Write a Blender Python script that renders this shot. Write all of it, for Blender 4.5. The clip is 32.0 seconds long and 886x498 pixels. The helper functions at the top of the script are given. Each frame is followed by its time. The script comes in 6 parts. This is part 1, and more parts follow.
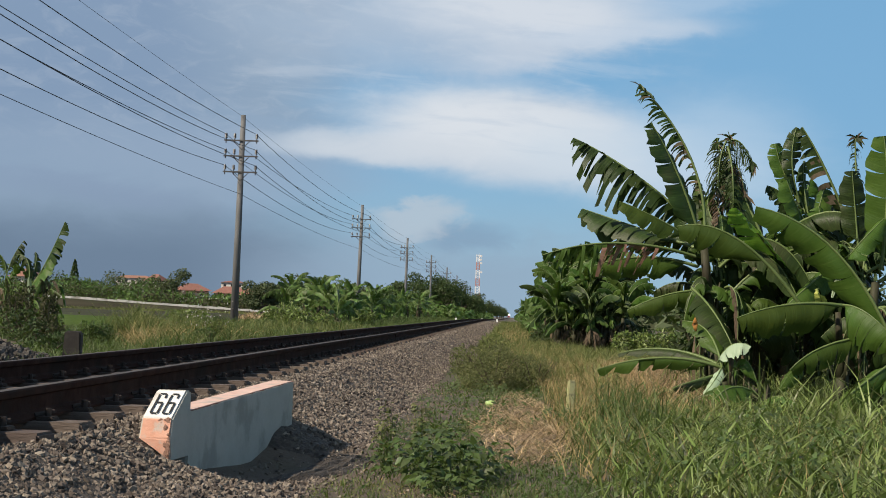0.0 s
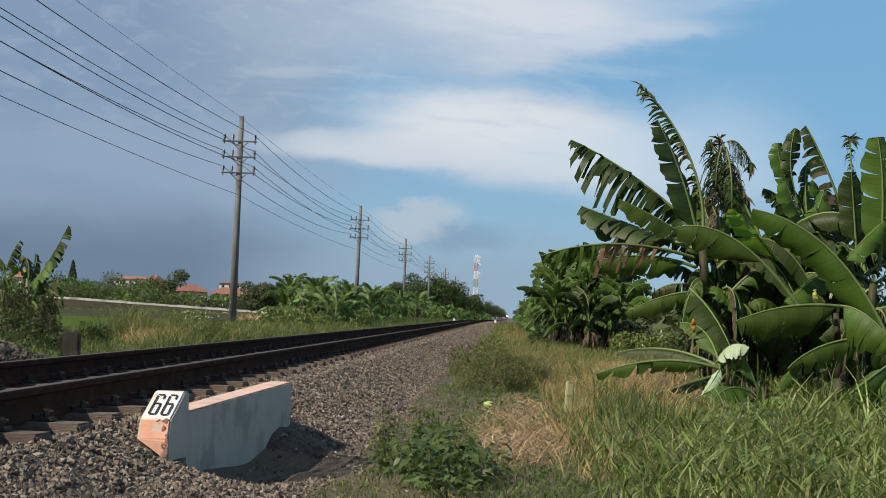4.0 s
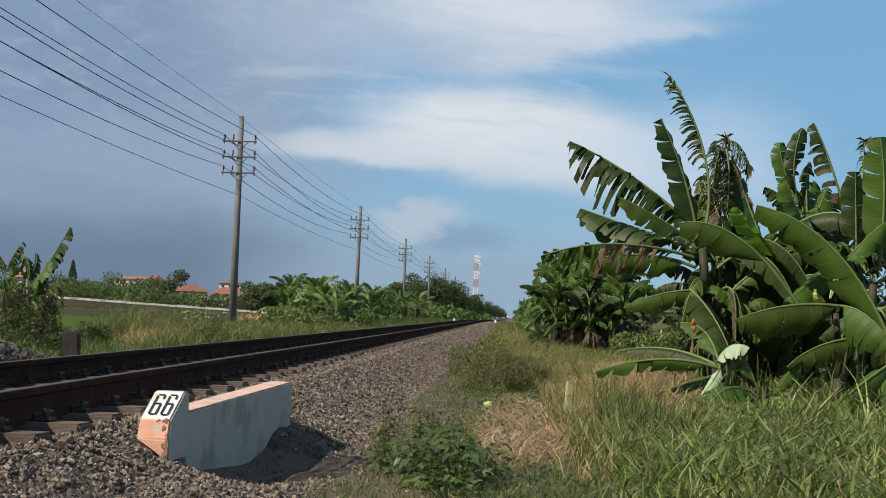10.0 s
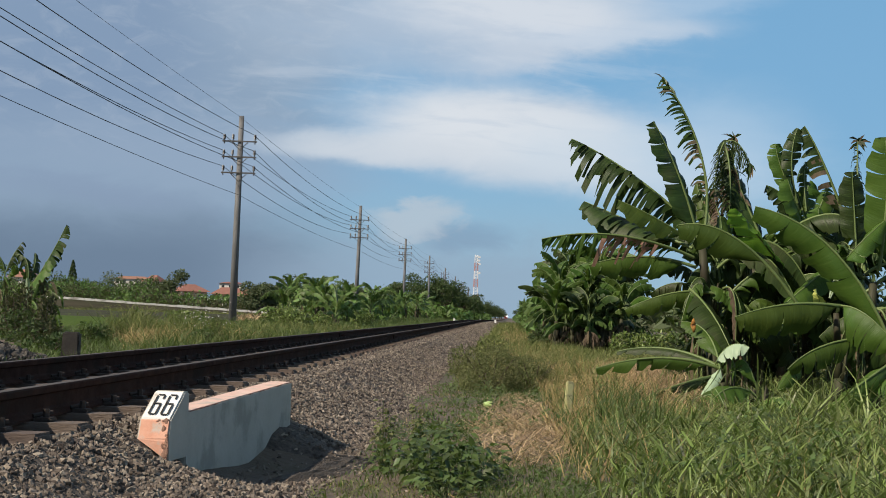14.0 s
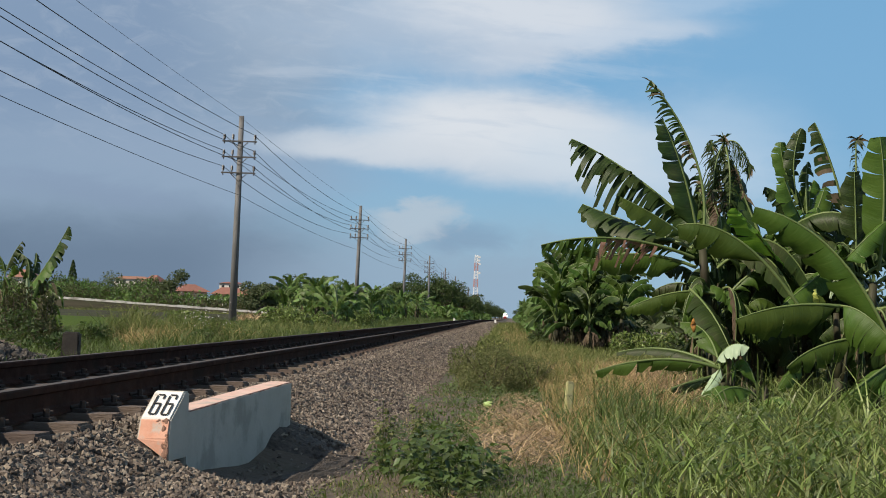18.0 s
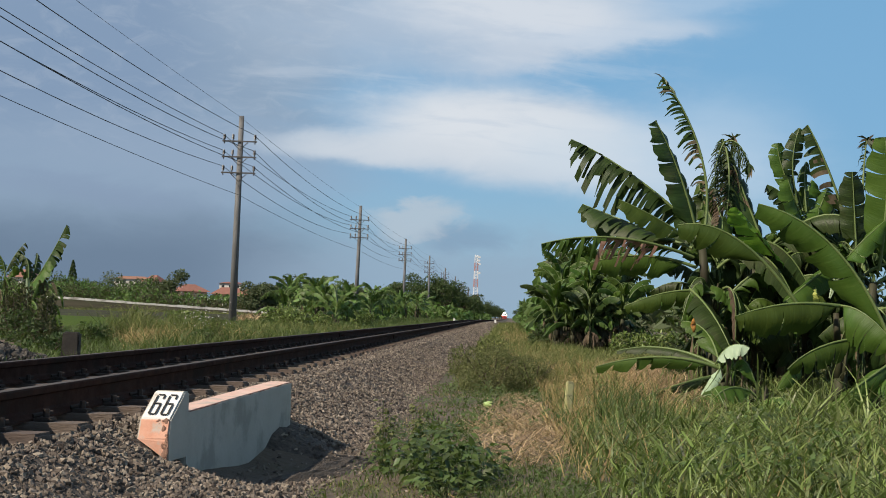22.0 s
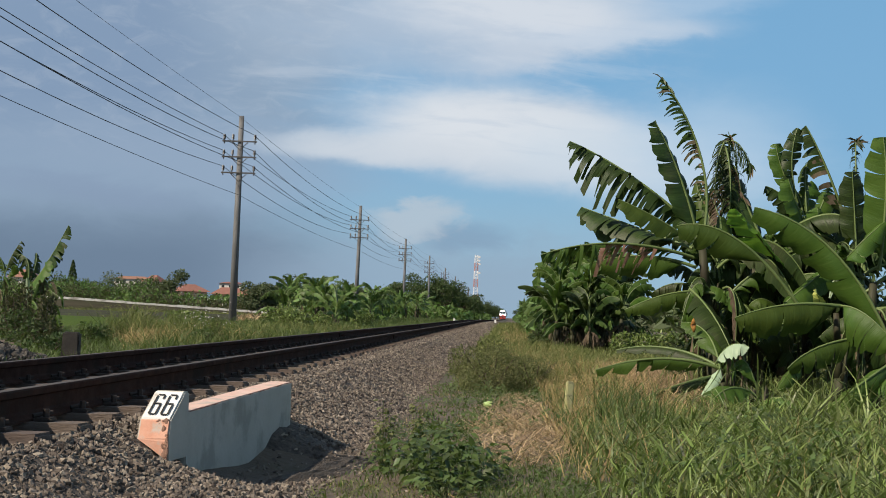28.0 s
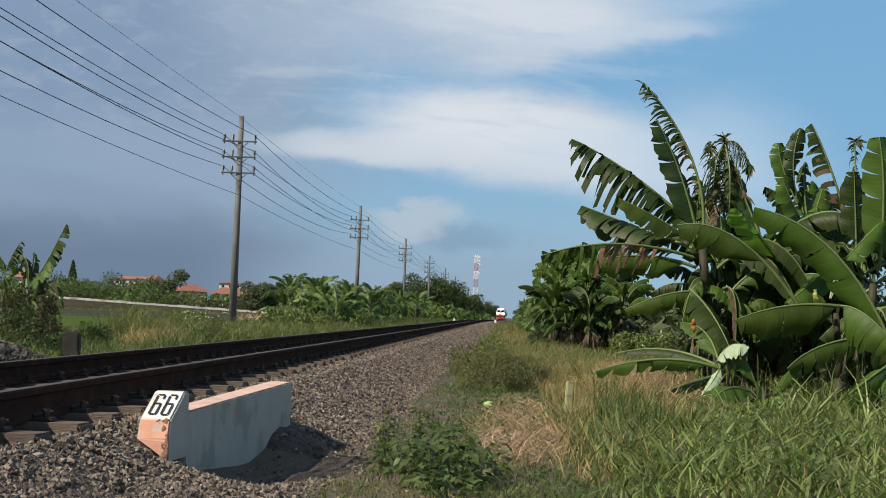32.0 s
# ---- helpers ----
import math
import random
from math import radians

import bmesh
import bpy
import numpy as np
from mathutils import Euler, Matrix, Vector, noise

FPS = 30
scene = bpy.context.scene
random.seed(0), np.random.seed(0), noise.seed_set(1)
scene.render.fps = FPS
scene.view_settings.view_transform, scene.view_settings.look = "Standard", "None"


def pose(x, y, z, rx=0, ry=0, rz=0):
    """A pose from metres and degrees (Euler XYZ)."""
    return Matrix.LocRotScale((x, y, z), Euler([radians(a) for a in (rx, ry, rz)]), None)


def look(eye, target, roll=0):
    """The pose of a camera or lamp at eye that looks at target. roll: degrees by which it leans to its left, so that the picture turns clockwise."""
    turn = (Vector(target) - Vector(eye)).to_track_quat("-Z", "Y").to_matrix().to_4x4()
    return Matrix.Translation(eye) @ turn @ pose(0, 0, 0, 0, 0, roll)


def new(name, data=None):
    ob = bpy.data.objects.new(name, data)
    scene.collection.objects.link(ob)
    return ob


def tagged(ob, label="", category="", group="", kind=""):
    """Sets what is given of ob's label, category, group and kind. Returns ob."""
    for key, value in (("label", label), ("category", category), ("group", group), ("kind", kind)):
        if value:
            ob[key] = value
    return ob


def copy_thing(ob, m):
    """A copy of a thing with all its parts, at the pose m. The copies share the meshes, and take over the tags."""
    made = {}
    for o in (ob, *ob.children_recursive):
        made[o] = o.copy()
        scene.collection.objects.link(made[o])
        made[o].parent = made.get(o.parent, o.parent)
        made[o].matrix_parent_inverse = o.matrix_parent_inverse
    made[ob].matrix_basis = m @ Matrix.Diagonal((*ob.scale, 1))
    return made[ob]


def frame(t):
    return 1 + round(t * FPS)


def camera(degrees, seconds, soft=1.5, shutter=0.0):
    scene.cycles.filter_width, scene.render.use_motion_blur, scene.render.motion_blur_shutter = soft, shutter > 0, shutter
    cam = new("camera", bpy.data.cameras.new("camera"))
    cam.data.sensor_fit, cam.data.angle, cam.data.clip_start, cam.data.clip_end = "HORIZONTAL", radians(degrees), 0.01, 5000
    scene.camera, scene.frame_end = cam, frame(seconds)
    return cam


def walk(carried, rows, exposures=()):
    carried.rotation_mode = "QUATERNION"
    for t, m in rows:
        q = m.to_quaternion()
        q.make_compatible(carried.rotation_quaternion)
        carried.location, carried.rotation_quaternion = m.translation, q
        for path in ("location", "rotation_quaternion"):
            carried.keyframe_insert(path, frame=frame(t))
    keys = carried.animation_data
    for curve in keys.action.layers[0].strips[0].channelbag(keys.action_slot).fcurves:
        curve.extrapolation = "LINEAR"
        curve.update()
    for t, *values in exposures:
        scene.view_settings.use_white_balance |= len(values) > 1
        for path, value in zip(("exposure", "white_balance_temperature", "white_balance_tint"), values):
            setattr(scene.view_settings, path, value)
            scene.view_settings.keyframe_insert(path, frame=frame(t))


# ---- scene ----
# camera: a low tripod beside the track, nudged once while it settles
EYE = (0.0, 0.0, 1.03)
AIM = (-5.0508, 99.7591, 5.7844)
cam = camera(2 * math.degrees(math.atan(784 / 2400)), 32.0, soft=0.95)


def aimed(dx, dz):
    return look(EYE, (AIM[0] + dx, AIM[1], AIM[2] + dz), 1.8)


walk(cam, [(0.0, aimed(-0.125, -0.066)), (0.9, aimed(-0.125, -0.066)), (1.7, aimed(-0.122, -0.066)), (2.0, aimed(-0.08, -0.066)), (2.5, aimed(0.0, -0.064)),
           (3.0, aimed(0.0, -0.064)), (3.4, aimed(0.0, -0.03)), (3.7, aimed(0, 0)), (6.0, aimed(0, 0)), (16.0, aimed(0, 0)), (32.0, aimed(0, 0))])

# ---- daylight ----
SUN_EL, SUN_AZ = radians(41), radians(231)      # azimuth clockwise from +y
sun = new("sun", bpy.data.lights.new("sun", "SUN"))
sun.data.energy, sun.data.angle, sun.data.color = 5.6, radians(0.6), (1.0, 0.88, 0.72)
sun.matrix_basis = look((0, 0, 0), (-math.sin(SUN_AZ) * math.cos(SUN_EL), -math.cos(SUN_AZ) * math.cos(SUN_EL), -math.sin(SUN_EL)))
scene.view_settings.exposure = 0.0


class Nodes:
    """Short hand for building a node tree."""

    def __init__(self, tree):
        self.tree = tree
        tree.nodes.clear()

    def add(self, kind, **values):
        n = self.tree.nodes.new(kind)
        for k, v in values.items():
            if k.startswith("i_"):
                key = k[2:]
                key = int(key) if key.isdigit() else key.replace("_", " ")
                if isinstance(v, bpy.types.NodeSocket):
                    self.tree.links.new(v, n.inputs[key])
                else:
                    n.inputs[key].default_value = v
            else:
                setattr(n, k, v)
        return n

    def math(self, op, a, b=0.0, c=0.0, clamp=False):
        return self.add("ShaderNodeMath", operation=op, use_clamp=clamp, i_0=a, i_1=b, i_2=c).outputs[0]

    def mix(self, f, a, b):
        n = self.add("ShaderNodeMix", data_type="RGBA")
        for key, v in ((0, f), (6, a), (7, b)):
            if isinstance(v, bpy.types.NodeSocket):
                self.tree.links.new(v, n.inputs[key])
            else:
                n.inputs[key].default_value = v if key == 0 else (*v, 1.0)
        return n.outputs[2]

    def ramp(self, f, *stops):
        n = self.add("ShaderNodeValToRGB", i_0=f)
        e = n.color_ramp.elements
        while len(e) < len(stops):
            e.new(0.5)
        for x, (p, c) in zip(e, stops):
            x.position, x.color = p, (*c, 1.0) if len(c) == 3 else c
        return n.outputs[0]

    def band(self, v, lo, hi):
        return self.add("ShaderNodeMapRange", interpolation_type="SMOOTHERSTEP", i_0=v, i_1=lo, i_2=hi, i_3=0.0, i_4=1.0).outputs[0]


def rgb(r, g, b):
    """Linear colour from 0..255 display values."""
    return tuple(((c / 255 + 0.055) / 1.055) ** 2.4 if c > 10 else c / 255 / 12.92 for c in (r, g, b))


world = bpy.data.worlds.new("sky")
scene.world = world
world.use_nodes = True
N = Nodes(world.node_tree)
sky = N.add("ShaderNodeTexSky", sky_type="NISHITA", sun_disc=False, sun_elevation=SUN_EL, sun_rotation=SUN_AZ, air_density=1.0, dust_density=1.2, ozone_density=2.0)
clear = N.add("ShaderNodeVectorMath", operation="SCALE", i_0=sky.outputs[0], i_Scale=0.085).outputs[0]
way = N.add("ShaderNodeTexCoord").outputs["Generated"]
sep = N.add("ShaderNodeSeparateXYZ", i_0=way)
az = N.math("MULTIPLY", N.math("ARCTAN2", sep.outputs[0], sep.outputs[1]), 57.2958)   # degrees, right of the track's line
el = N.math("MULTIPLY", N.math("ARCSINE", sep.outputs[2]), 57.2958)                    # degrees above the horizon
flat = N.add("ShaderNodeCombineXYZ", i_0=N.math("MULTIPLY", az, 0.45), i_1=el, i_2=0.0).outputs[0]


def fbm(scale, detail, rough, dist=0.0, off=0.0):
    moved = N.add("ShaderNodeVectorMath", operation="ADD", i_0=flat, i_1=(off, off * 0.7, off)).outputs[0]
    return N.add("ShaderNodeTexNoise", i_Vector=moved, i_Scale=scale, i_Detail=detail, i_Roughness=rough, i_Distortion=dist).outputs[0]


warp_a = N.math("MULTIPLY_ADD", fbm(0.32, 4, 0.55, 0.6, 3.1), 1.0, -0.5)
warp_b = N.math("MULTIPLY_ADD", fbm(0.5, 5, 0.6, 0.3, 11.7), 1.0, -0.5)
fine = fbm(1.4, 6, 0.62, 0.8, 5.0)
curl = N.math("SUBTRACT", fbm(1.1, 6, 0.6, 0.5, 23.0), 0.5)


def blob(a, e, ra, re, soft, lean=0.0, warp=1.0):
    """A soft cloud patch round azimuth a and elevation e."""
    da = N.math("ADD", N.math("SUBTRACT", az, a), N.math("MULTIPLY", warp_a, 5.0 * warp))
    de = N.math("ADD", N.math("SUBTRACT", el, e), N.math("MULTIPLY", warp_b, 1.9 * warp))
    da = N.math("MULTIPLY_ADD", curl, 2.6 * warp, da)
    de = N.math("MULTIPLY_ADD", curl, -0.9 * warp, de)
    de = N.math("MULTIPLY_ADD", da, -lean, de)
    r = N.math("SQRT", N.math("ADD", N.math("POWER", N.math("DIVIDE", da, ra), 2.0), N.math("POWER", N.math("DIVIDE", de, re), 2.0)))
    return N.band(r, 1.0 + soft, max(0.0, 1.0 - soft))


def over(below, f, colour, strength=1.0):
    return N.mix(N.math("MULTIPLY", f, strength, clamp=True), below, colour)


# thin high veil over the blue, paler towards the horizon
out = over(clear, N.band(el, 40.0, 14.0), rgb(122, 178, 220), 0.75)
out = over(out, N.band(el, 9.0, 0.0), rgb(156, 190, 210), 0.85)
# grey sheet added overhead, unseen above the view, to make skylight less blue
out = over(out, N.band(el, 17.0, 32.0), rgb(150, 156, 159), 0.35)
# grey-blue overcast bank that fills the west half of the view
lean_az = N.math("ADD", N.math("MULTIPLY_ADD", el, -0.35, az), N.math("MULTIPLY_ADD", warp_a, 6.0, 2.1))
bank = N.band(lean_az, -4.5, -12.5)
out = over(out, bank, rgb(144, 165, 188), 0.95)
out = over(out, N.math("MULTIPLY", N.band(az, -9.0, -17.0), N.band(el, 3.0, 10.0)), rgb(124, 148, 180), 0.6)
low = N.math("MULTIPLY", N.band(N.math("ADD", el, N.math("MULTIPLY", warp_b, 1.6)), 5.6, 1.6), N.band(N.math("ADD", az, N.math("MULTIPLY", warp_a, 4.0)), -3.0, -12.0))
out = over(out, low, rgb(106, 126, 149), 0.9)
out = over(out, N.math("MULTIPLY", N.band(N.math("MULTIPLY_ADD", curl, 2.5, el), 5.2, 1.0), N.math("MULTIPLY", N.band(az, 9.0, -2.0), N.band(az, -15.0, -7.0))), rgb(146, 167, 189), 0.75)
out = over(out, blob(-13.5, 6.2, 7.0, 1.3, 0.9, -0.06), rgb(150, 170, 194), 0.55)
out = over(out, blob(-17.5, 4.6, 4.5, 0.5, 0.9, -0.10), rgb(134, 153, 180), 0.5)
# white lens of cloud and the veil above it
out = over(out, blob(-3.2, 12.4, 7.5, 2.2, 0.9, 0.04), rgb(176, 192, 211), 0.85)
out = over(out, blob(0.6, 12.6, 5.0, 1.25, 0.75, -0.05, 0.7), rgb(214, 221, 230), 0.9)
out = over(out, blob(0.6, 10.9, 2.8, 0.8, 0.85, 0.12, 0.8), rgb(196, 207, 221), 0.75)
out = over(out, blob(4.6, 11.9, 3.6, 0.42, 0.9, 0.06, 0.5), rgb(196, 210, 226), 0.7)
out = over(out, blob(7.4, 13.2, 2.6, 0.6, 0.9, 0.05, 0.6), rgb(176, 200, 224), 0.6)
out = over(out, blob(-5.4, 6.9, 5.0, 0.75, 0.45, -0.03, 0.5), rgb(196, 207, 219), 0.9)
out = over(out, blob(0.3, 7.4, 6.0, 1.95, 0.4, -0.07, 0.6), rgb(198, 209, 221), 0.95)
out = over(out, blob(-0.4, 7.9, 5.2, 1.25, 0.85, -0.05, 0.6), rgb(222, 227, 233), 0.85)
out = over(out, blob(-5.0, 6.9, 4.0, 0.42, 0.7, 0.05, 0.5), rgb(208, 216, 225), 0.6)
out = over(out, blob(4.8, 6.5, 4.6, 1.4, 0.9, -0.1, 0.7), rgb(204, 217, 229), 0.85)
out = over(out, blob(8.2, 7.2, 3.4, 1.9, 0.95, 0.0, 0.7), rgb(182, 206, 227), 0.7)
out = over(out, blob(-3.9, 3.9, 2.0, 0.75, 0.5, 0.0, 1.2), rgb(184, 197, 209), 0.75)
out = over(out, blob(-1.8, 3.2, 1.6, 0.5, 0.8, 0.0, 0.6), rgb(124, 150, 178), 0.5)
out = over(out, N.math("MULTIPLY", N.band(fine, 0.42, 0.75), N.math("MULTIPLY", N.band(az, 14.0, -4.0), N.band(el, 5.0, 9.0))), rgb(206, 214, 224), 0.14)
streak = N.add("ShaderNodeCombineXYZ", i_0=N.math("MULTIPLY", az, 0.16), i_1=N.math("MULTIPLY_ADD", az, 0.06, el), i_2=9.0).outputs[0]
wisp = N.add("ShaderNodeTexNoise", i_Vector=streak, i_Scale=0.9, i_Detail=7.0, i_Roughness=0.58, i_Distortion=0.6).outputs[0]
upper = N.math("MULTIPLY", N.band(az, 10.0, 2.0), N.math("MULTIPLY", N.band(az, -16.0, -8.0), N.band(el, 5.5, 8.0)))
out = over(out, N.math("MULTIPLY", N.band(wisp, 0.5, 0.72), upper), rgb(224, 229, 236), 0.2)
out = over(out, N.math("MULTIPLY", N.band(wisp, 0.5, 0.3), upper), rgb(150, 176, 204), 0.2)
back = N.add("ShaderNodeBackground", i_0=out, i_1=1.0)
N.add("ShaderNodeOutputWorld", i_0=back.outputs[0])

# ---- materials ----


def surface(name, colours, scale=4.0, detail=6.0, rough=0.8, bump=0.2, bump_scale=None, metal=0.0, spread=0.25, random_by="", stain=None, stain_scale=0.6, spec=0.4, leaf=0.0, stretch=(1, 1, 1), depth=0.01, veins=False):
    """A procedural surface: two or more colours by noise at one scale, stains at another, and fine relief.
    random_by: 'object' or 'island' varies the brightness from piece to piece; leaf: share of light that shines through."""
    m = bpy.data.materials.new(name)
    m.use_nodes = True
    k = Nodes(m.node_tree)
    p = k.add("ShaderNodeTexCoord").outputs["Object"]
    p = k.add("ShaderNodeMapping", i_Vector=p, i_Scale=stretch).outputs[0]
    n1 = k.add("ShaderNodeTexNoise", i_Vector=p, i_Scale=scale, i_Detail=detail, i_Roughness=0.62).outputs[0]
    step = 1.0 / max(1, len(colours) - 1)
    col = k.ramp(n1, *[(0.5 + (i * step - 0.5) * 0.55, c) for i, c in enumerate(colours)])
    if stain:
        n2 = k.add("ShaderNodeTexNoise", i_Vector=p, i_Scale=stain_scale, i_Detail=4.0, i_Roughness=0.6).outputs[0]
        col = k.mix(k.band(n2, 0.48, 0.68), col, stain)
    if random_by:
        r = k.add("ShaderNodeObjectInfo").outputs["Random"] if random_by == "object" else k.add("ShaderNodeNewGeometry").outputs["Random Per Island"]
        v = k.math("MULTIPLY_ADD", r, 2 * spread, 1.0 - spread)
        h = k.math("MULTIPLY_ADD", r, 0.03, 0.485)
        col = k.add("ShaderNodeHueSaturation", i_Hue=h, i_Value=v, i_Color=col).outputs[0]
    n3 = k.add("ShaderNodeTexNoise", i_Vector=p, i_Scale=bump_scale or scale * 6, i_Detail=5.0, i_Roughness=0.6).outputs[0]
    if veins:
        u = k.add("ShaderNodeMapping", i_Vector=k.add("ShaderNodeUVMap").outputs[0], i_Scale=(34, 0.7, 1)).outputs[0]
        n3 = k.add("ShaderNodeTexNoise", i_Vector=u, i_Scale=1.6, i_Detail=3.0, i_Roughness=0.6).outputs[0]
        col = k.mix(k.math("MULTIPLY", k.band(n3, 0.45, 0.72), 0.28), col, (0.09, 0.145, 0.032))
    b = k.add("ShaderNodeBump", i_Strength=bump, i_Distance=depth, i_Height=n3).outputs[0]
    ro = k.math("MULTIPLY_ADD", n3, 0.25, rough - 0.12, clamp=True)
    bs = k.add("ShaderNodeBsdfPrincipled", i_Base_Color=col, i_Roughness=ro, i_Metallic=metal, i_Normal=b)
    bs.inputs["Specular IOR Level"].default_value = spec
    out = bs.outputs[0]
    if leaf:
        tr = k.add("ShaderNodeBsdfTranslucent", i_Color=k.mix(0.5, col, (0.25, 0.42, 0.05)), i_Normal=b)
        out = k.add("ShaderNodeMixShader", i_0=leaf, i_1=out, i_2=tr.outputs[0]).outputs[0]
    k.add("ShaderNodeOutputMaterial", i_0=out)
    return m


def lamp_glass(name, colour, power):
    m = bpy.data.materials.new(name)
    m.use_nodes = True
    k = Nodes(m.node_tree)
    e = k.add("ShaderNodeEmission", i_Color=(*colour, 1), i_Strength=power)
    k.add("ShaderNodeOutputMaterial", i_0=e.outputs[0])
    return m


M = {}
M["soil"] = surface("soil", [(0.055, 0.043, 0.033), (0.12, 0.092, 0.066), (0.16, 0.125, 0.09)], 2.2, bump=0.8, bump_scale=26, stain=(0.06, 0.075, 0.03), stain_scale=0.3, depth=0.03)
M["ballast_bed"] = surface("ballast_bed", [(0.032, 0.025, 0.019), (0.09, 0.072, 0.057), (0.18, 0.146, 0.116)], 24, bump=1.0, bump_scale=30, depth=0.05)
M["stone"] = surface("stone", [(0.07, 0.056, 0.045), (0.158, 0.128, 0.103), (0.31, 0.256, 0.21)], 14, rough=0.88, bump=0.5, bump_scale=70, spread=0.6, random_by="island")
M["stone_piece"] = surface("stone_piece", [(0.07, 0.056, 0.045), (0.158, 0.128, 0.103), (0.31, 0.256, 0.21)], 14, rough=0.88, bump=0.5, bump_scale=70, spread=0.6, random_by="object")
M["dark_stone"] = surface("dark_stone", [(0.03, 0.027, 0.024), (0.07, 0.062, 0.055), (0.16, 0.145, 0.13)], 14, rough=0.88, bump=0.5, bump_scale=70, spread=0.7, random_by="island")
M["rail"] = surface("rail", [(0.028, 0.014, 0.011), (0.052, 0.026, 0.019), (0.08, 0.043, 0.031)], 7, rough=0.85, bump=0.3, stain=(0.04, 0.026, 0.02), stain_scale=1.5, spec=0.05)
M["rail_head"] = surface("rail_head", [(0.05, 0.04, 0.034), (0.095, 0.078, 0.066)], 3, rough=0.7, bump=0.05, metal=0.15, stretch=(6, 0.3, 1))
M["timber"] = surface("timber", [(0.07, 0.05, 0.039), (0.125, 0.094, 0.075), (0.19, 0.15, 0.125)], 8, bump=0.6, random_by="object", spread=0.25, stretch=(0.5, 3, 3))
M["iron"] = surface("iron", [(0.03, 0.024, 0.02), (0.07, 0.05, 0.04)], 20, rough=0.7, metal=0.3)
M["white_paint"] = surface("white_paint", [(0.66, 0.65, 0.62), (0.8, 0.79, 0.76)], 6, bump=0.25, stain=(0.5, 0.46, 0.4), stain_scale=5)
M["pink_paint"] = surface("pink_paint", [(0.52, 0.32, 0.25), (0.66, 0.45, 0.37), (0.7, 0.52, 0.45)], 10, bump=0.3, stain=(0.46, 0.38, 0.33), stain_scale=8)
M["orange_paint"] = surface("orange_paint", [(0.52, 0.24, 0.15), (0.66, 0.34, 0.235), (0.7, 0.42, 0.31)], 10, bump=0.35, stain=(0.5, 0.42, 0.36), stain_scale=14)
M["grey_paint"] = surface("grey_paint", [(0.40, 0.37, 0.315), (0.47, 0.44, 0.38), (0.51, 0.475, 0.42)], 5, bump=0.25, stain=(0.34, 0.315, 0.27), stain_scale=3.2)
M["chipped_brick"] = surface("chipped_brick", [(0.22, 0.10, 0.075), (0.36, 0.19, 0.14)], 30, bump=0.6)
M["chipped_mortar"] = surface("chipped_mortar", [(0.22, 0.12, 0.085), (0.42, 0.25, 0.18)], 40, bump=0.8)
M["rotten"] = surface("rotten", [(0.035, 0.028, 0.022), (0.07, 0.057, 0.046), (0.12, 0.1, 0.082)], 16, bump=1.0, bump_scale=60, stretch=(1.3, 0.4, 1.3), depth=0.02)
M["black_paint"] = surface("black_paint", [(0.02, 0.02, 0.02), (0.035, 0.033, 0.03)], 20)
M["concrete"] = surface("concrete", [(0.095, 0.095, 0.096), (0.155, 0.155, 0.155), (0.21, 0.21, 0.21)], 3, bump=0.3, stain=(0.085, 0.083, 0.082), stain_scale=1.3, stretch=(1, 1, 0.3))
M["dark_concrete"] = surface("dark_concrete", [(0.02, 0.017, 0.014), (0.038, 0.033, 0.028), (0.062, 0.054, 0.046)], 7, bump=0.8)
M["steel"] = surface("steel", [(0.06, 0.057, 0.055), (0.11, 0.105, 0.10)], 9, rough=0.6, metal=0.3)
M["insulator"] = surface("insulator", [(0.02, 0.018, 0.02), (0.05, 0.04, 0.04)], 6, rough=0.35)
M["wire"] = surface("wire", [(0.02, 0.02, 0.022), (0.04, 0.04, 0.045)], 4, rough=0.6)
GREENS = dict(rough=0.45, bump=0.6, spec=0.2)
# one leaf green in three tones: sun and shade are put into the colour
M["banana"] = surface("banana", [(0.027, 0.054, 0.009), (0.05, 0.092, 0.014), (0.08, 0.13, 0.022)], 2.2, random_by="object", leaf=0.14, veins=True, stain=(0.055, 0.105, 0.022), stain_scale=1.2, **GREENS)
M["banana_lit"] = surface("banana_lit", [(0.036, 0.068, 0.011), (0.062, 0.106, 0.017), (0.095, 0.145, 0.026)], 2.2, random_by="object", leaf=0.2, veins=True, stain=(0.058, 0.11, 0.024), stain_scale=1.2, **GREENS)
M["banana_shaded"] = surface("banana_shaded", [(0.013, 0.025, 0.007), (0.024, 0.043, 0.01), (0.04, 0.064, 0.016)], 2.2, random_by="object", leaf=0.08, veins=True, stain=(0.04, 0.05, 0.018), stain_scale=2, **GREENS)
M["banana_young"] = surface("banana_young", [(0.10, 0.22, 0.02), (0.16, 0.32, 0.03), (0.2, 0.36, 0.05)], 2.2, random_by="object", leaf=0.45, bump_scale=16, **GREENS)
M["banana_pale"] = surface("banana_pale", [(0.24, 0.33, 0.2), (0.33, 0.42, 0.27), (0.4, 0.48, 0.34)], 2.2, random_by="object", leaf=0.2, bump_scale=16, **GREENS)
M["banana_yellow"] = surface("banana_yellow", [(0.45, 0.5, 0.1), (0.6, 0.62, 0.2)], 3, leaf=0.3, **GREENS)
M["banana_dry"] = surface("banana_dry", [(0.05, 0.037, 0.022), (0.12, 0.088, 0.055), (0.21, 0.165, 0.11)], 8, random_by="object", leaf=0.12, rough=0.85)
M["banana_brown"] = surface("banana_brown", [(0.12, 0.055, 0.035), (0.24, 0.13, 0.09), (0.34, 0.22, 0.17)], 12, leaf=0.12, rough=0.85)
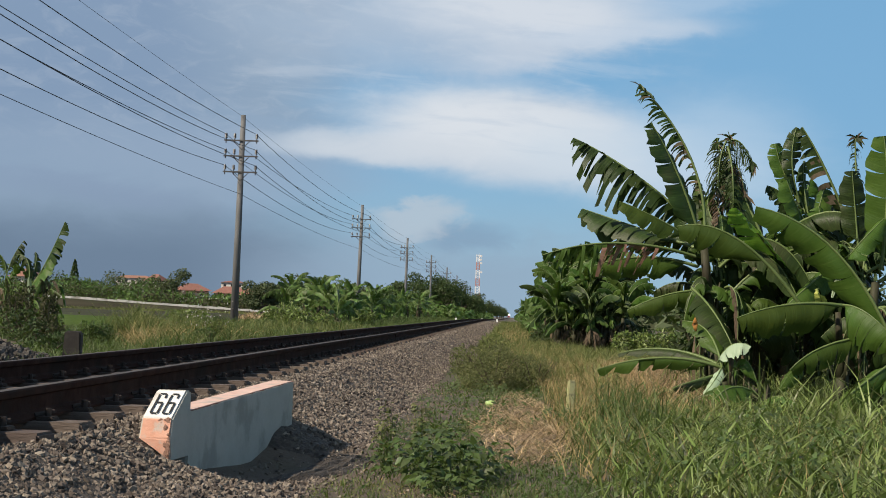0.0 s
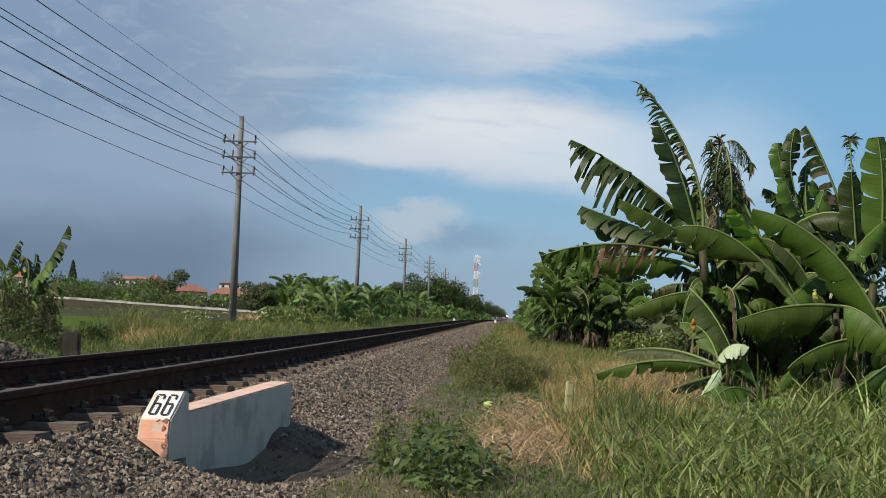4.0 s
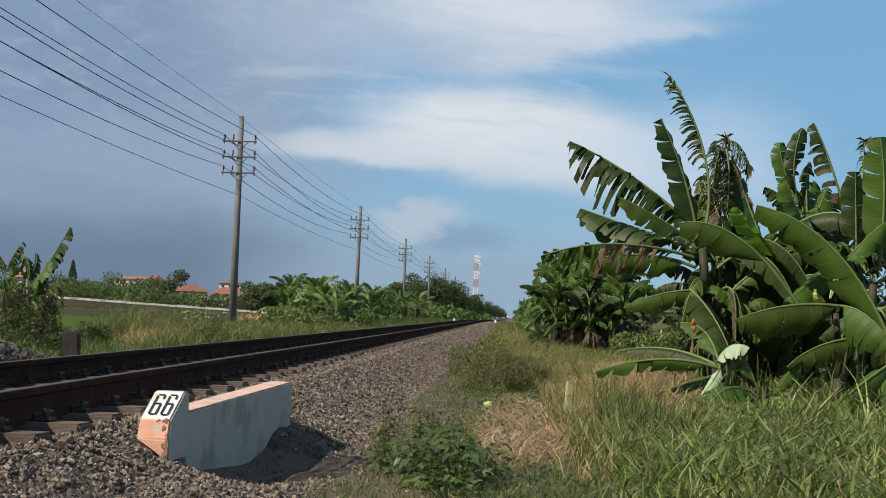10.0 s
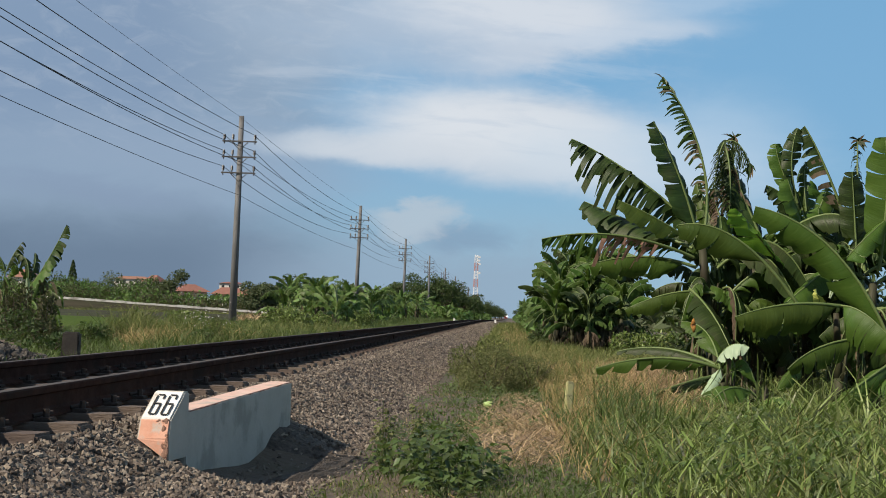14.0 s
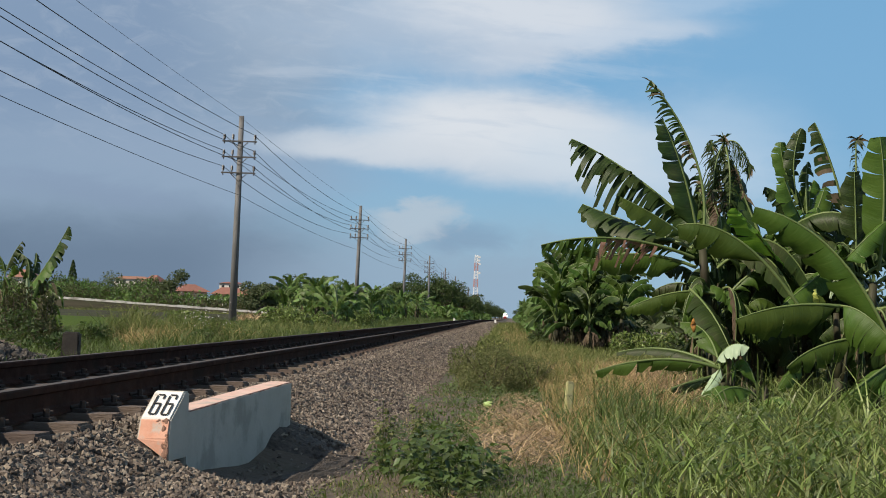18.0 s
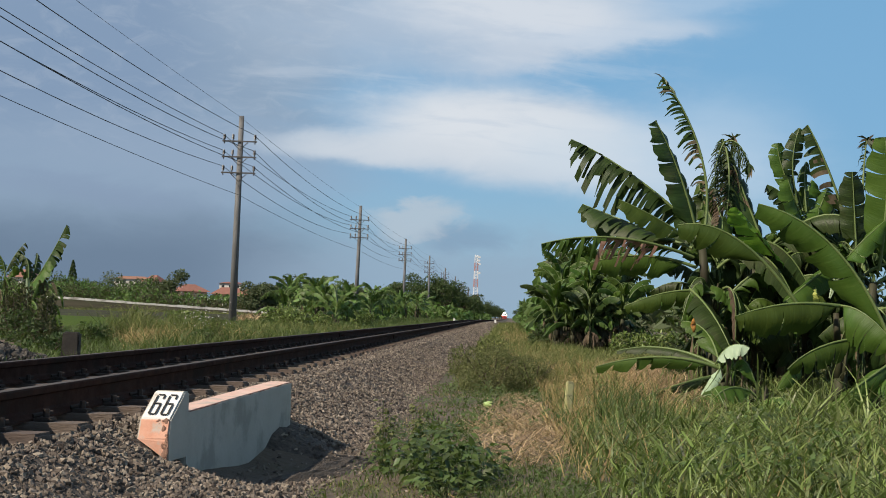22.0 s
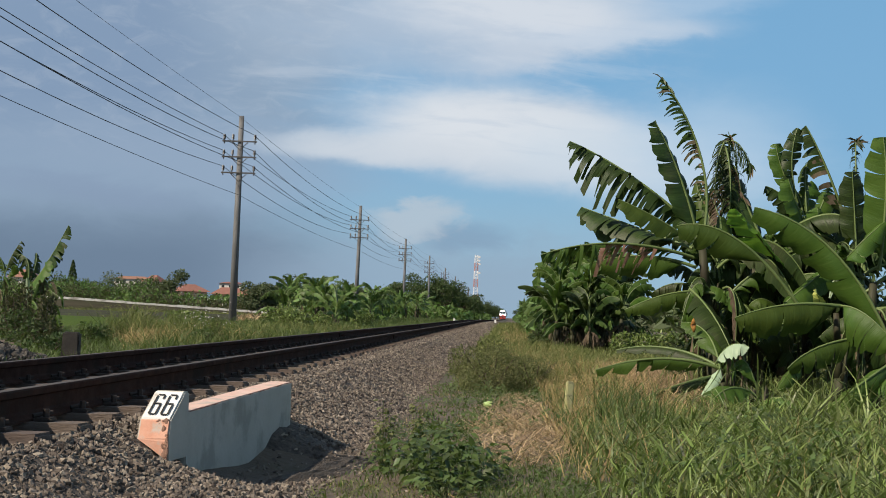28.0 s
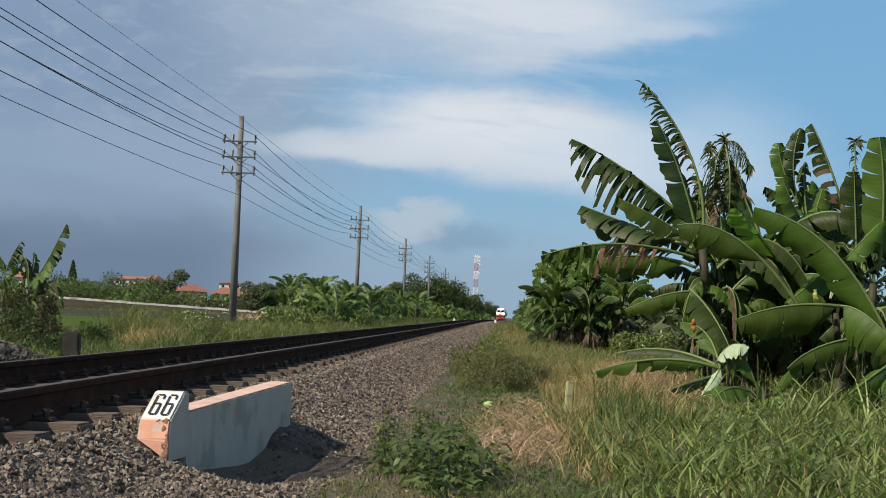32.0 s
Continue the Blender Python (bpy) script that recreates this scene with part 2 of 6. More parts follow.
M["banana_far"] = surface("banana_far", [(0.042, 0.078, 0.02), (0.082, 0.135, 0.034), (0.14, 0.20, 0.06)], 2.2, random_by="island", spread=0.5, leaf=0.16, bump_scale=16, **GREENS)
M["midrib"] = surface("midrib", [(0.09, 0.14, 0.042), (0.18, 0.23, 0.08)], 5, rough=0.45, leaf=0.1)
M["stem"] = surface("stem", [(0.02, 0.02, 0.01), (0.042, 0.044, 0.018), (0.075, 0.065, 0.034)], 5, rough=0.7, stain=(0.034, 0.028, 0.015), stain_scale=3, stretch=(3, 3, 0.5))
M["bract"] = surface("bract", [(0.30, 0.10, 0.02), (0.50, 0.26, 0.06)], 9, stain=(0.08, 0.03, 0.015), stain_scale=14, leaf=0.15)
M["grass"] = surface("grass", [(0.056, 0.088, 0.018), (0.135, 0.172, 0.044), (0.29, 0.315, 0.125)], 2, random_by="island", spread=0.8, leaf=0.25, rough=0.45, spec=0.45)
# lighter copy of grass, with sun on the top blades painted in
M["grass_sunlit"] = surface("grass_sunlit", [(0.2, 0.26, 0.11), (0.3, 0.36, 0.18), (0.4, 0.42, 0.25)], 2, random_by="island", spread=0.4, leaf=0.25, rough=0.5)
M["grass_dry"] = surface("grass_dry", [(0.27, 0.18, 0.085), (0.42, 0.29, 0.14), (0.52, 0.39, 0.2)], 2, random_by="island", spread=0.4, leaf=0.25, rough=0.7)
M["grass_olive"] = surface("grass_olive", [(0.075, 0.098, 0.028), (0.135, 0.147, 0.046), (0.21, 0.195, 0.07)], 2, random_by="island", spread=0.5, leaf=0.25, rough=0.7)
M["straw"] = surface("straw", [(0.20, 0.125, 0.07), (0.38, 0.26, 0.155), (0.54, 0.40, 0.27)], 3, random_by="island", spread=0.75, leaf=0.15, rough=0.75)
M["weed"] = surface("weed", [(0.035, 0.06, 0.016), (0.068, 0.102, 0.026), (0.12, 0.155, 0.046)], 5, random_by="island", spread=0.45, leaf=0.22, rough=0.5)
M["bush"] = surface("bush", [(0.06, 0.07, 0.024), (0.115, 0.118, 0.044), (0.20, 0.18, 0.085)], 3, random_by="island", spread=0.5, leaf=0.2, rough=0.7)
M["foliage"] = surface("foliage", [(0.026, 0.044, 0.014), (0.046, 0.07, 0.022), (0.075, 0.10, 0.034)], 1, random_by="island", spread=0.5, leaf=0.15, rough=0.7)
# paler olive than foliage: the haze of distance is mixed into the colour
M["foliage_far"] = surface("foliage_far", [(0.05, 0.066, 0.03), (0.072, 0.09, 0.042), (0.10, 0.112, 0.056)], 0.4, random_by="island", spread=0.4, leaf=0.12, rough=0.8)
M["scrub"] = surface("scrub", [(0.024, 0.023, 0.012), (0.042, 0.041, 0.018), (0.075, 0.066, 0.03)], 3, random_by="island", spread=0.5, leaf=0.15, rough=0.8)
M["peg"] = surface("peg", [(0.36, 0.35, 0.16), (0.5, 0.48, 0.25)], 9, stain=(0.2, 0.19, 0.1), stain_scale=9)
M["grass_dark"] = surface("grass_dark", [(0.04, 0.066, 0.016), (0.075, 0.105, 0.028), (0.14, 0.155, 0.05)], 2, random_by="island", spread=0.5, leaf=0.25, rough=0.6)
M["petal"] = surface("petal", [(0.6, 0.58, 0.55), (0.75, 0.73, 0.7)], 5)
M["bark"] = surface("bark", [(0.06, 0.045, 0.03), (0.14, 0.11, 0.08)], 6, bump=0.6, stretch=(3, 3, 0.6))
M["paddy"] = surface("paddy", [(0.045, 0.078, 0.012), (0.066, 0.105, 0.017), (0.09, 0.128, 0.027)], 0.6, rough=0.9, bump=0.8, bump_scale=14, depth=0.1, spec=0.1)
M["mud"] = surface("mud", [(0.024, 0.023, 0.014), (0.045, 0.041, 0.027), (0.075, 0.066, 0.046)], 0.7, rough=0.9, bump=0.4, stretch=(0.06, 0.45, 1), stain=(0.05, 0.07, 0.025), stain_scale=0.5, spec=0.08)
M["water"] = surface("water", [(0.05, 0.06, 0.06), (0.07, 0.08, 0.08)], 0.5, rough=0.14, bump=0.05, spec=0.6)
M["white_wall"] = surface("white_wall", [(0.5, 0.48, 0.44), (0.68, 0.66, 0.62)], 0.5, stain=(0.3, 0.28, 0.24), stain_scale=0.5)
M["house_wall"] = surface("house_wall", [(0.5, 0.46, 0.42), (0.66, 0.62, 0.57)], 0.8)
M["house_shade"] = surface("house_shade", [(0.38, 0.26, 0.2), (0.5, 0.36, 0.28)], 0.8)
M["roof_tile"] = surface("roof_tile", [(0.2, 0.088, 0.064), (0.25, 0.115, 0.085), (0.29, 0.145, 0.11)], 1.5, random_by="object", spread=0.15)
M["dark_glass"] = surface("dark_glass", [(0.015, 0.017, 0.02), (0.03, 0.032, 0.035)], 2, rough=0.2, bump=0.02)
M["train_white"] = surface("train_white", [(0.75, 0.75, 0.75), (0.82, 0.82, 0.82)], 2, rough=0.4, bump=0.03)
M["train_red"] = surface("train_red", [(0.4, 0.035, 0.03), (0.5, 0.06, 0.045)], 2, rough=0.45, bump=0.03)
M["train_dark"] = surface("train_dark", [(0.03, 0.03, 0.032), (0.06, 0.06, 0.06)], 3, rough=0.7)
M["coach_grey"] = surface("coach_grey", [(0.2, 0.21, 0.23), (0.28, 0.29, 0.31)], 2, rough=0.5, bump=0.03)
M["tower_red"] = surface("tower_red", [(0.42, 0.2, 0.17), (0.5, 0.26, 0.22)], 1)
M["tower_white"] = surface("tower_white", [(0.7, 0.7, 0.7), (0.78, 0.78, 0.78)], 1)
M["lime_plastic"] = surface("lime_plastic", [(0.3, 0.44, 0.12), (0.42, 0.56, 0.2)], 9, rough=0.35)
M["headlamp"] = lamp_glass("headlamp", (1.0, 0.97, 0.92), 60)

# ---- small builders ----


def mesh_of(name, verts, faces, mats, index=None, smooth=False):
    me = bpy.data.meshes.new(name)
    me.from_pydata([tuple(v) for v in verts], [], faces)
    for m in mats:
        me.materials.append(m)
    if index is not None:
        me.polygons.foreach_set("material_index", np.array(index, dtype=np.int32))
    me.polygons.foreach_set("use_smooth", [smooth] * len(me.polygons))
    me.update()
    return me


def part(name, bm, material, parent, label="", smooth=False):
    """Links a bmesh (or a finished mesh) as one object under a thing or part."""
    if isinstance(bm, bmesh.types.BMesh):
        me = bpy.data.meshes.new(name)
        bm.to_mesh(me)
        bm.free()
        me.materials.append(material)
        if smooth:
            me.polygons.foreach_set("use_smooth", [True] * len(me.polygons))
    else:
        me = bm
    ob = new(name, me)
    ob.parent = parent
    return tagged(ob, label)


def thing(name, m, label, category, group="", kind=""):
    ob = new(name)
    ob.matrix_basis = m
    ob.empty_display_size = 0.1
    return tagged(ob, label, category, group, kind)


def solid(name, me, label, category, group="", kind="", m=None):
    ob = new(name, me)
    if m is not None:
        ob.matrix_basis = m
    return tagged(ob, label, category, group, kind)


def box(bm, lo, hi, bevel=0.0):
    r = bmesh.ops.create_cube(bm, size=1.0)
    c = [(a + b) / 2 for a, b in zip(lo, hi)]
    s = [b - a for a, b in zip(lo, hi)]
    for v in r["verts"]:
        v.co = Vector((v.co.x * s[0] + c[0], v.co.y * s[1] + c[1], v.co.z * s[2] + c[2]))
    if bevel:
        es = {e for v in r["verts"] for e in v.link_edges}
        bmesh.ops.bevel(bm, geom=list(es), offset=bevel, segments=2, affect="EDGES", clamp_overlap=True)
    return bm


def boxed(lo, hi, bevel=0.0):
    return box(bmesh.new(), lo, hi, bevel)


def rod(bm, a, b, ra, rb=None, sides=8, caps=True):
    a, b = Vector(a), Vector(b)
    rb = ra if rb is None else rb
    q = (b - a).to_track_quat("Z", "Y").to_matrix().to_4x4()
    bmesh.ops.create_cone(bm, cap_ends=caps, segments=sides, radius1=ra, radius2=rb, depth=(b - a).length, matrix=Matrix.Translation((a + b) / 2) @ q)
    return bm


def dip(y):
    """How far the line falls away in the distance."""
    return -0.0031 * max(0.0, min(y, 420) - 110) - 0.0016 * max(0.0, y - 420)


def hill(x, y):
    return noise.noise((x * 0.35, y * 0.35, 0.0)) * 0.5 + noise.noise((x * 1.1, y * 1.1, 4.0)) * 0.2


RAIL_TOP = 0.593
NEAR_RAIL, FAR_RAIL = -2.41, -3.54
TRACK = (NEAR_RAIL + FAR_RAIL) / 2


def smooth(a, b, v):
    u = max(0.0, min(1.0, (v - a) / (b - a)))
    return u * u * (3 - 2 * u)


def hollow(x, y):
    """Dug-out patch on the lee side of the marker."""
    x -= 0.0982 * (y - 7.1)
    return smooth(-1.87, -1.72, x) * math.exp(-(max(0.0, x + 1.55) / 0.30) ** 2) * smooth(6.7, 7.5, y) * smooth(9.05, 8.3, y)


def bare(x, y):
    """Trodden earth round the hollow, where hardly a stone lies."""
    x -= 0.0982 * (y - 7.1)
    return smooth(-1.87, -1.72, x) * math.exp(-(max(0.0, x + 1.5) / 0.33) ** 2) * smooth(7.4, 8.0, y) * smooth(9.6, 8.8, y)


def ground_z(x, y):
    """Height of the land: flat fields, a low bank under the track, rough verges."""
    z = 0.02 + 0.10 * hill(x, y) * (1 - smooth(60, 140, y))
    bank = smooth(-0.75, -2.0, x) * smooth(-6.6, -4.9, x)
    z = z * (1 - bank) + 0.26 * bank
    left = smooth(-6.5, -9.5, x)
    z += 0.20 * left * (1 - smooth(-14, -20, x)) - 0.05 * smooth(-14, -20, x)
    z -= 0.12 * hollow(x, y)
    # mown hump under the bananas
    z += 0.16 * math.exp(-((x - 1.9) / 1.3) ** 2 - ((y - 21) / 6.0) ** 2)
    return z + dip(y) * (1 if abs(x) < 60 else 0.6)


def sheet(name, xs, ys, f, mats, smooth_shade=True):
    nx = len(xs)
    verts = [(x, y, f(x, y)) for y in ys for x in xs]
    faces = [(j * nx + i, j * nx + i + 1, (j + 1) * nx + i + 1, (j + 1) * nx + i) for j in range(len(ys) - 1) for i in range(nx - 1)]
    return mesh_of(name, verts, faces, mats, smooth=smooth_shade)


def steps(*spans):
    v = []
    for a, b, n in spans:
        v += [a + (b - a) * i / n for i in range(n)]
    return v + [spans[-1][1]]


gx = steps((-2600, -200, 10), (-200, -40, 16), (-40, -8, 16), (-8, 6, 70), (6, 30, 16), (30, 200, 12), (200, 2600, 10))
gy = steps((-400, -20, 10), (-20, 5, 12), (5, 30, 90), (30, 80, 40), (80, 400, 40), (400, 1500, 22), (1500, 3200, 8))
ground = solid("ground", sheet("ground", gx, gy, ground_z, [M["soil"]]), "brown earth with patchy grass beside the railway", "ground", kind="structure")

# ---- ballast and track ----


def ballast_z(x, y):
    c = abs(x - TRACK)
    top = 0.362 + 0.022 * smooth(0.66, 0.84, c) - 0.015 * noise.noise((x * 3, y * 3, 1.0))
    z = top if c < 1.15 else top - (c - 1.15) * 0.45
    return max(z, -0.3) + dip(y) + 0.02 * noise.noise((x * 7, y * 7, 2.0)) - 0.29 * hollow(x, y) - 0.085 * smooth(-2.05, -1.8, x) * smooth(7.25, 6.75, y)


bx = steps((TRACK - 1.95, TRACK - 1.0, 10), (TRACK - 1.0, TRACK + 0.7, 10), (TRACK + 0.7, TRACK + 1.95, 30))
by = steps((-30, 4, 10), (4, 30, 150), (30, 110, 80), (110, 420, 20), (420, 1600, 12))
bed = solid("ballast", sheet("ballast", bx, by, ballast_z, [M["ballast_bed"]]), "bed of crushed grey stone under the track", "ballast", kind="structure")


def rail_mesh():
    """Flat-bottomed rail swept along the line."""
    prof = [(-0.065, 0.0), (0.065, 0.0), (0.065, 0.012), (0.02, 0.03), (0.009, 0.045), (0.009, 0.11), (0.033, 0.122), (0.035, 0.150), (0.028, 0.158), (-0.028, 0.158), (-0.035, 0.150), (-0.033, 0.122), (-0.009, 0.11), (-0.009, 0.045), (-0.02, 0.03), (-0.065, 0.012)]
    ys = steps((-30, 110, 70), (110, 420, 62), (420, 1600, 40))
    n = len(prof)
    verts = [(x, y, z + dip(y)) for y in ys for x, z in prof]
    faces, index = [], []
    for j in range(len(ys) - 1):
        for i in range(n):
            k = (i + 1) % n
            faces.append((j * n + k, j * n + i, (j + 1) * n + i, (j + 1) * n + k))
            index.append(1 if i in (7, 8, 9) else 0)
    return mesh_of("rail", verts, faces, [M["rail"], M["rail"]], index)


rail_data = rail_mesh()
head_data = sheet("running_surface", [-0.027, -0.012, 0.012, 0.027], steps((-30, 110, 10), (110, 420, 20), (420, 1600, 20)), lambda x, y: 0.1605 - 3.0 * x * x + dip(y), [M["rail_head"]])
plate_bm = bmesh.new()
for sx in (-1, 1):
    box(plate_bm, (sx * 0.024 - 0.012, -0.3, 0.04), (sx * 0.024 + 0.012, 0.3, 0.112), 0.004)
    for dy in (-0.2, -0.07, 0.07, 0.2):
        rod(plate_bm, (sx * 0.03, dy, 0.075), (sx * 0.055, dy, 0.075), 0.014, 0.014, 6)
plate_data = bpy.data.meshes.new("fishplate")
plate_bm.to_mesh(plate_data)
plate_bm.free()
plate_data.materials.append(M["rail"])
for x in (NEAR_RAIL, FAR_RAIL):
    r = thing("rail", pose(x, 0, RAIL_TOP - 0.158), "rusty dark brown rail with a worn bright running surface", "rail", "rails of the track")
    part("rail_body", rail_data, None, r)
    part("running_surface", head_data, None, r, "worn bright running surface")
    for y in (3.2, 28.4, 53.6):
        part("fishplate", plate_data, None, r).matrix_basis = pose(0, y, 0)

sleeper_bm = boxed((-0.87, -0.115, -0.2), (0.87, 0.115, 0.0), 0.012)
for v in sleeper_bm.verts:
    v.co += Vector((0, 0.012 * noise.noise(v.co * 3), 0.008 * noise.noise(v.co * 4)))
sleeper_data = bpy.data.meshes.new("sleeper")
sleeper_bm.to_mesh(sleeper_data)
sleeper_bm.free()
sleeper_data.materials.append(M["timber"])
clip_bm = bmesh.new()
box(clip_bm, (0.05, -0.05, 0.0), (0.14, 0.05, 0.022), 0.006)
rod(clip_bm, (0.1, 0, 0.0), (0.1, 0, 0.062), 0.017, 0.017, 6)
rod(clip_bm, (0.045, -0.035, 0.03), (0.12, 0.035, 0.045), 0.011, 0.011, 6)
clip_data = bpy.data.meshes.new("rail_clip")
clip_bm.to_mesh(clip_data)
clip_bm.free()
clip_data.materials.append(M["iron"])
SLEEPER_TOP = RAIL_TOP - 0.158 - 0.004
for i in range(-24, 200):
    y = 3.06 + 0.6 * i
    s = solid("sleeper", sleeper_data, "weathered brown sleeper half sunk in the ballast", "sleeper", "sleepers of the track", m=pose(TRACK + random.uniform(-0.03, 0.03), y + random.uniform(-0.02, 0.02), SLEEPER_TOP + dip(y), 0, 0, random.uniform(-1, 1)))
    if 2 < i < 70:
        for x in (NEAR_RAIL, FAR_RAIL):
            for side in (0, 180):
                c = part("rail_clip", clip_data, None, s)
                c.matrix_basis = pose(x - TRACK, 0, 0.002, 0, 0, side)
bm = bmesh.new()
for i in range(200, 480):
    y = 3.06 + 0.6 * i
    box(bm, (TRACK - 0.87, y - 0.11, SLEEPER_TOP - 0.1 + dip(y)), (TRACK + 0.87, y + 0.11, SLEEPER_TOP + dip(y)))
far_sleepers = part("sleepers", bm, M["timber"], None)
tagged(far_sleepers, "weathered brown sleepers of the distant track", "sleepers", kind="stuff")

# stones: a few rough shapes, the nearest loose ones as pieces, the rest joined


def stone_shape(seed):
    """A sharp-edged piece of crushed rock: the hull of a few random points."""
    b = bmesh.new()
    rnd = random.Random(seed)
    for i in range(9):
        d = Vector((rnd.gauss(0, 1), rnd.gauss(0, 1), rnd.gauss(0, 1))).normalized()
        b.verts.new((d.x * rnd.uniform(0.9, 1.4), d.y * rnd.uniform(0.8, 1.15), d.z * rnd.uniform(0.55, 0.95)))
    hull = bmesh.ops.convex_hull(b, input=b.verts[:])
    bmesh.ops.delete(b, geom=[g for g in hull["geom_interior"] if isinstance(g, bmesh.types.BMVert)], context="VERTS")
    bmesh.ops.triangulate(b, faces=b.faces[:])
    b.verts.index_update()
    vs = np.array([v.co[:] for v in b.verts])
    fs = np.array([[v.index for v in f.verts] for f in b.faces])
    b.free()
    return vs, fs


STONES = [stone_shape(i) for i in range(18)]
rng = np.random.default_rng(4)


def turns(n):
    q = rng.normal(size=(n, 4))
    q /= np.linalg.norm(q, axis=1)[:, None]
    w, x, y, z = q.T
    return np.stack([1 - 2 * (y * y + z * z), 2 * (x * y - z * w), 2 * (x * z + y * w), 2 * (x * y + z * w), 1 - 2 * (x * x + z * z), 2 * (y * z - x * w), 2 * (x * z - y * w), 2 * (y * z + x * w), 1 - 2 * (x * x + y * y)], 1).reshape(-1, 3, 3)


def fast_mesh(name, verts, faces, mats, smooth_shade=False):
    """Mesh from arrays of points and of equal-sided faces."""
    me = bpy.data.meshes.new(name)
    k = faces.shape[1]
    me.vertices.add(len(verts))
    me.vertices.foreach_set("co", verts.astype(np.float32).ravel())
    me.loops.add(faces.size)
    me.loops.foreach_set("vertex_index", faces.astype(np.int32).ravel())
    me.polygons.add(len(faces))
    me.polygons.foreach_set("loop_start", np.arange(0, faces.size, k, dtype=np.int32))
    me.polygons.foreach_set("loop_total", np.full(len(faces), k, dtype=np.int32))
    for m in mats:
        me.materials.append(m)
    me.polygons.foreach_set("use_smooth", np.full(len(faces), smooth_shade, dtype=bool))
    me.update(calc_edges=True)
    me.validate()
    return me


def scatter_stones(spots):
    """spots: rows of x, y, z, radius."""
    V, Fc, n0 = [], [], 0
    spots = np.array(spots)
    kinds = rng.integers(0, len(STONES), len(spots))
    R = turns(len(spots))
    for k, (vs, fs) in enumerate(STONES):
        sel = np.where(kinds == k)[0]
        if not len(sel):
            continue
        p = np.einsum("nij,vj->nvi", R[sel], vs) * spots[sel, 3][:, None, None] + spots[sel, None, :3]
        V.append(p.reshape(-1, 3))
        Fc.append((fs[None] + (np.arange(len(sel)) * len(vs))[:, None, None]).reshape(-1, 3) + n0)
        n0 += len(sel) * len(vs)
    return np.concatenate(V), np.concatenate(Fc)


def ballast_spots(x0, x1, y0, y1, per_m2, r0, r1):
    n = int((x1 - x0) * (y1 - y0) * per_m2)
    rows = []
    for x, y, r in zip(rng.uniform(x0, x1, n), rng.uniform(y0, y1, n), rng.uniform(r0, r1, n)):
        # bare shaded hollow by the marker keeps only a few stones
        if bare(x, y) > 0.3 and rng.random() < 0.85 or (-1.88 < x + 0.0982 * (7.1 - y) < -1.66 and 6.8 < y < 9.4):
            continue
        z = max(ballast_z(x, y), ground_z(x, y))
        rows.append((x, y, z + r * rng.uniform(-0.3, 0.35), r))
    return rows


spots = ballast_spots(-2.30, -1.0, 4.6, 13, 1900, 0.009, 0.021) + ballast_spots(-2.30, -1.0, 13, 28, 850, 0.010, 0.021) + ballast_spots(-2.3, -0.98, 28, 75, 250, 0.015, 0.027) + ballast_spots(-2.09, -0.95, 75, 210, 55, 0.03, 0.05)
spots += ballast_spots(-1.02, -0.75, 5.5, 20, 260, 0.008, 0.018) + ballast_spots(-0.9, -0.2, 7, 10, 90, 0.006, 0.014)
spots += ballast_spots(-3.45, -2.5, 5.5, 30, 160, 0.012, 0.024) + ballast_spots(-4.9, -3.65, 8, 40, 120, 0.014, 0.028)
v, f = scatter_stones(spots)
solid("ballast_stones", fast_mesh("ballast_stones", v, f, [M["stone"]]), "loose crushed grey stones along the shoulder of the track", "stones", kind="stuff")
stone_data = [mesh_of("stone", vs, [tuple(f) for f in fs], [M["stone_piece"]]) for vs, fs in STONES]
for i in range(300):
    x, y = rng.uniform(-2.12, -1.05), rng.uniform(5.6, 9.6)
    if bare(x, y) > 0.2 or -1.90 < x + 0.0982 * (7.1 - y) < -1.64:
        x = rng.uniform(-2.09, -1.93)
    r = rng.uniform(0.014, 0.023)
    s = part("stone", stone_data[i % len(STONES)], None, bed)
    s.matrix_basis = pose(x, y, max(ballast_z(x, y), ground_z(x, y)) + r * 0.55, rng.uniform(0, 360), rng.uniform(0, 360), rng.uniform(0, 360)) @ Matrix.Scale(r, 4)

# ---- kilometre marker ----


def prism(profile, x0, x1, name, mats, index=None):
    """A side profile in (y, z) pulled across in x."""
    n = len(profile)
    verts = [(x0, y, z) for y, z in profile] + [(x1, y, z) for y, z in profile]
    faces = [tuple(range(n)), tuple(reversed(range(n, 2 * n)))] + [((i + 1) % n, i, n + i, n + (i + 1) % n) for i in range(n)]
    return mesh_of(name, verts, faces, mats, index)


def edged(me, width):
    b = bmesh.new()
    b.from_mesh(me)
    bmesh.ops.recalc_face_normals(b, faces=b.faces)
    bmesh.ops.bevel(b, geom=list(b.edges), offset=width, segments=2, affect="EDGES", clamp_overlap=True, material=-1)
    for v in b.verts:
        v.co += Vector((noise.noise(v.co * 9), noise.noise(v.co * 9 + Vector((5, 0, 0))), noise.noise(v.co * 9 + Vector((0, 7, 0))))) * 0.004
    b.to_mesh(me)
    b.free()
    return me


marker = thing("kilometre_marker", pose(-1.70, 7.1, -0.06, 0, 0, -5.6), "low concrete track marker with orange front and white number plate", "marker")
W = 0.165
body = prism([(0.06, 0.0), (2.22, 0.0), (2.22, 0.588), (0.06, 0.526)], -W + 0.012, 0.0, "body", [M["grey_paint"], M["pink_paint"]])
body.polygons[4].material_index = 1
part("body", edged(body, 0.008), None, marker, "bluish grey washed side with a salmon top")
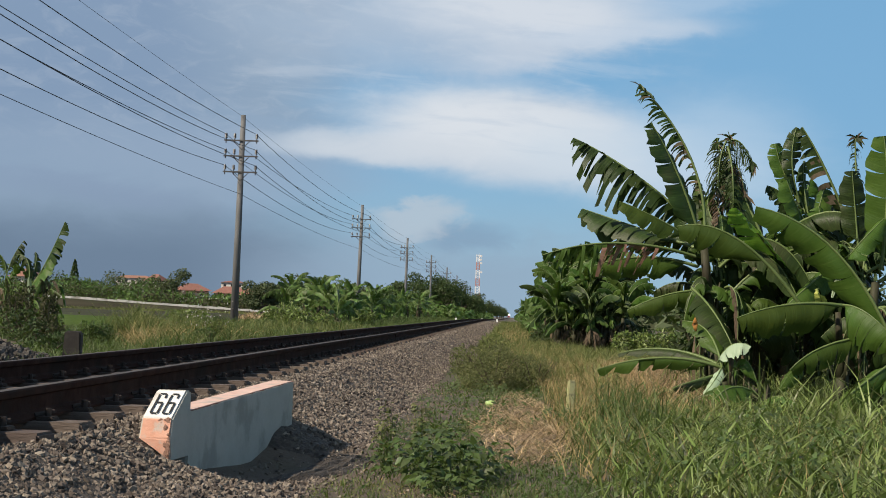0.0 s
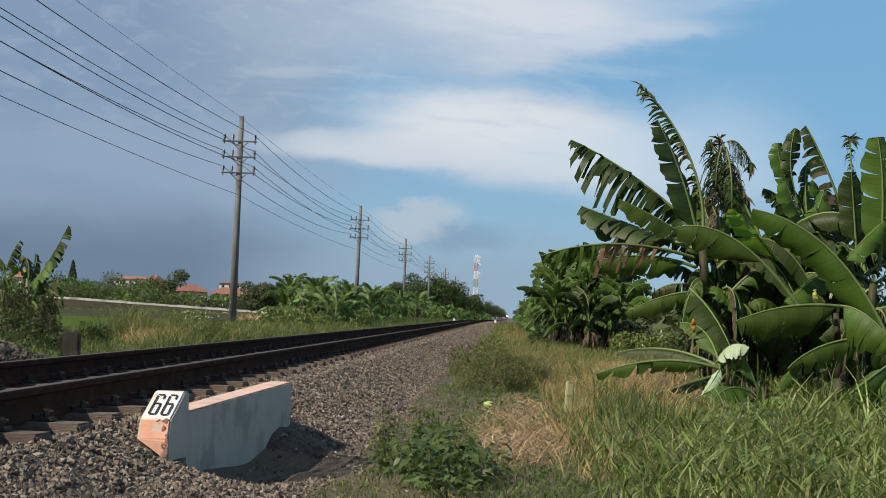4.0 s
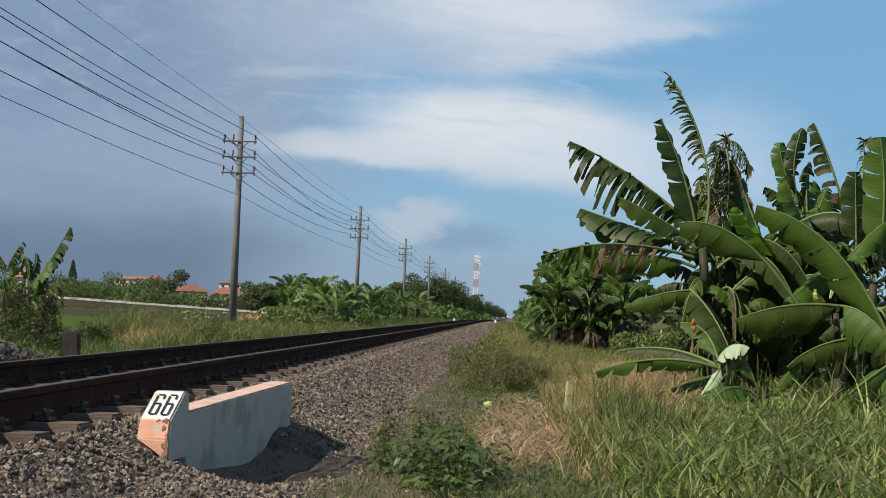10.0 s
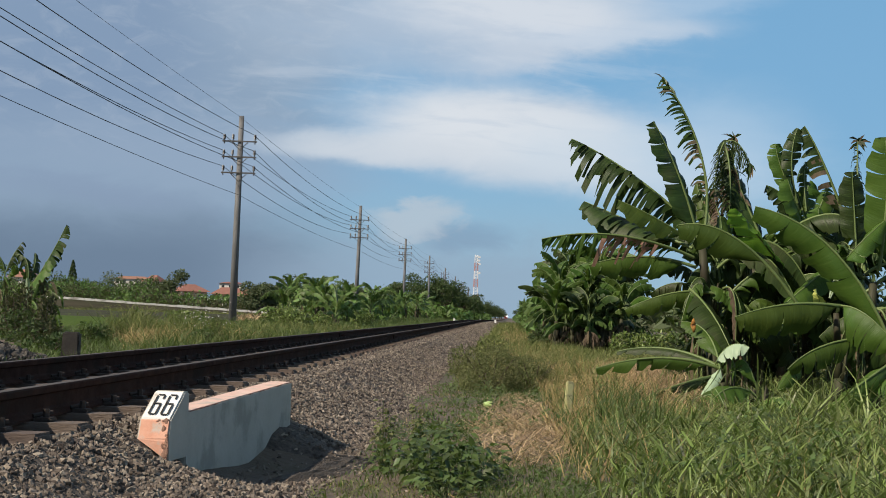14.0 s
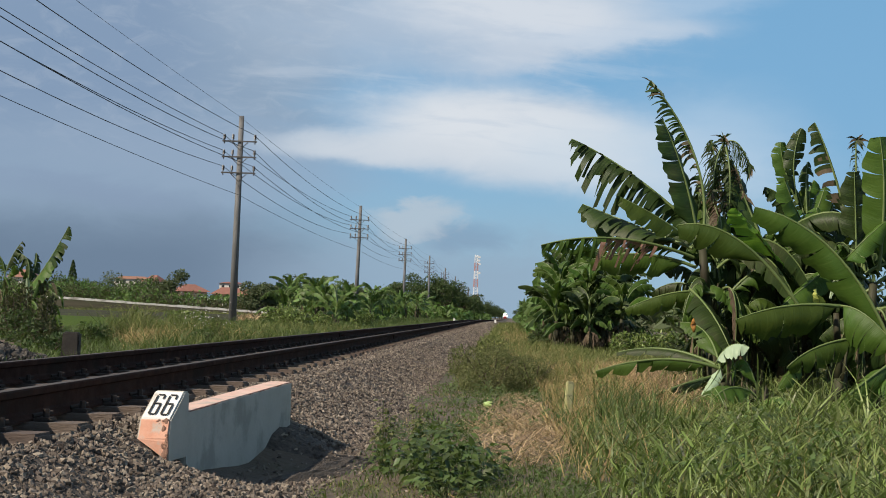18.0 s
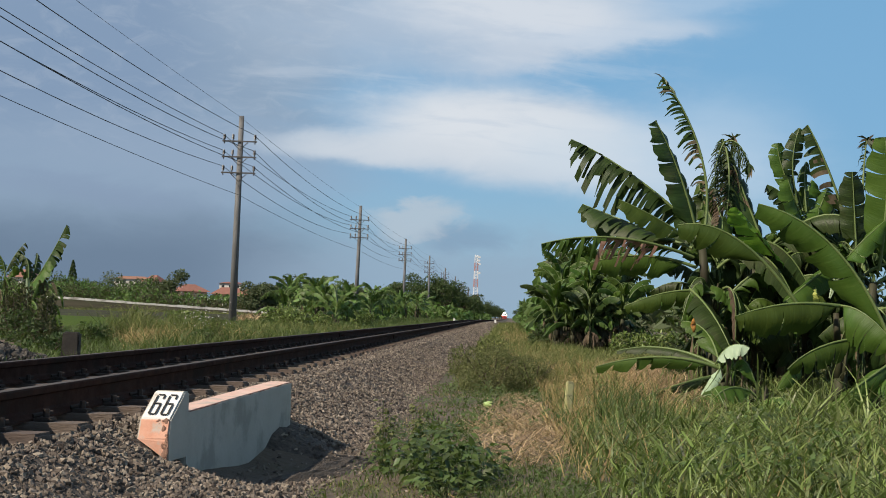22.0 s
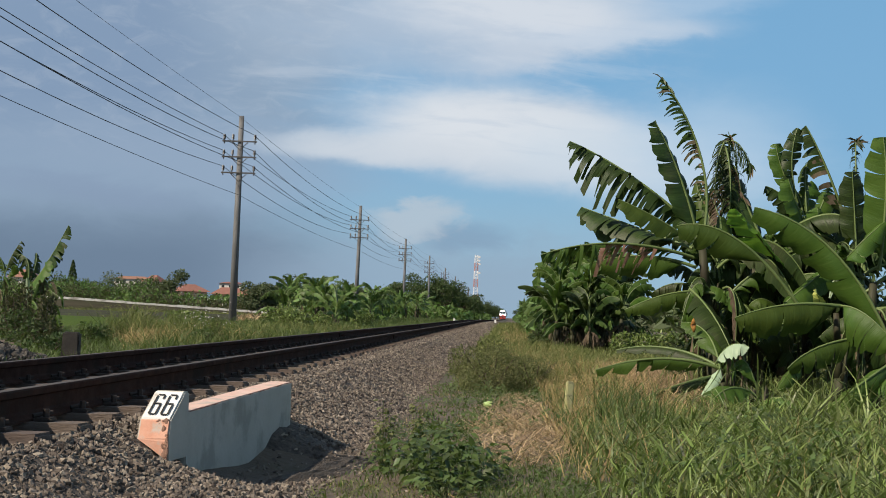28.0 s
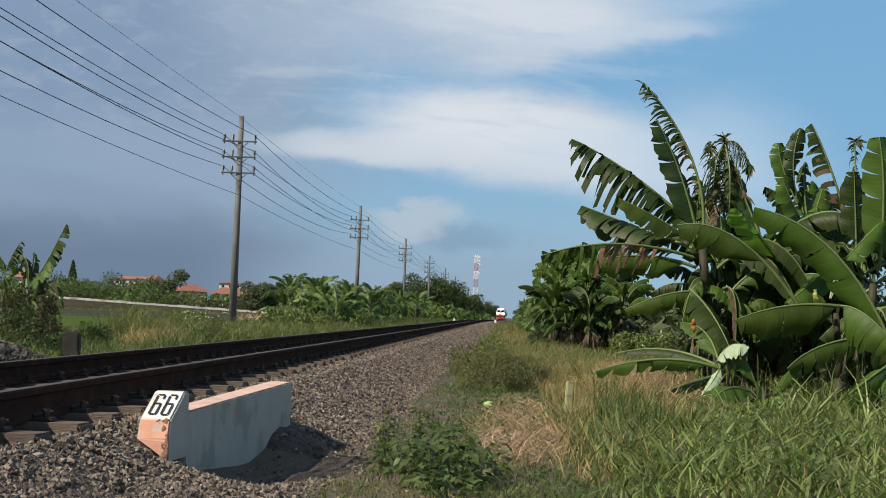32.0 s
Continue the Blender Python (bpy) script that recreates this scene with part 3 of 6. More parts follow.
head = prism([(-0.20, 0.0), (0.08, 0.0), (0.08, 0.634), (0.012, 0.638), (-0.20, 0.506), (-0.225, 0.40)], -W, 0.003, "head", [M["grey_paint"], M["orange_paint"], M["white_paint"]])
# side walls first, then bottom, back, top, plate, lower front, foot
head.polygons[5].material_index = 2
head.polygons[6].material_index = 1
head.polygons[7].material_index = 1
hb = bmesh.new()
hb.from_mesh(head)
cut = bmesh.ops.bisect_plane(hb, geom=hb.verts[:] + hb.edges[:] + hb.faces[:], plane_co=(-W, -0.2, 0.40), plane_no=(-0.57, 0.0, -0.82), clear_outer=True)
bmesh.ops.holes_fill(hb, edges=[g for g in cut["geom_cut"] if isinstance(g, bmesh.types.BMEdge)])
hb.to_mesh(head)
hb.free()
part("head", edged(head, 0.009), None, marker, "chipped orange front below a slanted white plate")
slant = math.degrees(math.atan2(0.638 - 0.506, 0.212))


def six(x):
    """One stencilled 6: a tall rounded ring with an open upper arm."""
    b = bmesh.new()
    w, h, t, d = 0.045, 0.180, 0.0082, 0.003
    box(b, (x, 0.01, 0), (x + t, h - 0.012, d))
    box(b, (x + 0.006, h - t, 0), (x + w - 0.006, h, d))
    box(b, (x + w - t, h - 0.040, 0), (x + w, h - 0.006, d))
    box(b, (x + 0.006, 0, 0), (x + w - 0.006, t, d))
    box(b, (x + w - t, 0.006, 0), (x + w, 0.100, d))
    box(b, (x + 0.006, 0.094, 0), (x + w - 0.006, 0.094 + t, d))
    return b


for x in (-0.054, 0.012):
    d = part("digit", six(x), M["black_paint"], marker, "black stencilled figure six")
    d.matrix_basis = pose(-W / 2 + 0.004, -0.180, 0.5245, slant)

# chips along the worn edges
rnd = random.Random(31)
for i in range(12, 46):
    if i < 26:
        y = rnd.uniform(0.1, 2.2)
        at, r = (rnd.uniform(-0.002, 0.001), y, 0.523 + 0.0287 * y), (0.003, rnd.uniform(0.03, 0.10), rnd.uniform(0.002, 0.004))
    elif i < 38:
        z = rnd.uniform(0.31, 0.49)
        at, r = (rnd.uniform(-0.025, 0.0) * (1 if i % 3 else 1.6), -0.2 - 0.235 * max(0.0, 0.506 - z) + 0.002, z), (rnd.uniform(0.006, 0.016), 0.003, rnd.uniform(0.010, 0.03))
    else:
        at, r = (rnd.uniform(-0.07, 0.0), -0.2, rnd.uniform(0.478, 0.503)), (rnd.uniform(0.008, 0.02), 0.005, rnd.uniform(0.004, 0.010))
    b = bmesh.new()
    bmesh.ops.create_icosphere(b, subdivisions=1, radius=1.0)
    for v in b.verts:
        v.co = Vector([c * q * (1 + 0.35 * noise.noise(v.co * 2 + Vector((i, 0, 0)))) + o for c, q, o in zip(v.co, r, at)])
    part("chip", b, M["chipped_brick" if i < 26 else "chipped_mortar"], marker, "chipped raw patch" if i >= 26 else "")

# ---- overhead line on the far side ----


def power_pole(y, h, lean):
    p = thing("power_pole", pose(-11.6, y, ground_z(-11.6, y) - 0.05, 0, lean, 0), "tall grey concrete line pole with three crossarms", "pole", "poles along the railway")
    b = bmesh.new()
    rod(b, (0, 0, 0), (0, 0, h), 0.17, 0.105, 12)
    part("shaft", b, M["concrete"], p, smooth=True)
    for k, dz in enumerate((1.09, 1.75, 2.42)):
        z = h - dz
        b = bmesh.new()
        box(b, (-0.74, -0.16, z - 0.03), (0.72, -0.11, z + 0.03), 0.004)
        arm = part("crossarm", b, M["steel"], p)
        for s in (-1, 1):
            b = bmesh.new()
            rod(b, (s * 0.34, -0.13, z - 0.04), (s * 0.02, -0.14, z - 0.34), 0.018, 0.018, 5)
            part("brace", b, M["steel"], p)
        for x in (-0.66, -0.29, 0.64):
            b = bmesh.new()
            rod(b, (x, -0.135, z - 0.11), (x, -0.135, z + 0.10), 0.026, 0.02, 6)
            for i in range(3):
                rod(b, (x, -0.135, z + 0.10 + i * 0.065), (x, -0.135, z + 0.165 + i * 0.065), 0.065, 0.038, 10)
            part("insulator", b, M["insulator"], arm)
    return p


POLES = [(10.9, 9.0), (56.4, 8.9), (101.6, 8.8), (147.3, 9.0), (193.0, 9.3), (239.0, 9.3), (285.0, 9.3), (331.0, 9.3), (377.0, 9.3)]
for (y, h), lean in zip(POLES, (0.3, 0.45, 1.0, 0.4, -0.2, 0.2, -0.3, 0.4, 0.0)):
    power_pole(y, h, lean)


def line_wire(a, b, sag, r=0.011):
    """One span of wire, hanging between two points."""
    cu = bpy.data.curves.new("wire", "CURVE")
    cu.dimensions, cu.bevel_depth, cu.bevel_resolution = "3D", r, 1
    s = cu.splines.new("POLY")
    n = 16
    s.points.add(n)
    for i in range(n + 1):
        u = i / n
        p = Vector(a).lerp(Vector(b), u)
        s.points[i].co = (p.x, p.y, p.z - sag * 4 * u * (1 - u), 1)
    cu.materials.append(M["wire"])
    return solid("overhead_wire", cu, "thin black overhead wire slung between poles", "wire", "wires of the line")


def pole_top(i):
    y, h = POLES[i]
    return y, ground_z(-11.6, y) - 0.05 + h


for i in range(len(POLES) - 1):
    (ya, za), (yb, zb) = pole_top(i), pole_top(i + 1)
    for dx, dz, sag in ((-0.66, 0.80, 0.40), (0.64, 0.80, 0.49), (-0.66, 1.47, 0.51), (0.64, 1.47, 0.68), (-0.66, 2.13, 0.55), (0.64, 2.13, 0.53)):
        line_wire((-11.6 + dx, ya - 0.13, za - dz), (-11.6 + dx, yb - 0.13, zb - dz), sag * random.uniform(0.96, 1.04), 0.012 if i < 4 else 0.016)
    line_wire((-11.6, ya, za - 0.03), (-11.6, yb, zb - 0.03), 0.15, 0.006)
    line_wire((-11.5, ya - 0.12, za - 3.35), (-11.5, yb - 0.12, zb - 3.35), 0.21, 0.009)

# ---- banana plants ----
SWAY = []


def leaf_mesh(mid, tip, width, fold, roll, torn, mats, rnd, n=26, cols=4, s0=0.12, halves=(1, 1)):
    """Leaf from the origin over mid to tip: a midrib on a bent curve with two drooping, split halves."""
    mid, tip = Vector(mid), Vector(tip)
    ctrl = mid * 2 - tip * 0.5
    at = lambda s: ctrl * (2 * s * (1 - s)) + tip * (s * s)
    tan = lambda s: (ctrl * (2 - 4 * s) + tip * (2 * s)).normalized()
    length = sum((at((i + 1) / 12) - at(i / 12)).length for i in range(12))

    def axes(s):
        t = tan(s)
        up = Vector((0, -0.35, 1))
        nrm = (up - t * up.dot(t)).normalized()
        side = t.cross(nrm)
        r = Matrix.Rotation(radians(roll), 3, t)
        return t, r @ nrm, r @ side

    verts, faces, index, uvs = [], [], [], []
    shape = lambda s: max(0.05, min(1.0, (s - s0) / 0.16) ** 0.6 * min(1.0, (0.12 + 0.88 * (1.0 - s) / 0.3) ** 0.6))
    for sgn in (-1, 1):
        cuts = [s0]
        step = 0.30 * (1 - torn) ** 1.5 + (0.017 if torn > 0.87 else 0.024)
        while cuts[-1] < 0.97:
            cuts.append(min(1.0, cuts[-1] + step * rnd.uniform(0.5, 1.5)))
        cuts[-1] = 1.0
        base_fold = radians(fold + rnd.uniform(-8, 8))
        for a, b in zip(cuts, cuts[1:]):
            if torn > 0.6 and rnd.random() < 0.10:
                continue
            m = max(1, int(round((b - a) * n)))
            hang = base_fold + radians(rnd.uniform(-6, 10) * (0.35 if torn < 0.3 else 1) + torn * (rnd.uniform(-35, 60) if torn > 0.8 else rnd.uniform(-18, 34)))
            gap = (0.012 + 0.05 * torn * rnd.random()) * min(1.0, (b - a) / 0.08) if torn < 0.5 else (b - a) * (rnd.uniform(0.05, 0.55) if torn > 0.87 else rnd.choice((0.03, 0.06, 0.12, 0.35)) * rnd.uniform(0.6, 1.4))
            reach = (1.0 - torn * (0.55 if torn > 0.8 else 0.3) * rnd.random()) * halves[sgn > 0]
            slip = rnd.uniform(0, 0.03) * torn
            k0 = len(verts)
            for i in range(m + 1):
                s = a + (b - a) * i / m
                for c in range(cols + 1):
                    q = c / cols
                    se = min(1.0, s + (0.5 - i / m) * gap * q * q * 2 + 0.05 * q * q + slip * q)
                    t, nrm, side = axes(s)
                    f = hang * (0.45 + 0.8 * q) if hang < 1.2 else hang
                    w = width * shape(s) * q * reach
                    ripple = (0.075 * math.sin(s * 31 + sgn + 1.5 * q) + 0.04 * math.sin(s * 73 + 2 * sgn)) * q * width
                    p = at(se) + side * (sgn * w * math.cos(f)) - nrm * (w * math.sin(f) - ripple)
                    p.z -= torn * torn * 1.1 * w * q * q
                    if c == 0:
                        p = at(s)
                    verts.append(p)
            for i in range(m):
                for c in range(cols):
                    o = k0 + i * (cols + 1) + c
                    quad = (o, o + 1, o + cols + 2, o + cols + 1)
                    faces.append(quad if sgn < 0 else quad[::-1])
                    index.append(0)
                    sa, sb = a + (b - a) * i / m, a + (b - a) * (i + 1) / m
                    u = [(sa, c / cols), (sa, (c + 1) / cols), (sb, (c + 1) / cols), (sb, c / cols)]
                    uvs += u if sgn < 0 else u[::-1]
    # ragged tuft left at a torn tip
    for j in range(14 if torn > 0.95 else 0):
        o, d = at(rnd.uniform(0.9, 1.0)), tan(0.95) * rnd.uniform(-0.2, 1.0) + Vector((rnd.uniform(-1, 1), rnd.uniform(-0.6, 0.6), rnd.uniform(-1.3, 0.2)))
        d = d.normalized() * rnd.uniform(0.06, 0.2)
        v = d.cross(Vector((0.2, 1, 0.1))).normalized() * rnd.uniform(0.006, 0.02)
        k0 = len(verts)
        verts += [o - v * 0.5, o + v * 0.5, o + d * 0.55 + v, o + d * 0.55 - v, o + d - Vector((0, 0, 0.03))]
        for q in ((0, 1, 2, 3), (3, 2, 4)):
            faces.append(tuple(k0 + i for i in q))
            index.append(0 if j % 3 else 2)
            uvs += [(0.97, 0.5)] * len(q)
    # midrib and petiole
    k0, sides, rings = len(verts), 5, 12
    for i in range(rings + 1):
        s = i / rings
        t, nrm, side = axes(s)
        r = (0.024 - 0.018 * s) * min(1.0, length / 1.4)
        for j in range(sides):
            a = 2 * math.pi * j / sides
            verts.append(at(s) + nrm * (math.sin(a) * r) + side * (math.cos(a) * r))
    for i in range(rings):
        for j in range(sides):
            k = (j + 1) % sides
            faces.append((k0 + i * sides + j, k0 + i * sides + k, k0 + (i + 1) * sides + k, k0 + (i + 1) * sides + j))
            index.append(1)
            uvs += [(0, 0)] * 4
    me = mesh_of("leaf", verts, faces, mats, index, smooth=True)
    layer = me.uv_layers.new(name="UVMap")
    layer.data.foreach_set("uv", np.array(uvs, dtype=np.float32).ravel())
    return me


def banana_stem(crown, r, rnd):
    """Pseudostem of wrapped sheaths from the ground to the crown."""
    b = bmesh.new()
    c = Vector(crown)
    pts = [Vector((0, 0, -0.1)), c * 0.35 + Vector((rnd.uniform(-0.05, 0.05), 0, 0)), c * 0.7, c]
    for i in range(3):
        rod(b, pts[i], pts[i + 1], r * (1.15 - 0.2 * i), r * (0.95 - 0.2 * i), 10)
    for i in range(7):
        a, z = rnd.uniform(0, 6.3), rnd.uniform(0.15, 0.7)
        o = c * z + Vector((math.cos(a), math.sin(a), 0)) * r * 1.02
        rod(b, o - Vector((0, 0, 0.25)), o + Vector((math.cos(a) * 0.05, math.sin(a) * 0.05, 0.18)), 0.035, 0.008, 5)
    return b


def banana_plant(foot, crown, r, z=0.02, label="lush green banana plant with wind-torn leaves", group="banana plants of the near clump"):
    p = thing("banana_plant", pose(foot[0], foot[1], z), label, "banana plant", group)
    part("stem", banana_stem(crown, r, random.Random(int(foot[0] * 100))), M["stem"], p, "brown-green sheathed stem", smooth=True)
    return p


def leaf(plant, base, mid, tip, width, fold, roll, torn, mat, gain, track="", start=0.12, halves=(1, 1)):
    rnd = random.Random(int((tip[0] * 37 + tip[2] * 91 + base[0] * 13) * 100))
    base, mid, tip = Vector(base), Vector(mid), Vector(tip)
    blade = {"banana_dry2": M["banana_shaded"], "banana_mix": M["banana"]}.get(mat) or M[mat]
    me = leaf_mesh(mid - base, tip - base, width, fold, roll, torn, [blade, M["midrib"], M["banana_brown" if mat == "banana_mix" else "banana_dry"]], rnd, s0=start, halves=halves)
    if mat in ("banana_dry2", "banana_mix"):
        lo, hi = ((0.2, 0.6) if mat == "banana_dry2" else (0.20, 0.58))
        uv = me.uv_layers[0].data
        for p in me.polygons:
            s = uv[p.loop_start].uv[0]
            if p.material_index == 0 and lo < s < hi and rnd.random() < (0.5 if mat == "banana_dry2" else 0.85):
                p.material_index = 2
    ob = part("leaf", me, None, plant, "torn browned leaf" if mat in ("banana_dry2", "banana_mix") else "")
    ob.matrix_basis = Matrix.Translation(base)
    SWAY.append((ob, base, gain, rnd.uniform(0, 0.7), rnd.uniform(0, 6.3), track))
    return ob


plant_a = banana_plant((2.58, 17.00), (-0.21, 0.00, 1.92), 0.085)
plant_b = banana_plant((3.18, 17.60), (-0.06, 0.00, 1.83), 0.085)
plant_c = banana_plant((3.84, 17.80), (0.02, 0.00, 1.86), 0.085)
plant_d = banana_plant((4.29, 16.60), (0.08, 0.00, 1.55), 0.085)
plant_e = banana_plant((2.51, 15.60), (-0.12, 0.00, 0.47), 0.06)
plant_f = banana_plant((3.87, 16.00), (-0.08, 0.00, 1.16), 0.06)
plant_g = banana_plant((2.82, 15.40), (-0.06, 0.00, 0.27), 0.06)
plant_h = banana_plant((3.99, 15.20), (0.03, 0.00, 0.38), 0.06)
plant_l = banana_plant((-10.76, 30.00), (-0.08, 0.00, 0.98), 0.06, 0.2, "green banana plant among weeds by the paddy", "banana plants by the paddy")
plant_k = banana_plant((-11.67, 31.00), (-0.07, 0.00, 0.97), 0.06, 0.2, "green banana plant among weeds by the paddy", "banana plants by the paddy")
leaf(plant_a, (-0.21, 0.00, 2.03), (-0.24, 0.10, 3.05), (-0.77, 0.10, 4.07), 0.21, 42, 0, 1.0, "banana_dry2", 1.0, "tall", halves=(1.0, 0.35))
leaf(plant_a, (-0.26, 0.00, 2.03), (-0.51, -0.05, 2.84), (-0.82, -0.10, 3.50), 0.25, 22, 0, 0.08, "banana_shaded", 0.35, start=0.03)
leaf(plant_a, (-0.35, 0.00, 2.21), (-1.10, 0.10, 2.85), (-1.84, 0.30, 3.31), 0.38, 42, 46, 0.86, "banana_shaded", 0.35, "broad", start=0.03, halves=(0.7, 1))
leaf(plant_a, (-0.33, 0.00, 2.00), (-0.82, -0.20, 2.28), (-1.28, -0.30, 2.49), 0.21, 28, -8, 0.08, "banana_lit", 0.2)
leaf(plant_a, (-0.33, 0.00, 1.92), (-1.03, 0.50, 2.25), (-1.65, 0.80, 2.53), 0.31, 42, 44, 0.3, "banana_shaded", 0.35, "side")
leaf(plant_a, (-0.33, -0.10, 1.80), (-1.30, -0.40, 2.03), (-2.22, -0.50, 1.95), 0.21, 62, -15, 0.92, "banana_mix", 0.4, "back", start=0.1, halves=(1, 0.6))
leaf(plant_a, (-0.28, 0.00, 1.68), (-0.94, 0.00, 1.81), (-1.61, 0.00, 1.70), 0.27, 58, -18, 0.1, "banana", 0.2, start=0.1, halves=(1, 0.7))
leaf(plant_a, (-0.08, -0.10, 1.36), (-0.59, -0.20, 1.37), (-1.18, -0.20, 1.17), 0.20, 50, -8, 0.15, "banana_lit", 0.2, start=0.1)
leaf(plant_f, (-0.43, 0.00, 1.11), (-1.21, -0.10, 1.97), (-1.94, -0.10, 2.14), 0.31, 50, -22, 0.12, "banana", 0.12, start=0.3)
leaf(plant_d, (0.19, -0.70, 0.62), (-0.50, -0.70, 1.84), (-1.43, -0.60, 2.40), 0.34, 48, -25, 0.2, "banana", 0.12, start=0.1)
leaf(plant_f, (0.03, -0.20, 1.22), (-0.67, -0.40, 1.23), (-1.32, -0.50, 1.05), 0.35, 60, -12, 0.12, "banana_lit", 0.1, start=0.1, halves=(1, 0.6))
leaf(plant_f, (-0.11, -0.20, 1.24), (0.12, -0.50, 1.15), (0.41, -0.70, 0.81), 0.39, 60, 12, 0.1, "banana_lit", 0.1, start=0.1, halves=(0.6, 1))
leaf(plant_a, (-0.40, -0.40, 1.40), (-0.19, -0.90, 1.08), (-0.01, -1.20, 0.64), 0.24, 22, -10, 0.1, "banana_shaded", 0.1, start=0.1)
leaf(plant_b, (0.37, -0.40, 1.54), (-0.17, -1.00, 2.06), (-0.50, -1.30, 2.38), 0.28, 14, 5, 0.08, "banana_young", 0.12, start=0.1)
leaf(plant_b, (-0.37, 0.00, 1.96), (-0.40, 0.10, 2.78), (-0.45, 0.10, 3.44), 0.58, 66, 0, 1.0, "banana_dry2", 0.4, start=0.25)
leaf(plant_b, (-0.40, 0.00, 1.96), (-0.44, 0.30, 2.72), (-0.56, 0.40, 3.40), 0.30, 66, 0, 1.0, "banana_shaded", 0.4, start=0.3)
leaf(plant_b, (0.03, -0.10, 2.04), (-0.20, 0.00, 2.66), (-0.35, 0.10, 3.13), 0.19, 25, 0, 0.1, "banana_shaded", 0.25, start=0.1)
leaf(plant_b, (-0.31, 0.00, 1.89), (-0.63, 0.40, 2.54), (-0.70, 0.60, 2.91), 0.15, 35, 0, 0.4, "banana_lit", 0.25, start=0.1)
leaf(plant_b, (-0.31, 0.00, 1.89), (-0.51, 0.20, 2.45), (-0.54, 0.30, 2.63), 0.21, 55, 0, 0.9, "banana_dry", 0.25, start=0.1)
leaf(plant_c, (-0.14, 0.00, 2.59), (-0.22, -0.10, 3.09), (-0.13, -0.10, 3.56), 0.15, 18, 25, 0.5, "banana_shaded", 0.4, start=0.1)
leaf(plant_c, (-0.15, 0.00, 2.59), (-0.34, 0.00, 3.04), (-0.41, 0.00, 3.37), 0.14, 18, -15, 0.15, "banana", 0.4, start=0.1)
leaf(plant_c, (-0.04, 0.00, 2.30), (-0.31, 0.00, 2.64), (-0.57, 0.00, 2.79), 0.18, 40, 0, 0.3, "banana_shaded", 0.25, start=0.1)
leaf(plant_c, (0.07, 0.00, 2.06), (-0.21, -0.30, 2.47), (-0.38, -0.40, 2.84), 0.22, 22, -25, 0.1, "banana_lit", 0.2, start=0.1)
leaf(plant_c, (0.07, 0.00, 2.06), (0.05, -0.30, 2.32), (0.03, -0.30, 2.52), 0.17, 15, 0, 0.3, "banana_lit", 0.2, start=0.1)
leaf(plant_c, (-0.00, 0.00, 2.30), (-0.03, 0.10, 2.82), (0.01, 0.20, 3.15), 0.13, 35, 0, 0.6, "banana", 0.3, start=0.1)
leaf(plant_c, (-0.04, 0.00, 2.37), (-0.14, 0.10, 2.78), (-0.24, 0.20, 2.96), 0.16, 35, 0, 0.7, "banana_shaded", 0.3, start=0.1)
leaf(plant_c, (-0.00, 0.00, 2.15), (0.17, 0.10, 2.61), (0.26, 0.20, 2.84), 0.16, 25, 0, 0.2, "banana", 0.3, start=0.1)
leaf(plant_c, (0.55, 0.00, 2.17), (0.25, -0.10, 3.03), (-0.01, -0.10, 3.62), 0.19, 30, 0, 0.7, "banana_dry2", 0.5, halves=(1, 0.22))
leaf(plant_d, (-0.08, 0.20, 1.96), (-0.10, 0.20, 2.45), (-0.12, 0.20, 2.91), 0.18, 18, 10, 0.05, "banana_shaded", 0.25, start=0.05)
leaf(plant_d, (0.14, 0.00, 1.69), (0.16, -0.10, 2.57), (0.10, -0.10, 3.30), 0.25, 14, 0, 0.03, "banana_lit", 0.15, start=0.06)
leaf(plant_d, (0.09, 0.60, 1.99), (0.16, 0.90, 2.87), (0.22, 1.00, 3.40), 0.20, 60, 0, 1.0, "banana_shaded", 0.5, start=0.3)
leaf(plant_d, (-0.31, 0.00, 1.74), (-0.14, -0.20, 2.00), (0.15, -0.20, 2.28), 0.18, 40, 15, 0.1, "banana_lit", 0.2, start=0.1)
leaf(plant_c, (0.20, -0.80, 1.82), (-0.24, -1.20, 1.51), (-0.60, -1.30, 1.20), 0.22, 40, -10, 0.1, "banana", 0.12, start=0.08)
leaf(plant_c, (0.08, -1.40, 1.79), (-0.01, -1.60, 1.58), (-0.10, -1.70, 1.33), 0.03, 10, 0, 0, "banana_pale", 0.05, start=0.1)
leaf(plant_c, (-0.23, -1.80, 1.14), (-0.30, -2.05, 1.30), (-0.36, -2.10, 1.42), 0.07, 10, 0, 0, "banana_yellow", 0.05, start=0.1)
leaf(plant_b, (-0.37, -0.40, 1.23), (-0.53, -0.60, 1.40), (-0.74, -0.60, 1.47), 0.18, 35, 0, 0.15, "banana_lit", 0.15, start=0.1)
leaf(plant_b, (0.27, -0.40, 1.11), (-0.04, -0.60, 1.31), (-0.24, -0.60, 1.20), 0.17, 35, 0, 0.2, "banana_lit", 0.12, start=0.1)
leaf(plant_b, (-0.13, -0.20, 1.74), (-0.41, -0.20, 1.74), (-0.79, -0.10, 1.55), 0.29, 55, 0, 0.3, "banana_shaded", 0.15, start=0.1)
leaf(plant_c, (0.03, -0.20, 1.78), (-0.22, -0.40, 1.91), (-0.50, -0.40, 1.61), 0.29, 50, 0, 0.3, "banana_shaded", 0.15, start=0.1)
leaf(plant_c, (0.14, -0.40, 1.56), (0.42, -0.40, 1.64), (0.84, -0.40, 1.36), 0.33, 50, 0, 0.3, "banana_shaded", 0.15, start=0.1)
leaf(plant_d, (0.32, 0.30, 1.77), (0.15, 0.30, 1.91), (0.01, 0.40, 1.70), 0.25, 45, 0, 0.4, "banana_shaded", 0.15, start=0.1)
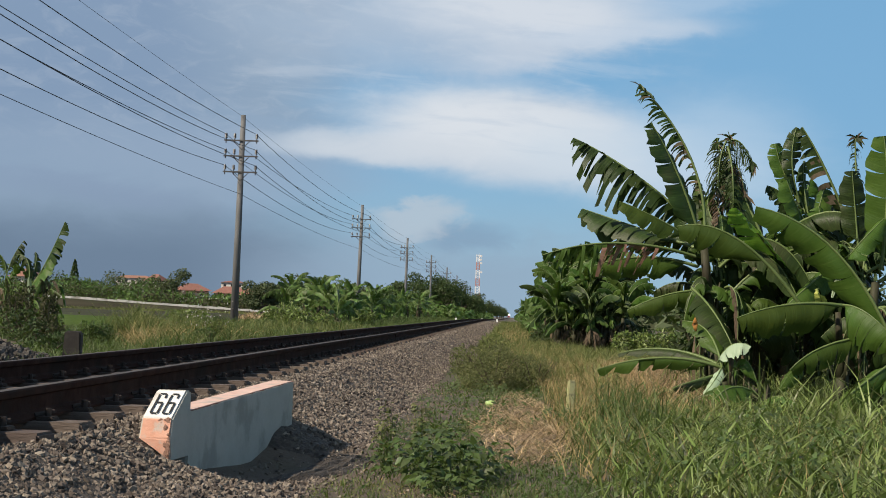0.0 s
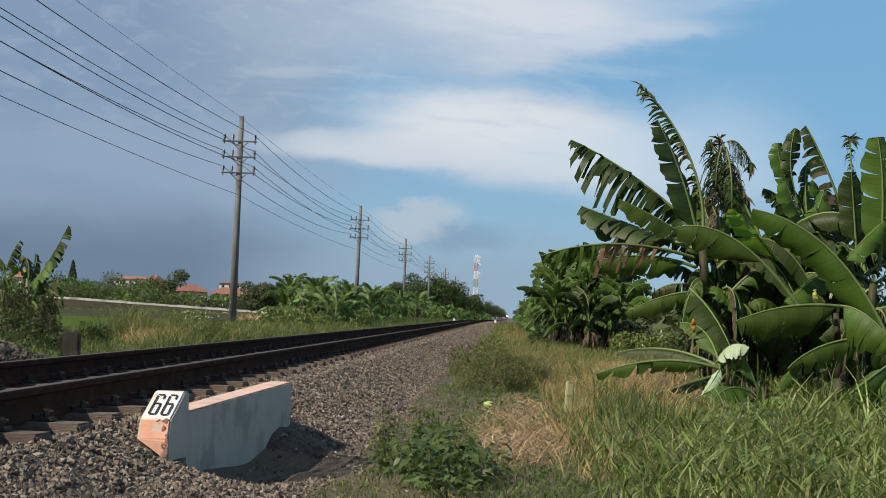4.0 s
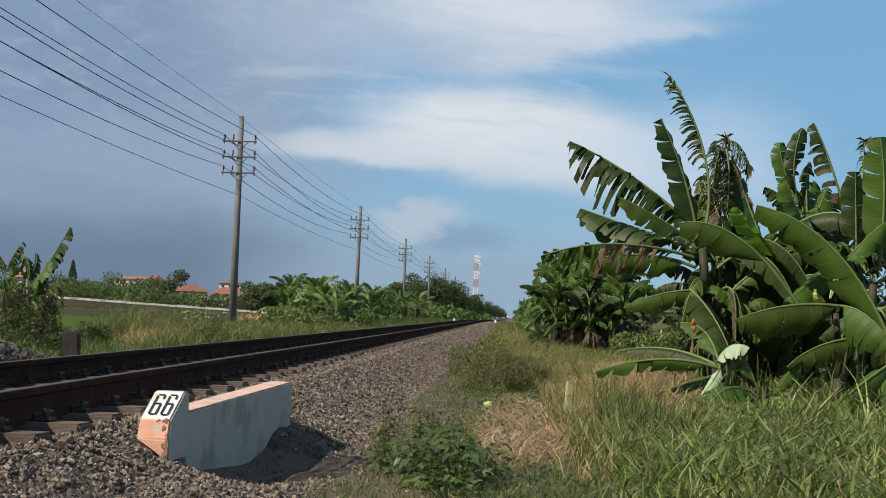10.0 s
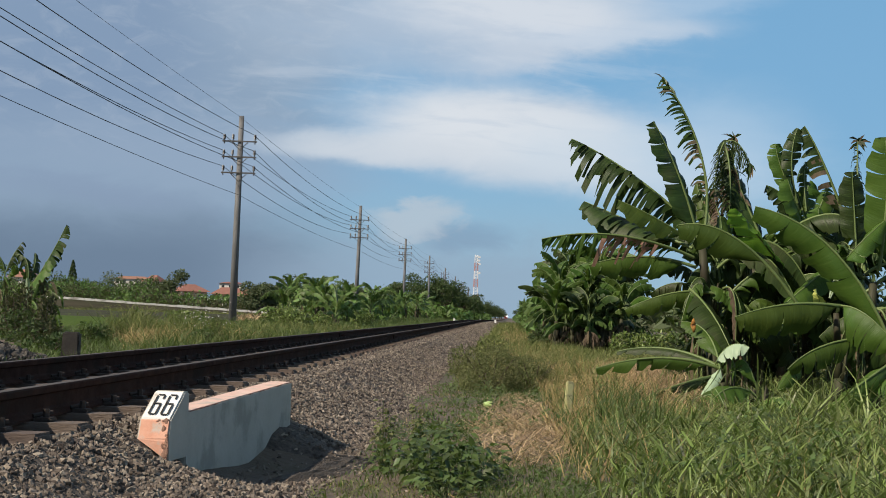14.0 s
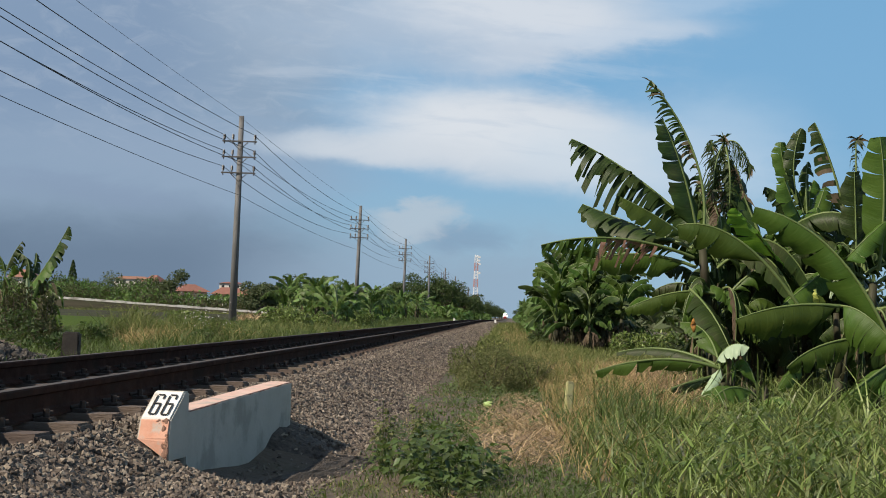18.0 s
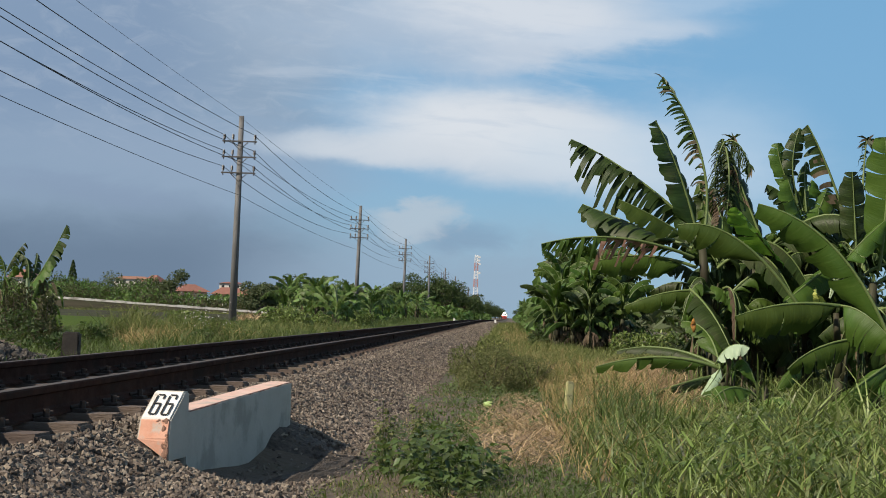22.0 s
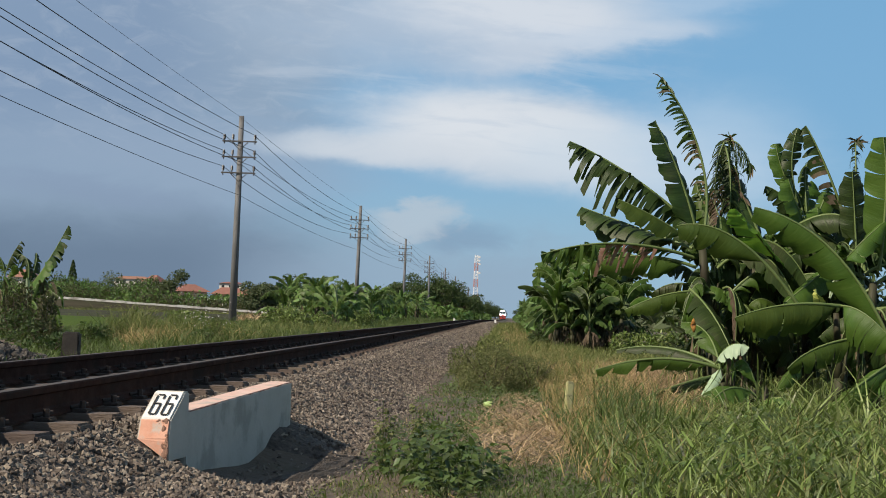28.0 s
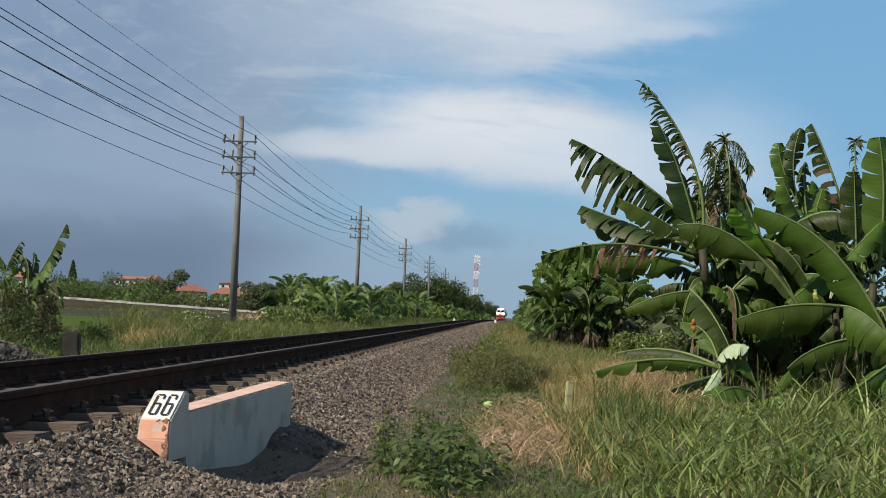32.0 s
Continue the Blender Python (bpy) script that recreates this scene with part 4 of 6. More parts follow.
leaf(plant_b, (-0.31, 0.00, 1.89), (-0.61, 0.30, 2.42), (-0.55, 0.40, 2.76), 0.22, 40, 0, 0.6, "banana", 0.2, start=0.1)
leaf(plant_b, (-0.17, 0.00, 1.90), (-0.19, 0.30, 2.50), (-0.27, 0.40, 2.81), 0.22, 35, 0, 0.4, "banana_shaded", 0.2, start=0.1)
leaf(plant_c, (0.12, 0.20, 1.94), (-0.14, 0.40, 2.47), (-0.33, 0.50, 2.61), 0.24, 40, 0, 0.5, "banana_shaded", 0.2, start=0.1)
leaf(plant_c, (0.19, 0.20, 1.94), (0.38, 0.40, 2.49), (0.48, 0.50, 2.76), 0.26, 40, 0, 0.8, "banana_shaded", 0.2, start=0.1)
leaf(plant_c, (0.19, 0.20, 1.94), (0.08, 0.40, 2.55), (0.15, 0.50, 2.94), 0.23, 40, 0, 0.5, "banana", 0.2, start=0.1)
leaf(plant_c, (0.27, 0.20, 1.87), (0.49, 0.40, 2.34), (0.61, 0.50, 2.56), 0.23, 40, 0, 0.5, "banana_shaded", 0.2, start=0.1)
leaf(plant_d, (0.39, 0.80, 1.72), (0.33, 1.00, 2.23), (0.31, 1.10, 2.60), 0.22, 40, 0, 0.3, "banana_shaded", 0.2, start=0.1)
leaf(plant_a, (0.02, 0.60, 1.74), (-0.20, 0.90, 2.30), (-0.36, 1.00, 2.62), 0.25, 40, 0, 0.4, "banana_shaded", 0.2, start=0.05)
leaf(plant_a, (0.02, 0.60, 1.74), (-0.06, 1.00, 2.35), (-0.12, 1.10, 2.69), 0.26, 35, 0, 0.5, "banana_shaded", 0.2, start=0.05)
leaf(plant_a, (0.08, 0.60, 1.67), (-0.25, 0.80, 2.11), (-0.64, 0.90, 2.14), 0.24, 50, 0, 0.3, "banana_shaded", 0.2, start=0.05)
leaf(plant_b, (-0.24, 0.40, 1.69), (-0.41, 0.60, 2.29), (-0.53, 0.70, 2.62), 0.27, 40, 0, 0.7, "banana_shaded", 0.2, start=0.05)
leaf(plant_b, (-0.17, 0.40, 1.69), (-0.13, 0.60, 2.30), (-0.08, 0.70, 2.60), 0.27, 40, 0, 0.5, "banana_shaded", 0.2, start=0.05)
leaf(plant_b, (-0.09, 0.40, 1.62), (-0.31, 0.50, 2.06), (-0.67, 0.60, 2.14), 0.27, 45, 0, 0.3, "banana_shaded", 0.2, start=0.05)
leaf(plant_b, (-0.02, 0.40, 1.62), (0.10, 0.50, 2.08), (0.41, 0.60, 2.17), 0.27, 45, 0, 0.3, "banana_shaded", 0.2, start=0.05)
leaf(plant_b, (-0.43, 0.10, 3.35), (-0.28, 0.00, 3.30), (-0.13, 0.00, 2.98), 0.15, 45, 0, 1.0, "banana_shaded", 0.3, start=0.02)
leaf(plant_b, (-0.46, 0.10, 3.35), (-0.57, 0.00, 3.05), (-0.60, 0.00, 2.65), 0.15, 45, 0, 1.0, "banana_shaded", 0.3, start=0.02)
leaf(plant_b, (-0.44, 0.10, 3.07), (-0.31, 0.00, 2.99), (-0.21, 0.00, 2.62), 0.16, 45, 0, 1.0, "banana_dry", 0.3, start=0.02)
leaf(plant_b, (-0.44, 0.10, 3.28), (-0.42, -0.10, 2.90), (-0.44, -0.10, 2.39), 0.22, 30, 0, 0.9, "banana_shaded", 0.25, start=0.02)
leaf(plant_a, (-0.14, 0.30, 1.47), (-0.39, 0.50, 1.71), (-0.60, 0.60, 1.62), 0.17, 50, 0, 0.4, "banana_shaded", 0.15, start=0.05)
leaf(plant_a, (-0.14, 0.30, 1.40), (-0.45, 0.50, 1.50), (-0.77, 0.60, 1.37), 0.15, 50, 0, 0.8, "banana_shaded", 0.15, start=0.05)
leaf(plant_e, (-0.09, 0.00, 0.48), (-0.77, 0.00, 0.57), (-1.51, 0.00, 0.41), 0.12, 48, -10, 0.5, "banana", 0.15, start=0.08, halves=(1, 0.8))
leaf(plant_e, (-0.12, 0.00, 0.41), (-0.64, -0.50, 0.29), (-1.08, -0.70, 0.11), 0.11, 40, -20, 0.05, "banana_shaded", 0.1, start=0.05)
leaf(plant_e, (-0.12, 0.10, 0.51), (-0.65, 0.50, 0.68), (-1.22, 0.80, 0.62), 0.10, 25, 0, 0.1, "banana_shaded", 0.12, start=0.05)
leaf(plant_e, (-0.12, -0.10, 0.49), (-0.23, 0.30, 0.88), (-0.50, 0.50, 0.99), 0.16, 30, 0, 0.1, "banana", 0.1, start=0.1)
leaf(plant_e, (-0.16, -0.00, 0.53), (-0.03, -0.20, 0.75), (0.17, -0.30, 0.74), 0.19, 25, 0, 0, "banana_pale", 0.08, start=0.05)
leaf(plant_e, (-0.12, -0.10, 0.50), (-0.23, -0.30, 0.35), (-0.37, -0.40, 0.18), 0.08, 20, 0, 0.1, "banana_pale", 0.05, start=0.02)
leaf(plant_g, (-0.07, -0.10, 0.21), (-0.44, -0.40, 0.28), (-0.73, -0.60, -0.04), 0.24, 30, -15, 0.1, "banana", 0.05, start=0.05)
leaf(plant_g, (-0.03, 0.00, 0.27), (-0.17, 0.00, 0.58), (-0.29, 0.10, 0.51), 0.12, 30, 0, 0.1, "banana_lit", 0.05, start=0.05)
leaf(plant_g, (-0.03, 0.00, 0.08), (0.21, -0.20, 0.20), (0.41, -0.30, -0.01), 0.20, 35, 0, 0.2, "banana", 0.05, start=0.05)
leaf(plant_f, (0.39, -0.20, 0.90), (-0.28, -0.40, 0.80), (-0.73, -0.50, 0.52), 0.22, 50, -20, 0.35, "banana_lit", 0.1, start=0.08, halves=(1, 0.5))
leaf(plant_f, (-0.50, -0.20, 0.53), (-0.67, -0.40, 0.48), (-0.83, -0.50, 0.27), 0.13, 35, 0, 0.1, "banana_lit", 0.06, start=0.05)
leaf(plant_h, (0.24, 0.00, 0.64), (-0.20, -0.30, 0.37), (-0.58, -0.50, 0.09), 0.25, 45, -15, 0.3, "banana_lit", 0.06, start=0.05, halves=(1, 0.6))
leaf(plant_h, (0.12, 0.00, 0.33), (0.15, -0.20, 0.46), (0.25, -0.40, 0.35), 0.21, 45, 0, 0.2, "banana_lit", 0.05, start=0.05)
leaf(plant_d, (0.03, -0.20, 1.14), (-0.22, 0.00, 1.13), (-0.53, 0.10, 0.85), 0.33, 55, 0, 0.3, "banana_shaded", 0.1, start=0.1)
leaf(plant_b, (-0.08, -0.20, 1.10), (-0.36, -0.40, 1.09), (-0.67, -0.40, 0.87), 0.32, 55, 0, 0.3, "banana_shaded", 0.12, start=0.1)
leaf(plant_c, (-0.11, -0.60, 1.05), (-0.43, -0.80, 1.04), (-0.77, -0.80, 0.75), 0.32, 55, 0, 0.3, "banana_shaded", 0.12, start=0.1)
leaf(plant_b, (-0.08, -0.40, 0.82), (0.13, -0.40, 0.89), (0.42, -0.40, 0.55), 0.30, 55, 0, 0.4, "banana_shaded", 0.12, start=0.1)
leaf(plant_d, (0.00, -0.20, 0.80), (0.13, -0.20, 0.81), (0.34, -0.20, 0.48), 0.29, 55, 0, 0.3, "banana_shaded", 0.1, start=0.1)
leaf(plant_l, (-0.06, 0.00, 1.09), (0.38, -0.10, 1.69), (0.85, -0.20, 2.54), 0.25, 30, 0, 0.78, "banana_shaded", 0.3, start=0.1)
leaf(plant_l, (-0.06, 0.00, 1.11), (0.25, -0.20, 1.40), (0.47, -0.20, 1.73), 0.27, 20, 0, 0.1, "banana_lit", 0.2, start=0.05)
leaf(plant_l, (-0.09, 0.00, 1.11), (-0.13, 0.10, 1.69), (-0.43, 0.20, 1.87), 0.24, 45, 0, 0.7, "banana_shaded", 0.3, start=0.1)
leaf(plant_l, (-0.09, 0.00, 1.11), (-0.00, 0.20, 1.63), (-0.03, 0.30, 1.92), 0.16, 40, 0, 0.6, "banana_shaded", 0.3, start=0.1)
leaf(plant_l, (-0.01, -0.10, 0.73), (-0.02, -0.10, 0.98), (-0.06, -0.10, 1.34), 0.06, 10, 0, 0.0, "banana_pale", 0.05, start=0.02)
leaf(plant_l, (0.01, 0.00, 0.86), (0.40, -0.20, 1.06), (0.78, -0.40, 0.90), 0.11, 45, 0, 0.3, "banana_shaded", 0.2, start=0.1)
leaf(plant_l, (-0.02, 0.00, 0.80), (0.24, -0.30, 0.74), (0.40, -0.40, 0.30), 0.11, 45, 0, 0.4, "banana", 0.1, start=0.1)
leaf(plant_l, (-0.05, 0.00, 0.73), (0.43, -0.30, 0.49), (0.56, -0.40, 0.15), 0.10, 45, 0, 0.5, "banana_dry", 0.1, start=0.1)
leaf(plant_k, (-0.09, 0.00, 1.37), (0.08, 0.00, 1.83), (0.32, 0.00, 2.19), 0.18, 40, 0, 0.8, "banana_shaded", 0.4, start=0.1)
leaf(plant_k, (-0.09, 0.00, 1.37), (-0.16, 0.00, 1.76), (-0.41, 0.00, 2.02), 0.15, 40, 0, 0.4, "banana", 0.3, start=0.1)
leaf(plant_k, (-0.05, 0.00, 1.24), (0.19, -0.20, 1.53), (0.25, -0.30, 1.63), 0.15, 30, 0, 0.3, "banana_lit", 0.2, start=0.1)
leaf(plant_k, (-0.07, 0.00, 0.97), (0.19, -0.20, 1.08), (0.40, -0.30, 0.85), 0.10, 30, 0, 0.3, "banana_lit", 0.1, start=0.1)
leaf(plant_k, (-0.07, 0.00, 0.97), (-0.16, -0.20, 1.16), (-0.27, -0.30, 0.83), 0.10, 30, 0, 0.3, "banana_lit", 0.1, start=0.1)


# inner leaves that close the clump, many in the darkened shade colour
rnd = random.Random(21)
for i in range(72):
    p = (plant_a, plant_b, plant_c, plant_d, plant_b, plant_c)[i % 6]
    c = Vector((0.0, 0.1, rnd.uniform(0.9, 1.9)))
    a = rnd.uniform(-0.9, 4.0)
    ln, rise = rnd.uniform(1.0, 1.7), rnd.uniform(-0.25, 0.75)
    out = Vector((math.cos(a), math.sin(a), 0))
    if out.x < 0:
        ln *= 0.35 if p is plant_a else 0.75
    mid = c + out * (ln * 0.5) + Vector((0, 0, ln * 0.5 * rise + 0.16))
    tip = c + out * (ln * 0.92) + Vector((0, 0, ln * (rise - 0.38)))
    leaf(p, c, mid, tip, rnd.uniform(0.19, 0.27), rnd.uniform(25, 65), rnd.uniform(-20, 20), rnd.choice((0.15, 0.3, 0.6)), rnd.choice(("banana", "banana_shaded", "banana_shaded")), 0.12)
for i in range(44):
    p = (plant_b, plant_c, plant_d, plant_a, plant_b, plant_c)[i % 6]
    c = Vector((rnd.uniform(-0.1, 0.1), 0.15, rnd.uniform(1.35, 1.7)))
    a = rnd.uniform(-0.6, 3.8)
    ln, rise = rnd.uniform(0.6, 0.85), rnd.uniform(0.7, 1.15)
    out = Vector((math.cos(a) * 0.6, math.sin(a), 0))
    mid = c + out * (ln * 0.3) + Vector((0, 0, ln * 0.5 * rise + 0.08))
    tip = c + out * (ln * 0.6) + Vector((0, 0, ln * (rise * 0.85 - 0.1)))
    leaf(p, c, mid, tip, rnd.uniform(0.15, 0.23), rnd.uniform(30, 65), rnd.uniform(-40, 40), rnd.choice((0.2, 0.4, 0.7)), rnd.choice(("banana", "banana_shaded")), 0.18)
for i in range(14):
    p = (plant_a, plant_b, plant_c, plant_d, plant_a, plant_c)[i % 6]
    c = Vector((rnd.uniform(-0.08, 0.08), 0.05, rnd.uniform(0.5, 1.5)))
    a = rnd.uniform(3.5, 5.9)
    ln, rise = rnd.uniform(0.6, 1.0), rnd.uniform(0.0, 0.7)
    out = Vector((math.cos(a), math.sin(a) * 0.6, 0))
    mid = c + out * (ln * 0.5) + Vector((0, 0, ln * 0.5 * rise + 0.1))
    tip = c + out * (ln * 0.85) + Vector((0, 0, ln * (rise * 0.5 - 0.45)))
    leaf(p, c, mid, tip, rnd.uniform(0.13, 0.2), rnd.uniform(25, 55), rnd.uniform(-30, 30), rnd.choice((0.2, 0.5, 0.7)), rnd.choice(("banana", "banana_shaded", "banana_shaded", "banana_dry")), 0.08)
for i in range(22):
    p = (plant_a, plant_b, plant_c, plant_d)[i % 4]
    a, z = rnd.uniform(2.6, 6.8), rnd.uniform(0.7, 1.5)
    out = Vector((math.cos(a), math.sin(a), 0))
    c = out * 0.09 + Vector((0, 0, z))
    leaf(p, c, c + out * 0.22 + Vector((0, 0, -0.12)), c + out * 0.24 + Vector((0, 0, -rnd.uniform(0.5, 0.9))), rnd.uniform(0.06, 0.11), 50, rnd.uniform(-40, 40), 0.7, "banana_dry", 0.05)

# leaves and dead sheaths round the plants by the paddy
for i in range(44):
    p = (plant_l, plant_k)[i % 2]
    a, z = rnd.uniform(0, 6.3), rnd.uniform(0.25, 1.2)
    out = Vector((math.cos(a), math.sin(a), 0))
    c = out * 0.08 + Vector((rnd.uniform(-0.45, 0.5), rnd.uniform(-0.4, 0.3), z))
    if i % 3:
        leaf(p, c, c + out * 0.18 + Vector((0, 0, 0.10)), c + out * 0.3 + Vector((0, 0, -rnd.uniform(0.15, 0.5))), rnd.uniform(0.05, 0.09), 45, rnd.uniform(-40, 40), rnd.choice((0.3, 0.6)), rnd.choice(("banana", "banana_lit", "banana_dry")), 0.05)
    else:
        leaf(p, c, c + out * 0.1 + Vector((0, 0, 0.25)), c + out * 0.24 + Vector((0, 0, 0.45)), rnd.uniform(0.05, 0.08), 30, rnd.uniform(-40, 40), 0.4, rnd.choice(("banana", "banana_dry")), 0.08)


def free_banana(name, m, height, leaves, seed, size, label, group, mat="banana_far", torn=0.35, rises=(0.2, 1.3), dry=0, slim=0.12):
    """A banana plant with leaves spread round its crown."""
    rnd = random.Random(seed)
    p = thing(name, m, label, "banana plant", group)
    crown = Vector((rnd.uniform(-0.15, 0.15), rnd.uniform(-0.15, 0.15), height))
    part("stem", banana_stem(crown, 0.1, rnd), M["stem"], p, smooth=True)
    for i in range(leaves):
        a = i * 2.4 + rnd.uniform(-0.4, 0.4)
        rise = rnd.uniform(*rises)
        ln = size * rnd.uniform(0.75, 1.15)
        out = Vector((math.cos(a), math.sin(a), 0))
        mid = out * (ln * 0.5 * math.cos(rise)) + Vector((0, 0, ln * 0.5 * math.sin(rise) + 0.12))
        tip = out * (ln * (0.75 + 0.2 * math.cos(rise))) * math.cos(rise * 0.7) + Vector((0, 0, ln * (math.sin(rise) - 0.35 * math.cos(rise)) * 0.85))
        me = leaf_mesh(mid, tip, size * slim * rnd.uniform(0.8, 1.2), rnd.uniform(25, 60), rnd.uniform(-25, 25), torn * rnd.uniform(0.3, 1.6) if torn else 0, [M[mat], M["midrib"]], rnd, 14, 2)
        o = part("leaf", me, None, p)
        o.matrix_basis = Matrix.Translation(crown)
    for i in range(dry):
        a, z = rnd.uniform(0, 6.28), rnd.uniform(0.35, 0.9)
        out = Vector((math.cos(a), math.sin(a), 0))
        ln = height * z * rnd.uniform(0.5, 0.95)
        me = leaf_mesh(out * 0.25 + Vector((0, 0, -0.05)), out * 0.3 + Vector((0, 0, -ln)), 0.10, 50, rnd.uniform(-40, 40), 0.7, [M["banana_dry"], M["banana_dry"]], rnd, 14, 2)
        part("dead_leaf", me, None, p, "dry brown hanging leaf").matrix_basis = Matrix.Translation(crown * z)
    return p


# clump further down the right verge
clump = []
for i, (x, y, h) in enumerate(((1.6, 43.0, 1.5), (2.0, 45.0, 1.9), (2.8, 44.0, 2.0), (3.5, 46.5, 1.9), (1.6, 47.0, 1.7), (2.5, 49.0, 2.1), (1.5, 52.0, 1.5), (3.3, 44.5, 1.5), (1.4, 41.5, 0.8), (2.5, 41.0, 0.7), (3.4, 41.5, 0.9), (3.1, 47.5, 1.7), (2.3, 42.5, 1.3), (3.0, 43.0, 1.3), (3.6, 45.5, 1.2), (1.5, 46.0, 0.9), (1.9, 43.0, 0.35), (2.2, 42.0, 0.4))):
    clump.append(free_banana("banana_plant", pose(x, y, ground_z(x, y)), h * 1.12, 15, 40 + i, 1.6, "green banana plant in a dense weedy clump", "banana plants down the verge", mat=("banana", "banana_shaded")[i % 2], torn=0.4, rises=(0.5, 1.6), dry=9 if x > 2 else 3, slim=0.115))
for i, (x, y, h) in enumerate(((1.5, 42.0, 0.9), (1.9, 41.4, 0.7), (2.3, 41.8, 1.1), (2.8, 41.4, 0.9), (3.2, 42.2, 1.4), (2.6, 43.0, 1.6), (3.4, 42.0, 0.8), (2.1, 43.4, 1.7), (1.8, 44.2, 1.3), (3.0, 44.6, 2.0))):
    clump.append(free_banana("banana_plant", pose(x, y, ground_z(x, y)), h, 14, 140 + i, 1.2, "young green banana plant crowding the weedy clump", "banana plants down the verge", mat=("banana_shaded", "banana")[i % 2], torn=0.45, rises=(0.0, 1.45), dry=7, slim=0.12))
# hedge of bananas along the far side of the line
kinds = [free_banana("banana_plant", pose(-8.9 - i * 0.8, 70 + 3 * i, 0.1), (0.5, 0.9, 1.25, 1.5)[i], 11, 90 + i, 1.85, "green banana plant in the row beyond the track", "banana plants beyond the track", torn=0.62, rises=(0.25, 1.55), slim=0.105, dry=4) for i in range(4)]
rnd = random.Random(5)
for i in range(76):
    y = 74 + i * 1.9 + rnd.uniform(-1, 1)
    x = -8.6 - rnd.uniform(0, 5.0) - (2.5 if y > 150 else 0)
    copy_thing(kinds[i % 4], pose(x, y, ground_z(x, y), 0, 0, rnd.uniform(0, 360)))

# ---- grasses and weeds ----


def blades(spots, seg=3, stiff=False):
    """Bent grass blades. spots: rows of x, y, z, length, width, lean angle, lean amount, bend."""
    s = np.array(spots)
    n = len(s)
    ca, sa = np.cos(s[:, 5]), np.sin(s[:, 5])
    tw = rng.uniform(0, 2 * np.pi, n)
    V = np.zeros((n, (seg + 1) * 2, 3))
    for i in range(seg + 1):
        u = i / seg
        th = s[:, 6] * (1.0 if stiff else u) + s[:, 7] * u * u * 0.9
        r = s[:, 3] * u * np.sin(np.minimum(th, 1.9)) * 0.85
        h = s[:, 3] * u * np.cos(np.minimum(th, 1.9) * 0.9)
        c = np.stack([s[:, 0] + ca * r, s[:, 1] + sa * r, s[:, 2] + h], 1)
        w = s[:, 4] * (1 - 0.93 * u ** 1.6) * 0.5
        d = np.stack([np.cos(tw) * w, np.sin(tw) * w * 0.6, 0 * w], 1)
        V[:, 2 * i] = c - d
        V[:, 2 * i + 1] = c + d
    q = np.array([(2 * i, 2 * i + 1, 2 * i + 3, 2 * i + 2) for i in range(seg)])
    F4 = (q[None] + (np.arange(n) * (seg + 1) * 2)[:, None, None]).reshape(-1, 4)
    return V.reshape(-1, 3), F4


def grass_field(name, label, mat, areas, category="grass", stiff=False):
    """areas: (x0, x1, y0, y1, per m2, length, width, lean, bend, keep) with keep(x, y) the chance that a blade stays."""
    rows = []
    for x0, x1, y0, y1, per, ln, wd, lean, bend, keep in areas:
        n = int((x1 - x0) * (y1 - y0) * per)
        xs, ys = rng.uniform(x0, x1, n), rng.uniform(y0, y1, n)
        for x, y in zip(xs, ys):
            k = keep(x, y)
            if k <= 0 or rng.random() > k:
                continue
            tall = 0.55 + 0.9 * (0.5 + 0.5 * noise.noise((x * 1.3, y * 1.3, 7.0)))
            rows.append((x, y, ground_z(x, y) - 0.01, ln * tall * rng.uniform(0.5, 1.2), wd * rng.uniform(0.6, 1.3), rng.uniform(0, 6.28), lean * rng.uniform(0.2, 1.3), bend * rng.uniform(0.3, 1.4)))
    v, f = blades(rows, 3, stiff)
    return solid(name, fast_mesh(name, v, f, [M[mat]], True), label, category, kind="stuff")


def patch(cx, cy, rx, ry, soft=0.5):
    return lambda x, y: 1 - smooth(1 - soft, 1 + soft, math.hypot((x - cx) / rx, (y - cy) / ry))


west = lambda x, y: 1.0
dry_zone = patch(1.9, 19.5, 0.75, 4.6, 0.4)
heap_zone = patch(0.16, 12.0, 0.40, 3.0, 0.3)
lush = lambda x, y: smooth(0.45, 0.95, x) * (1 - 0.7 * smooth(12.5, 15.0, y) * smooth(2.6, 2.1, x)) * (1 - 0.85 * dry_zone(x, y)) * (1 - heap_zone(x, y))
thin = lambda x, y: (0.25 + 0.75 * smooth(-1.0, 0.4, x)) * (1 - 0.9 * heap_zone(x, y)) * (1 if noise.noise((x * 1.2, y * 0.8, 3.0)) > -0.25 else 0.25) * (1 - hollow(x, y))
grass_field("lush_grass", "lush long green grass in the foreground verge", "grass", [
    (0.3, 4.6, 7.2, 11.0, 420, 0.25, 0.012, 1.0, 1.0, lush), (0.4, 4.6, 7.2, 11.0, 120, 0.46, 0.025, 1.1, 1.5, lush), (0.4, 5.6, 11.0, 15.6, 420, 0.22, 0.014, 0.7, 1.0, lush), (0.6, 5.6, 11.0, 15.0, 70, 0.46, 0.020, 1.0, 1.5, lush), (1.0, 6.5, 15.6, 22.0, 260, 0.45, 0.013, 0.6, 0.9, lush)])
grass_field("tangled_grass", "tangled long grass leaning all ways in the foreground", "grass", [(0.4, 4.4, 7.2, 11.0, 170, 0.40, 0.016, 1.1, 0.9, lush), (1.2, 5.4, 11.0, 15.6, 130, 0.34, 0.014, 1.0, 0.8, lush), (2.6, 5.0, 12.0, 14.8, 34, 0.75, 0.022, 0.5, 0.9, west)], stiff=True)
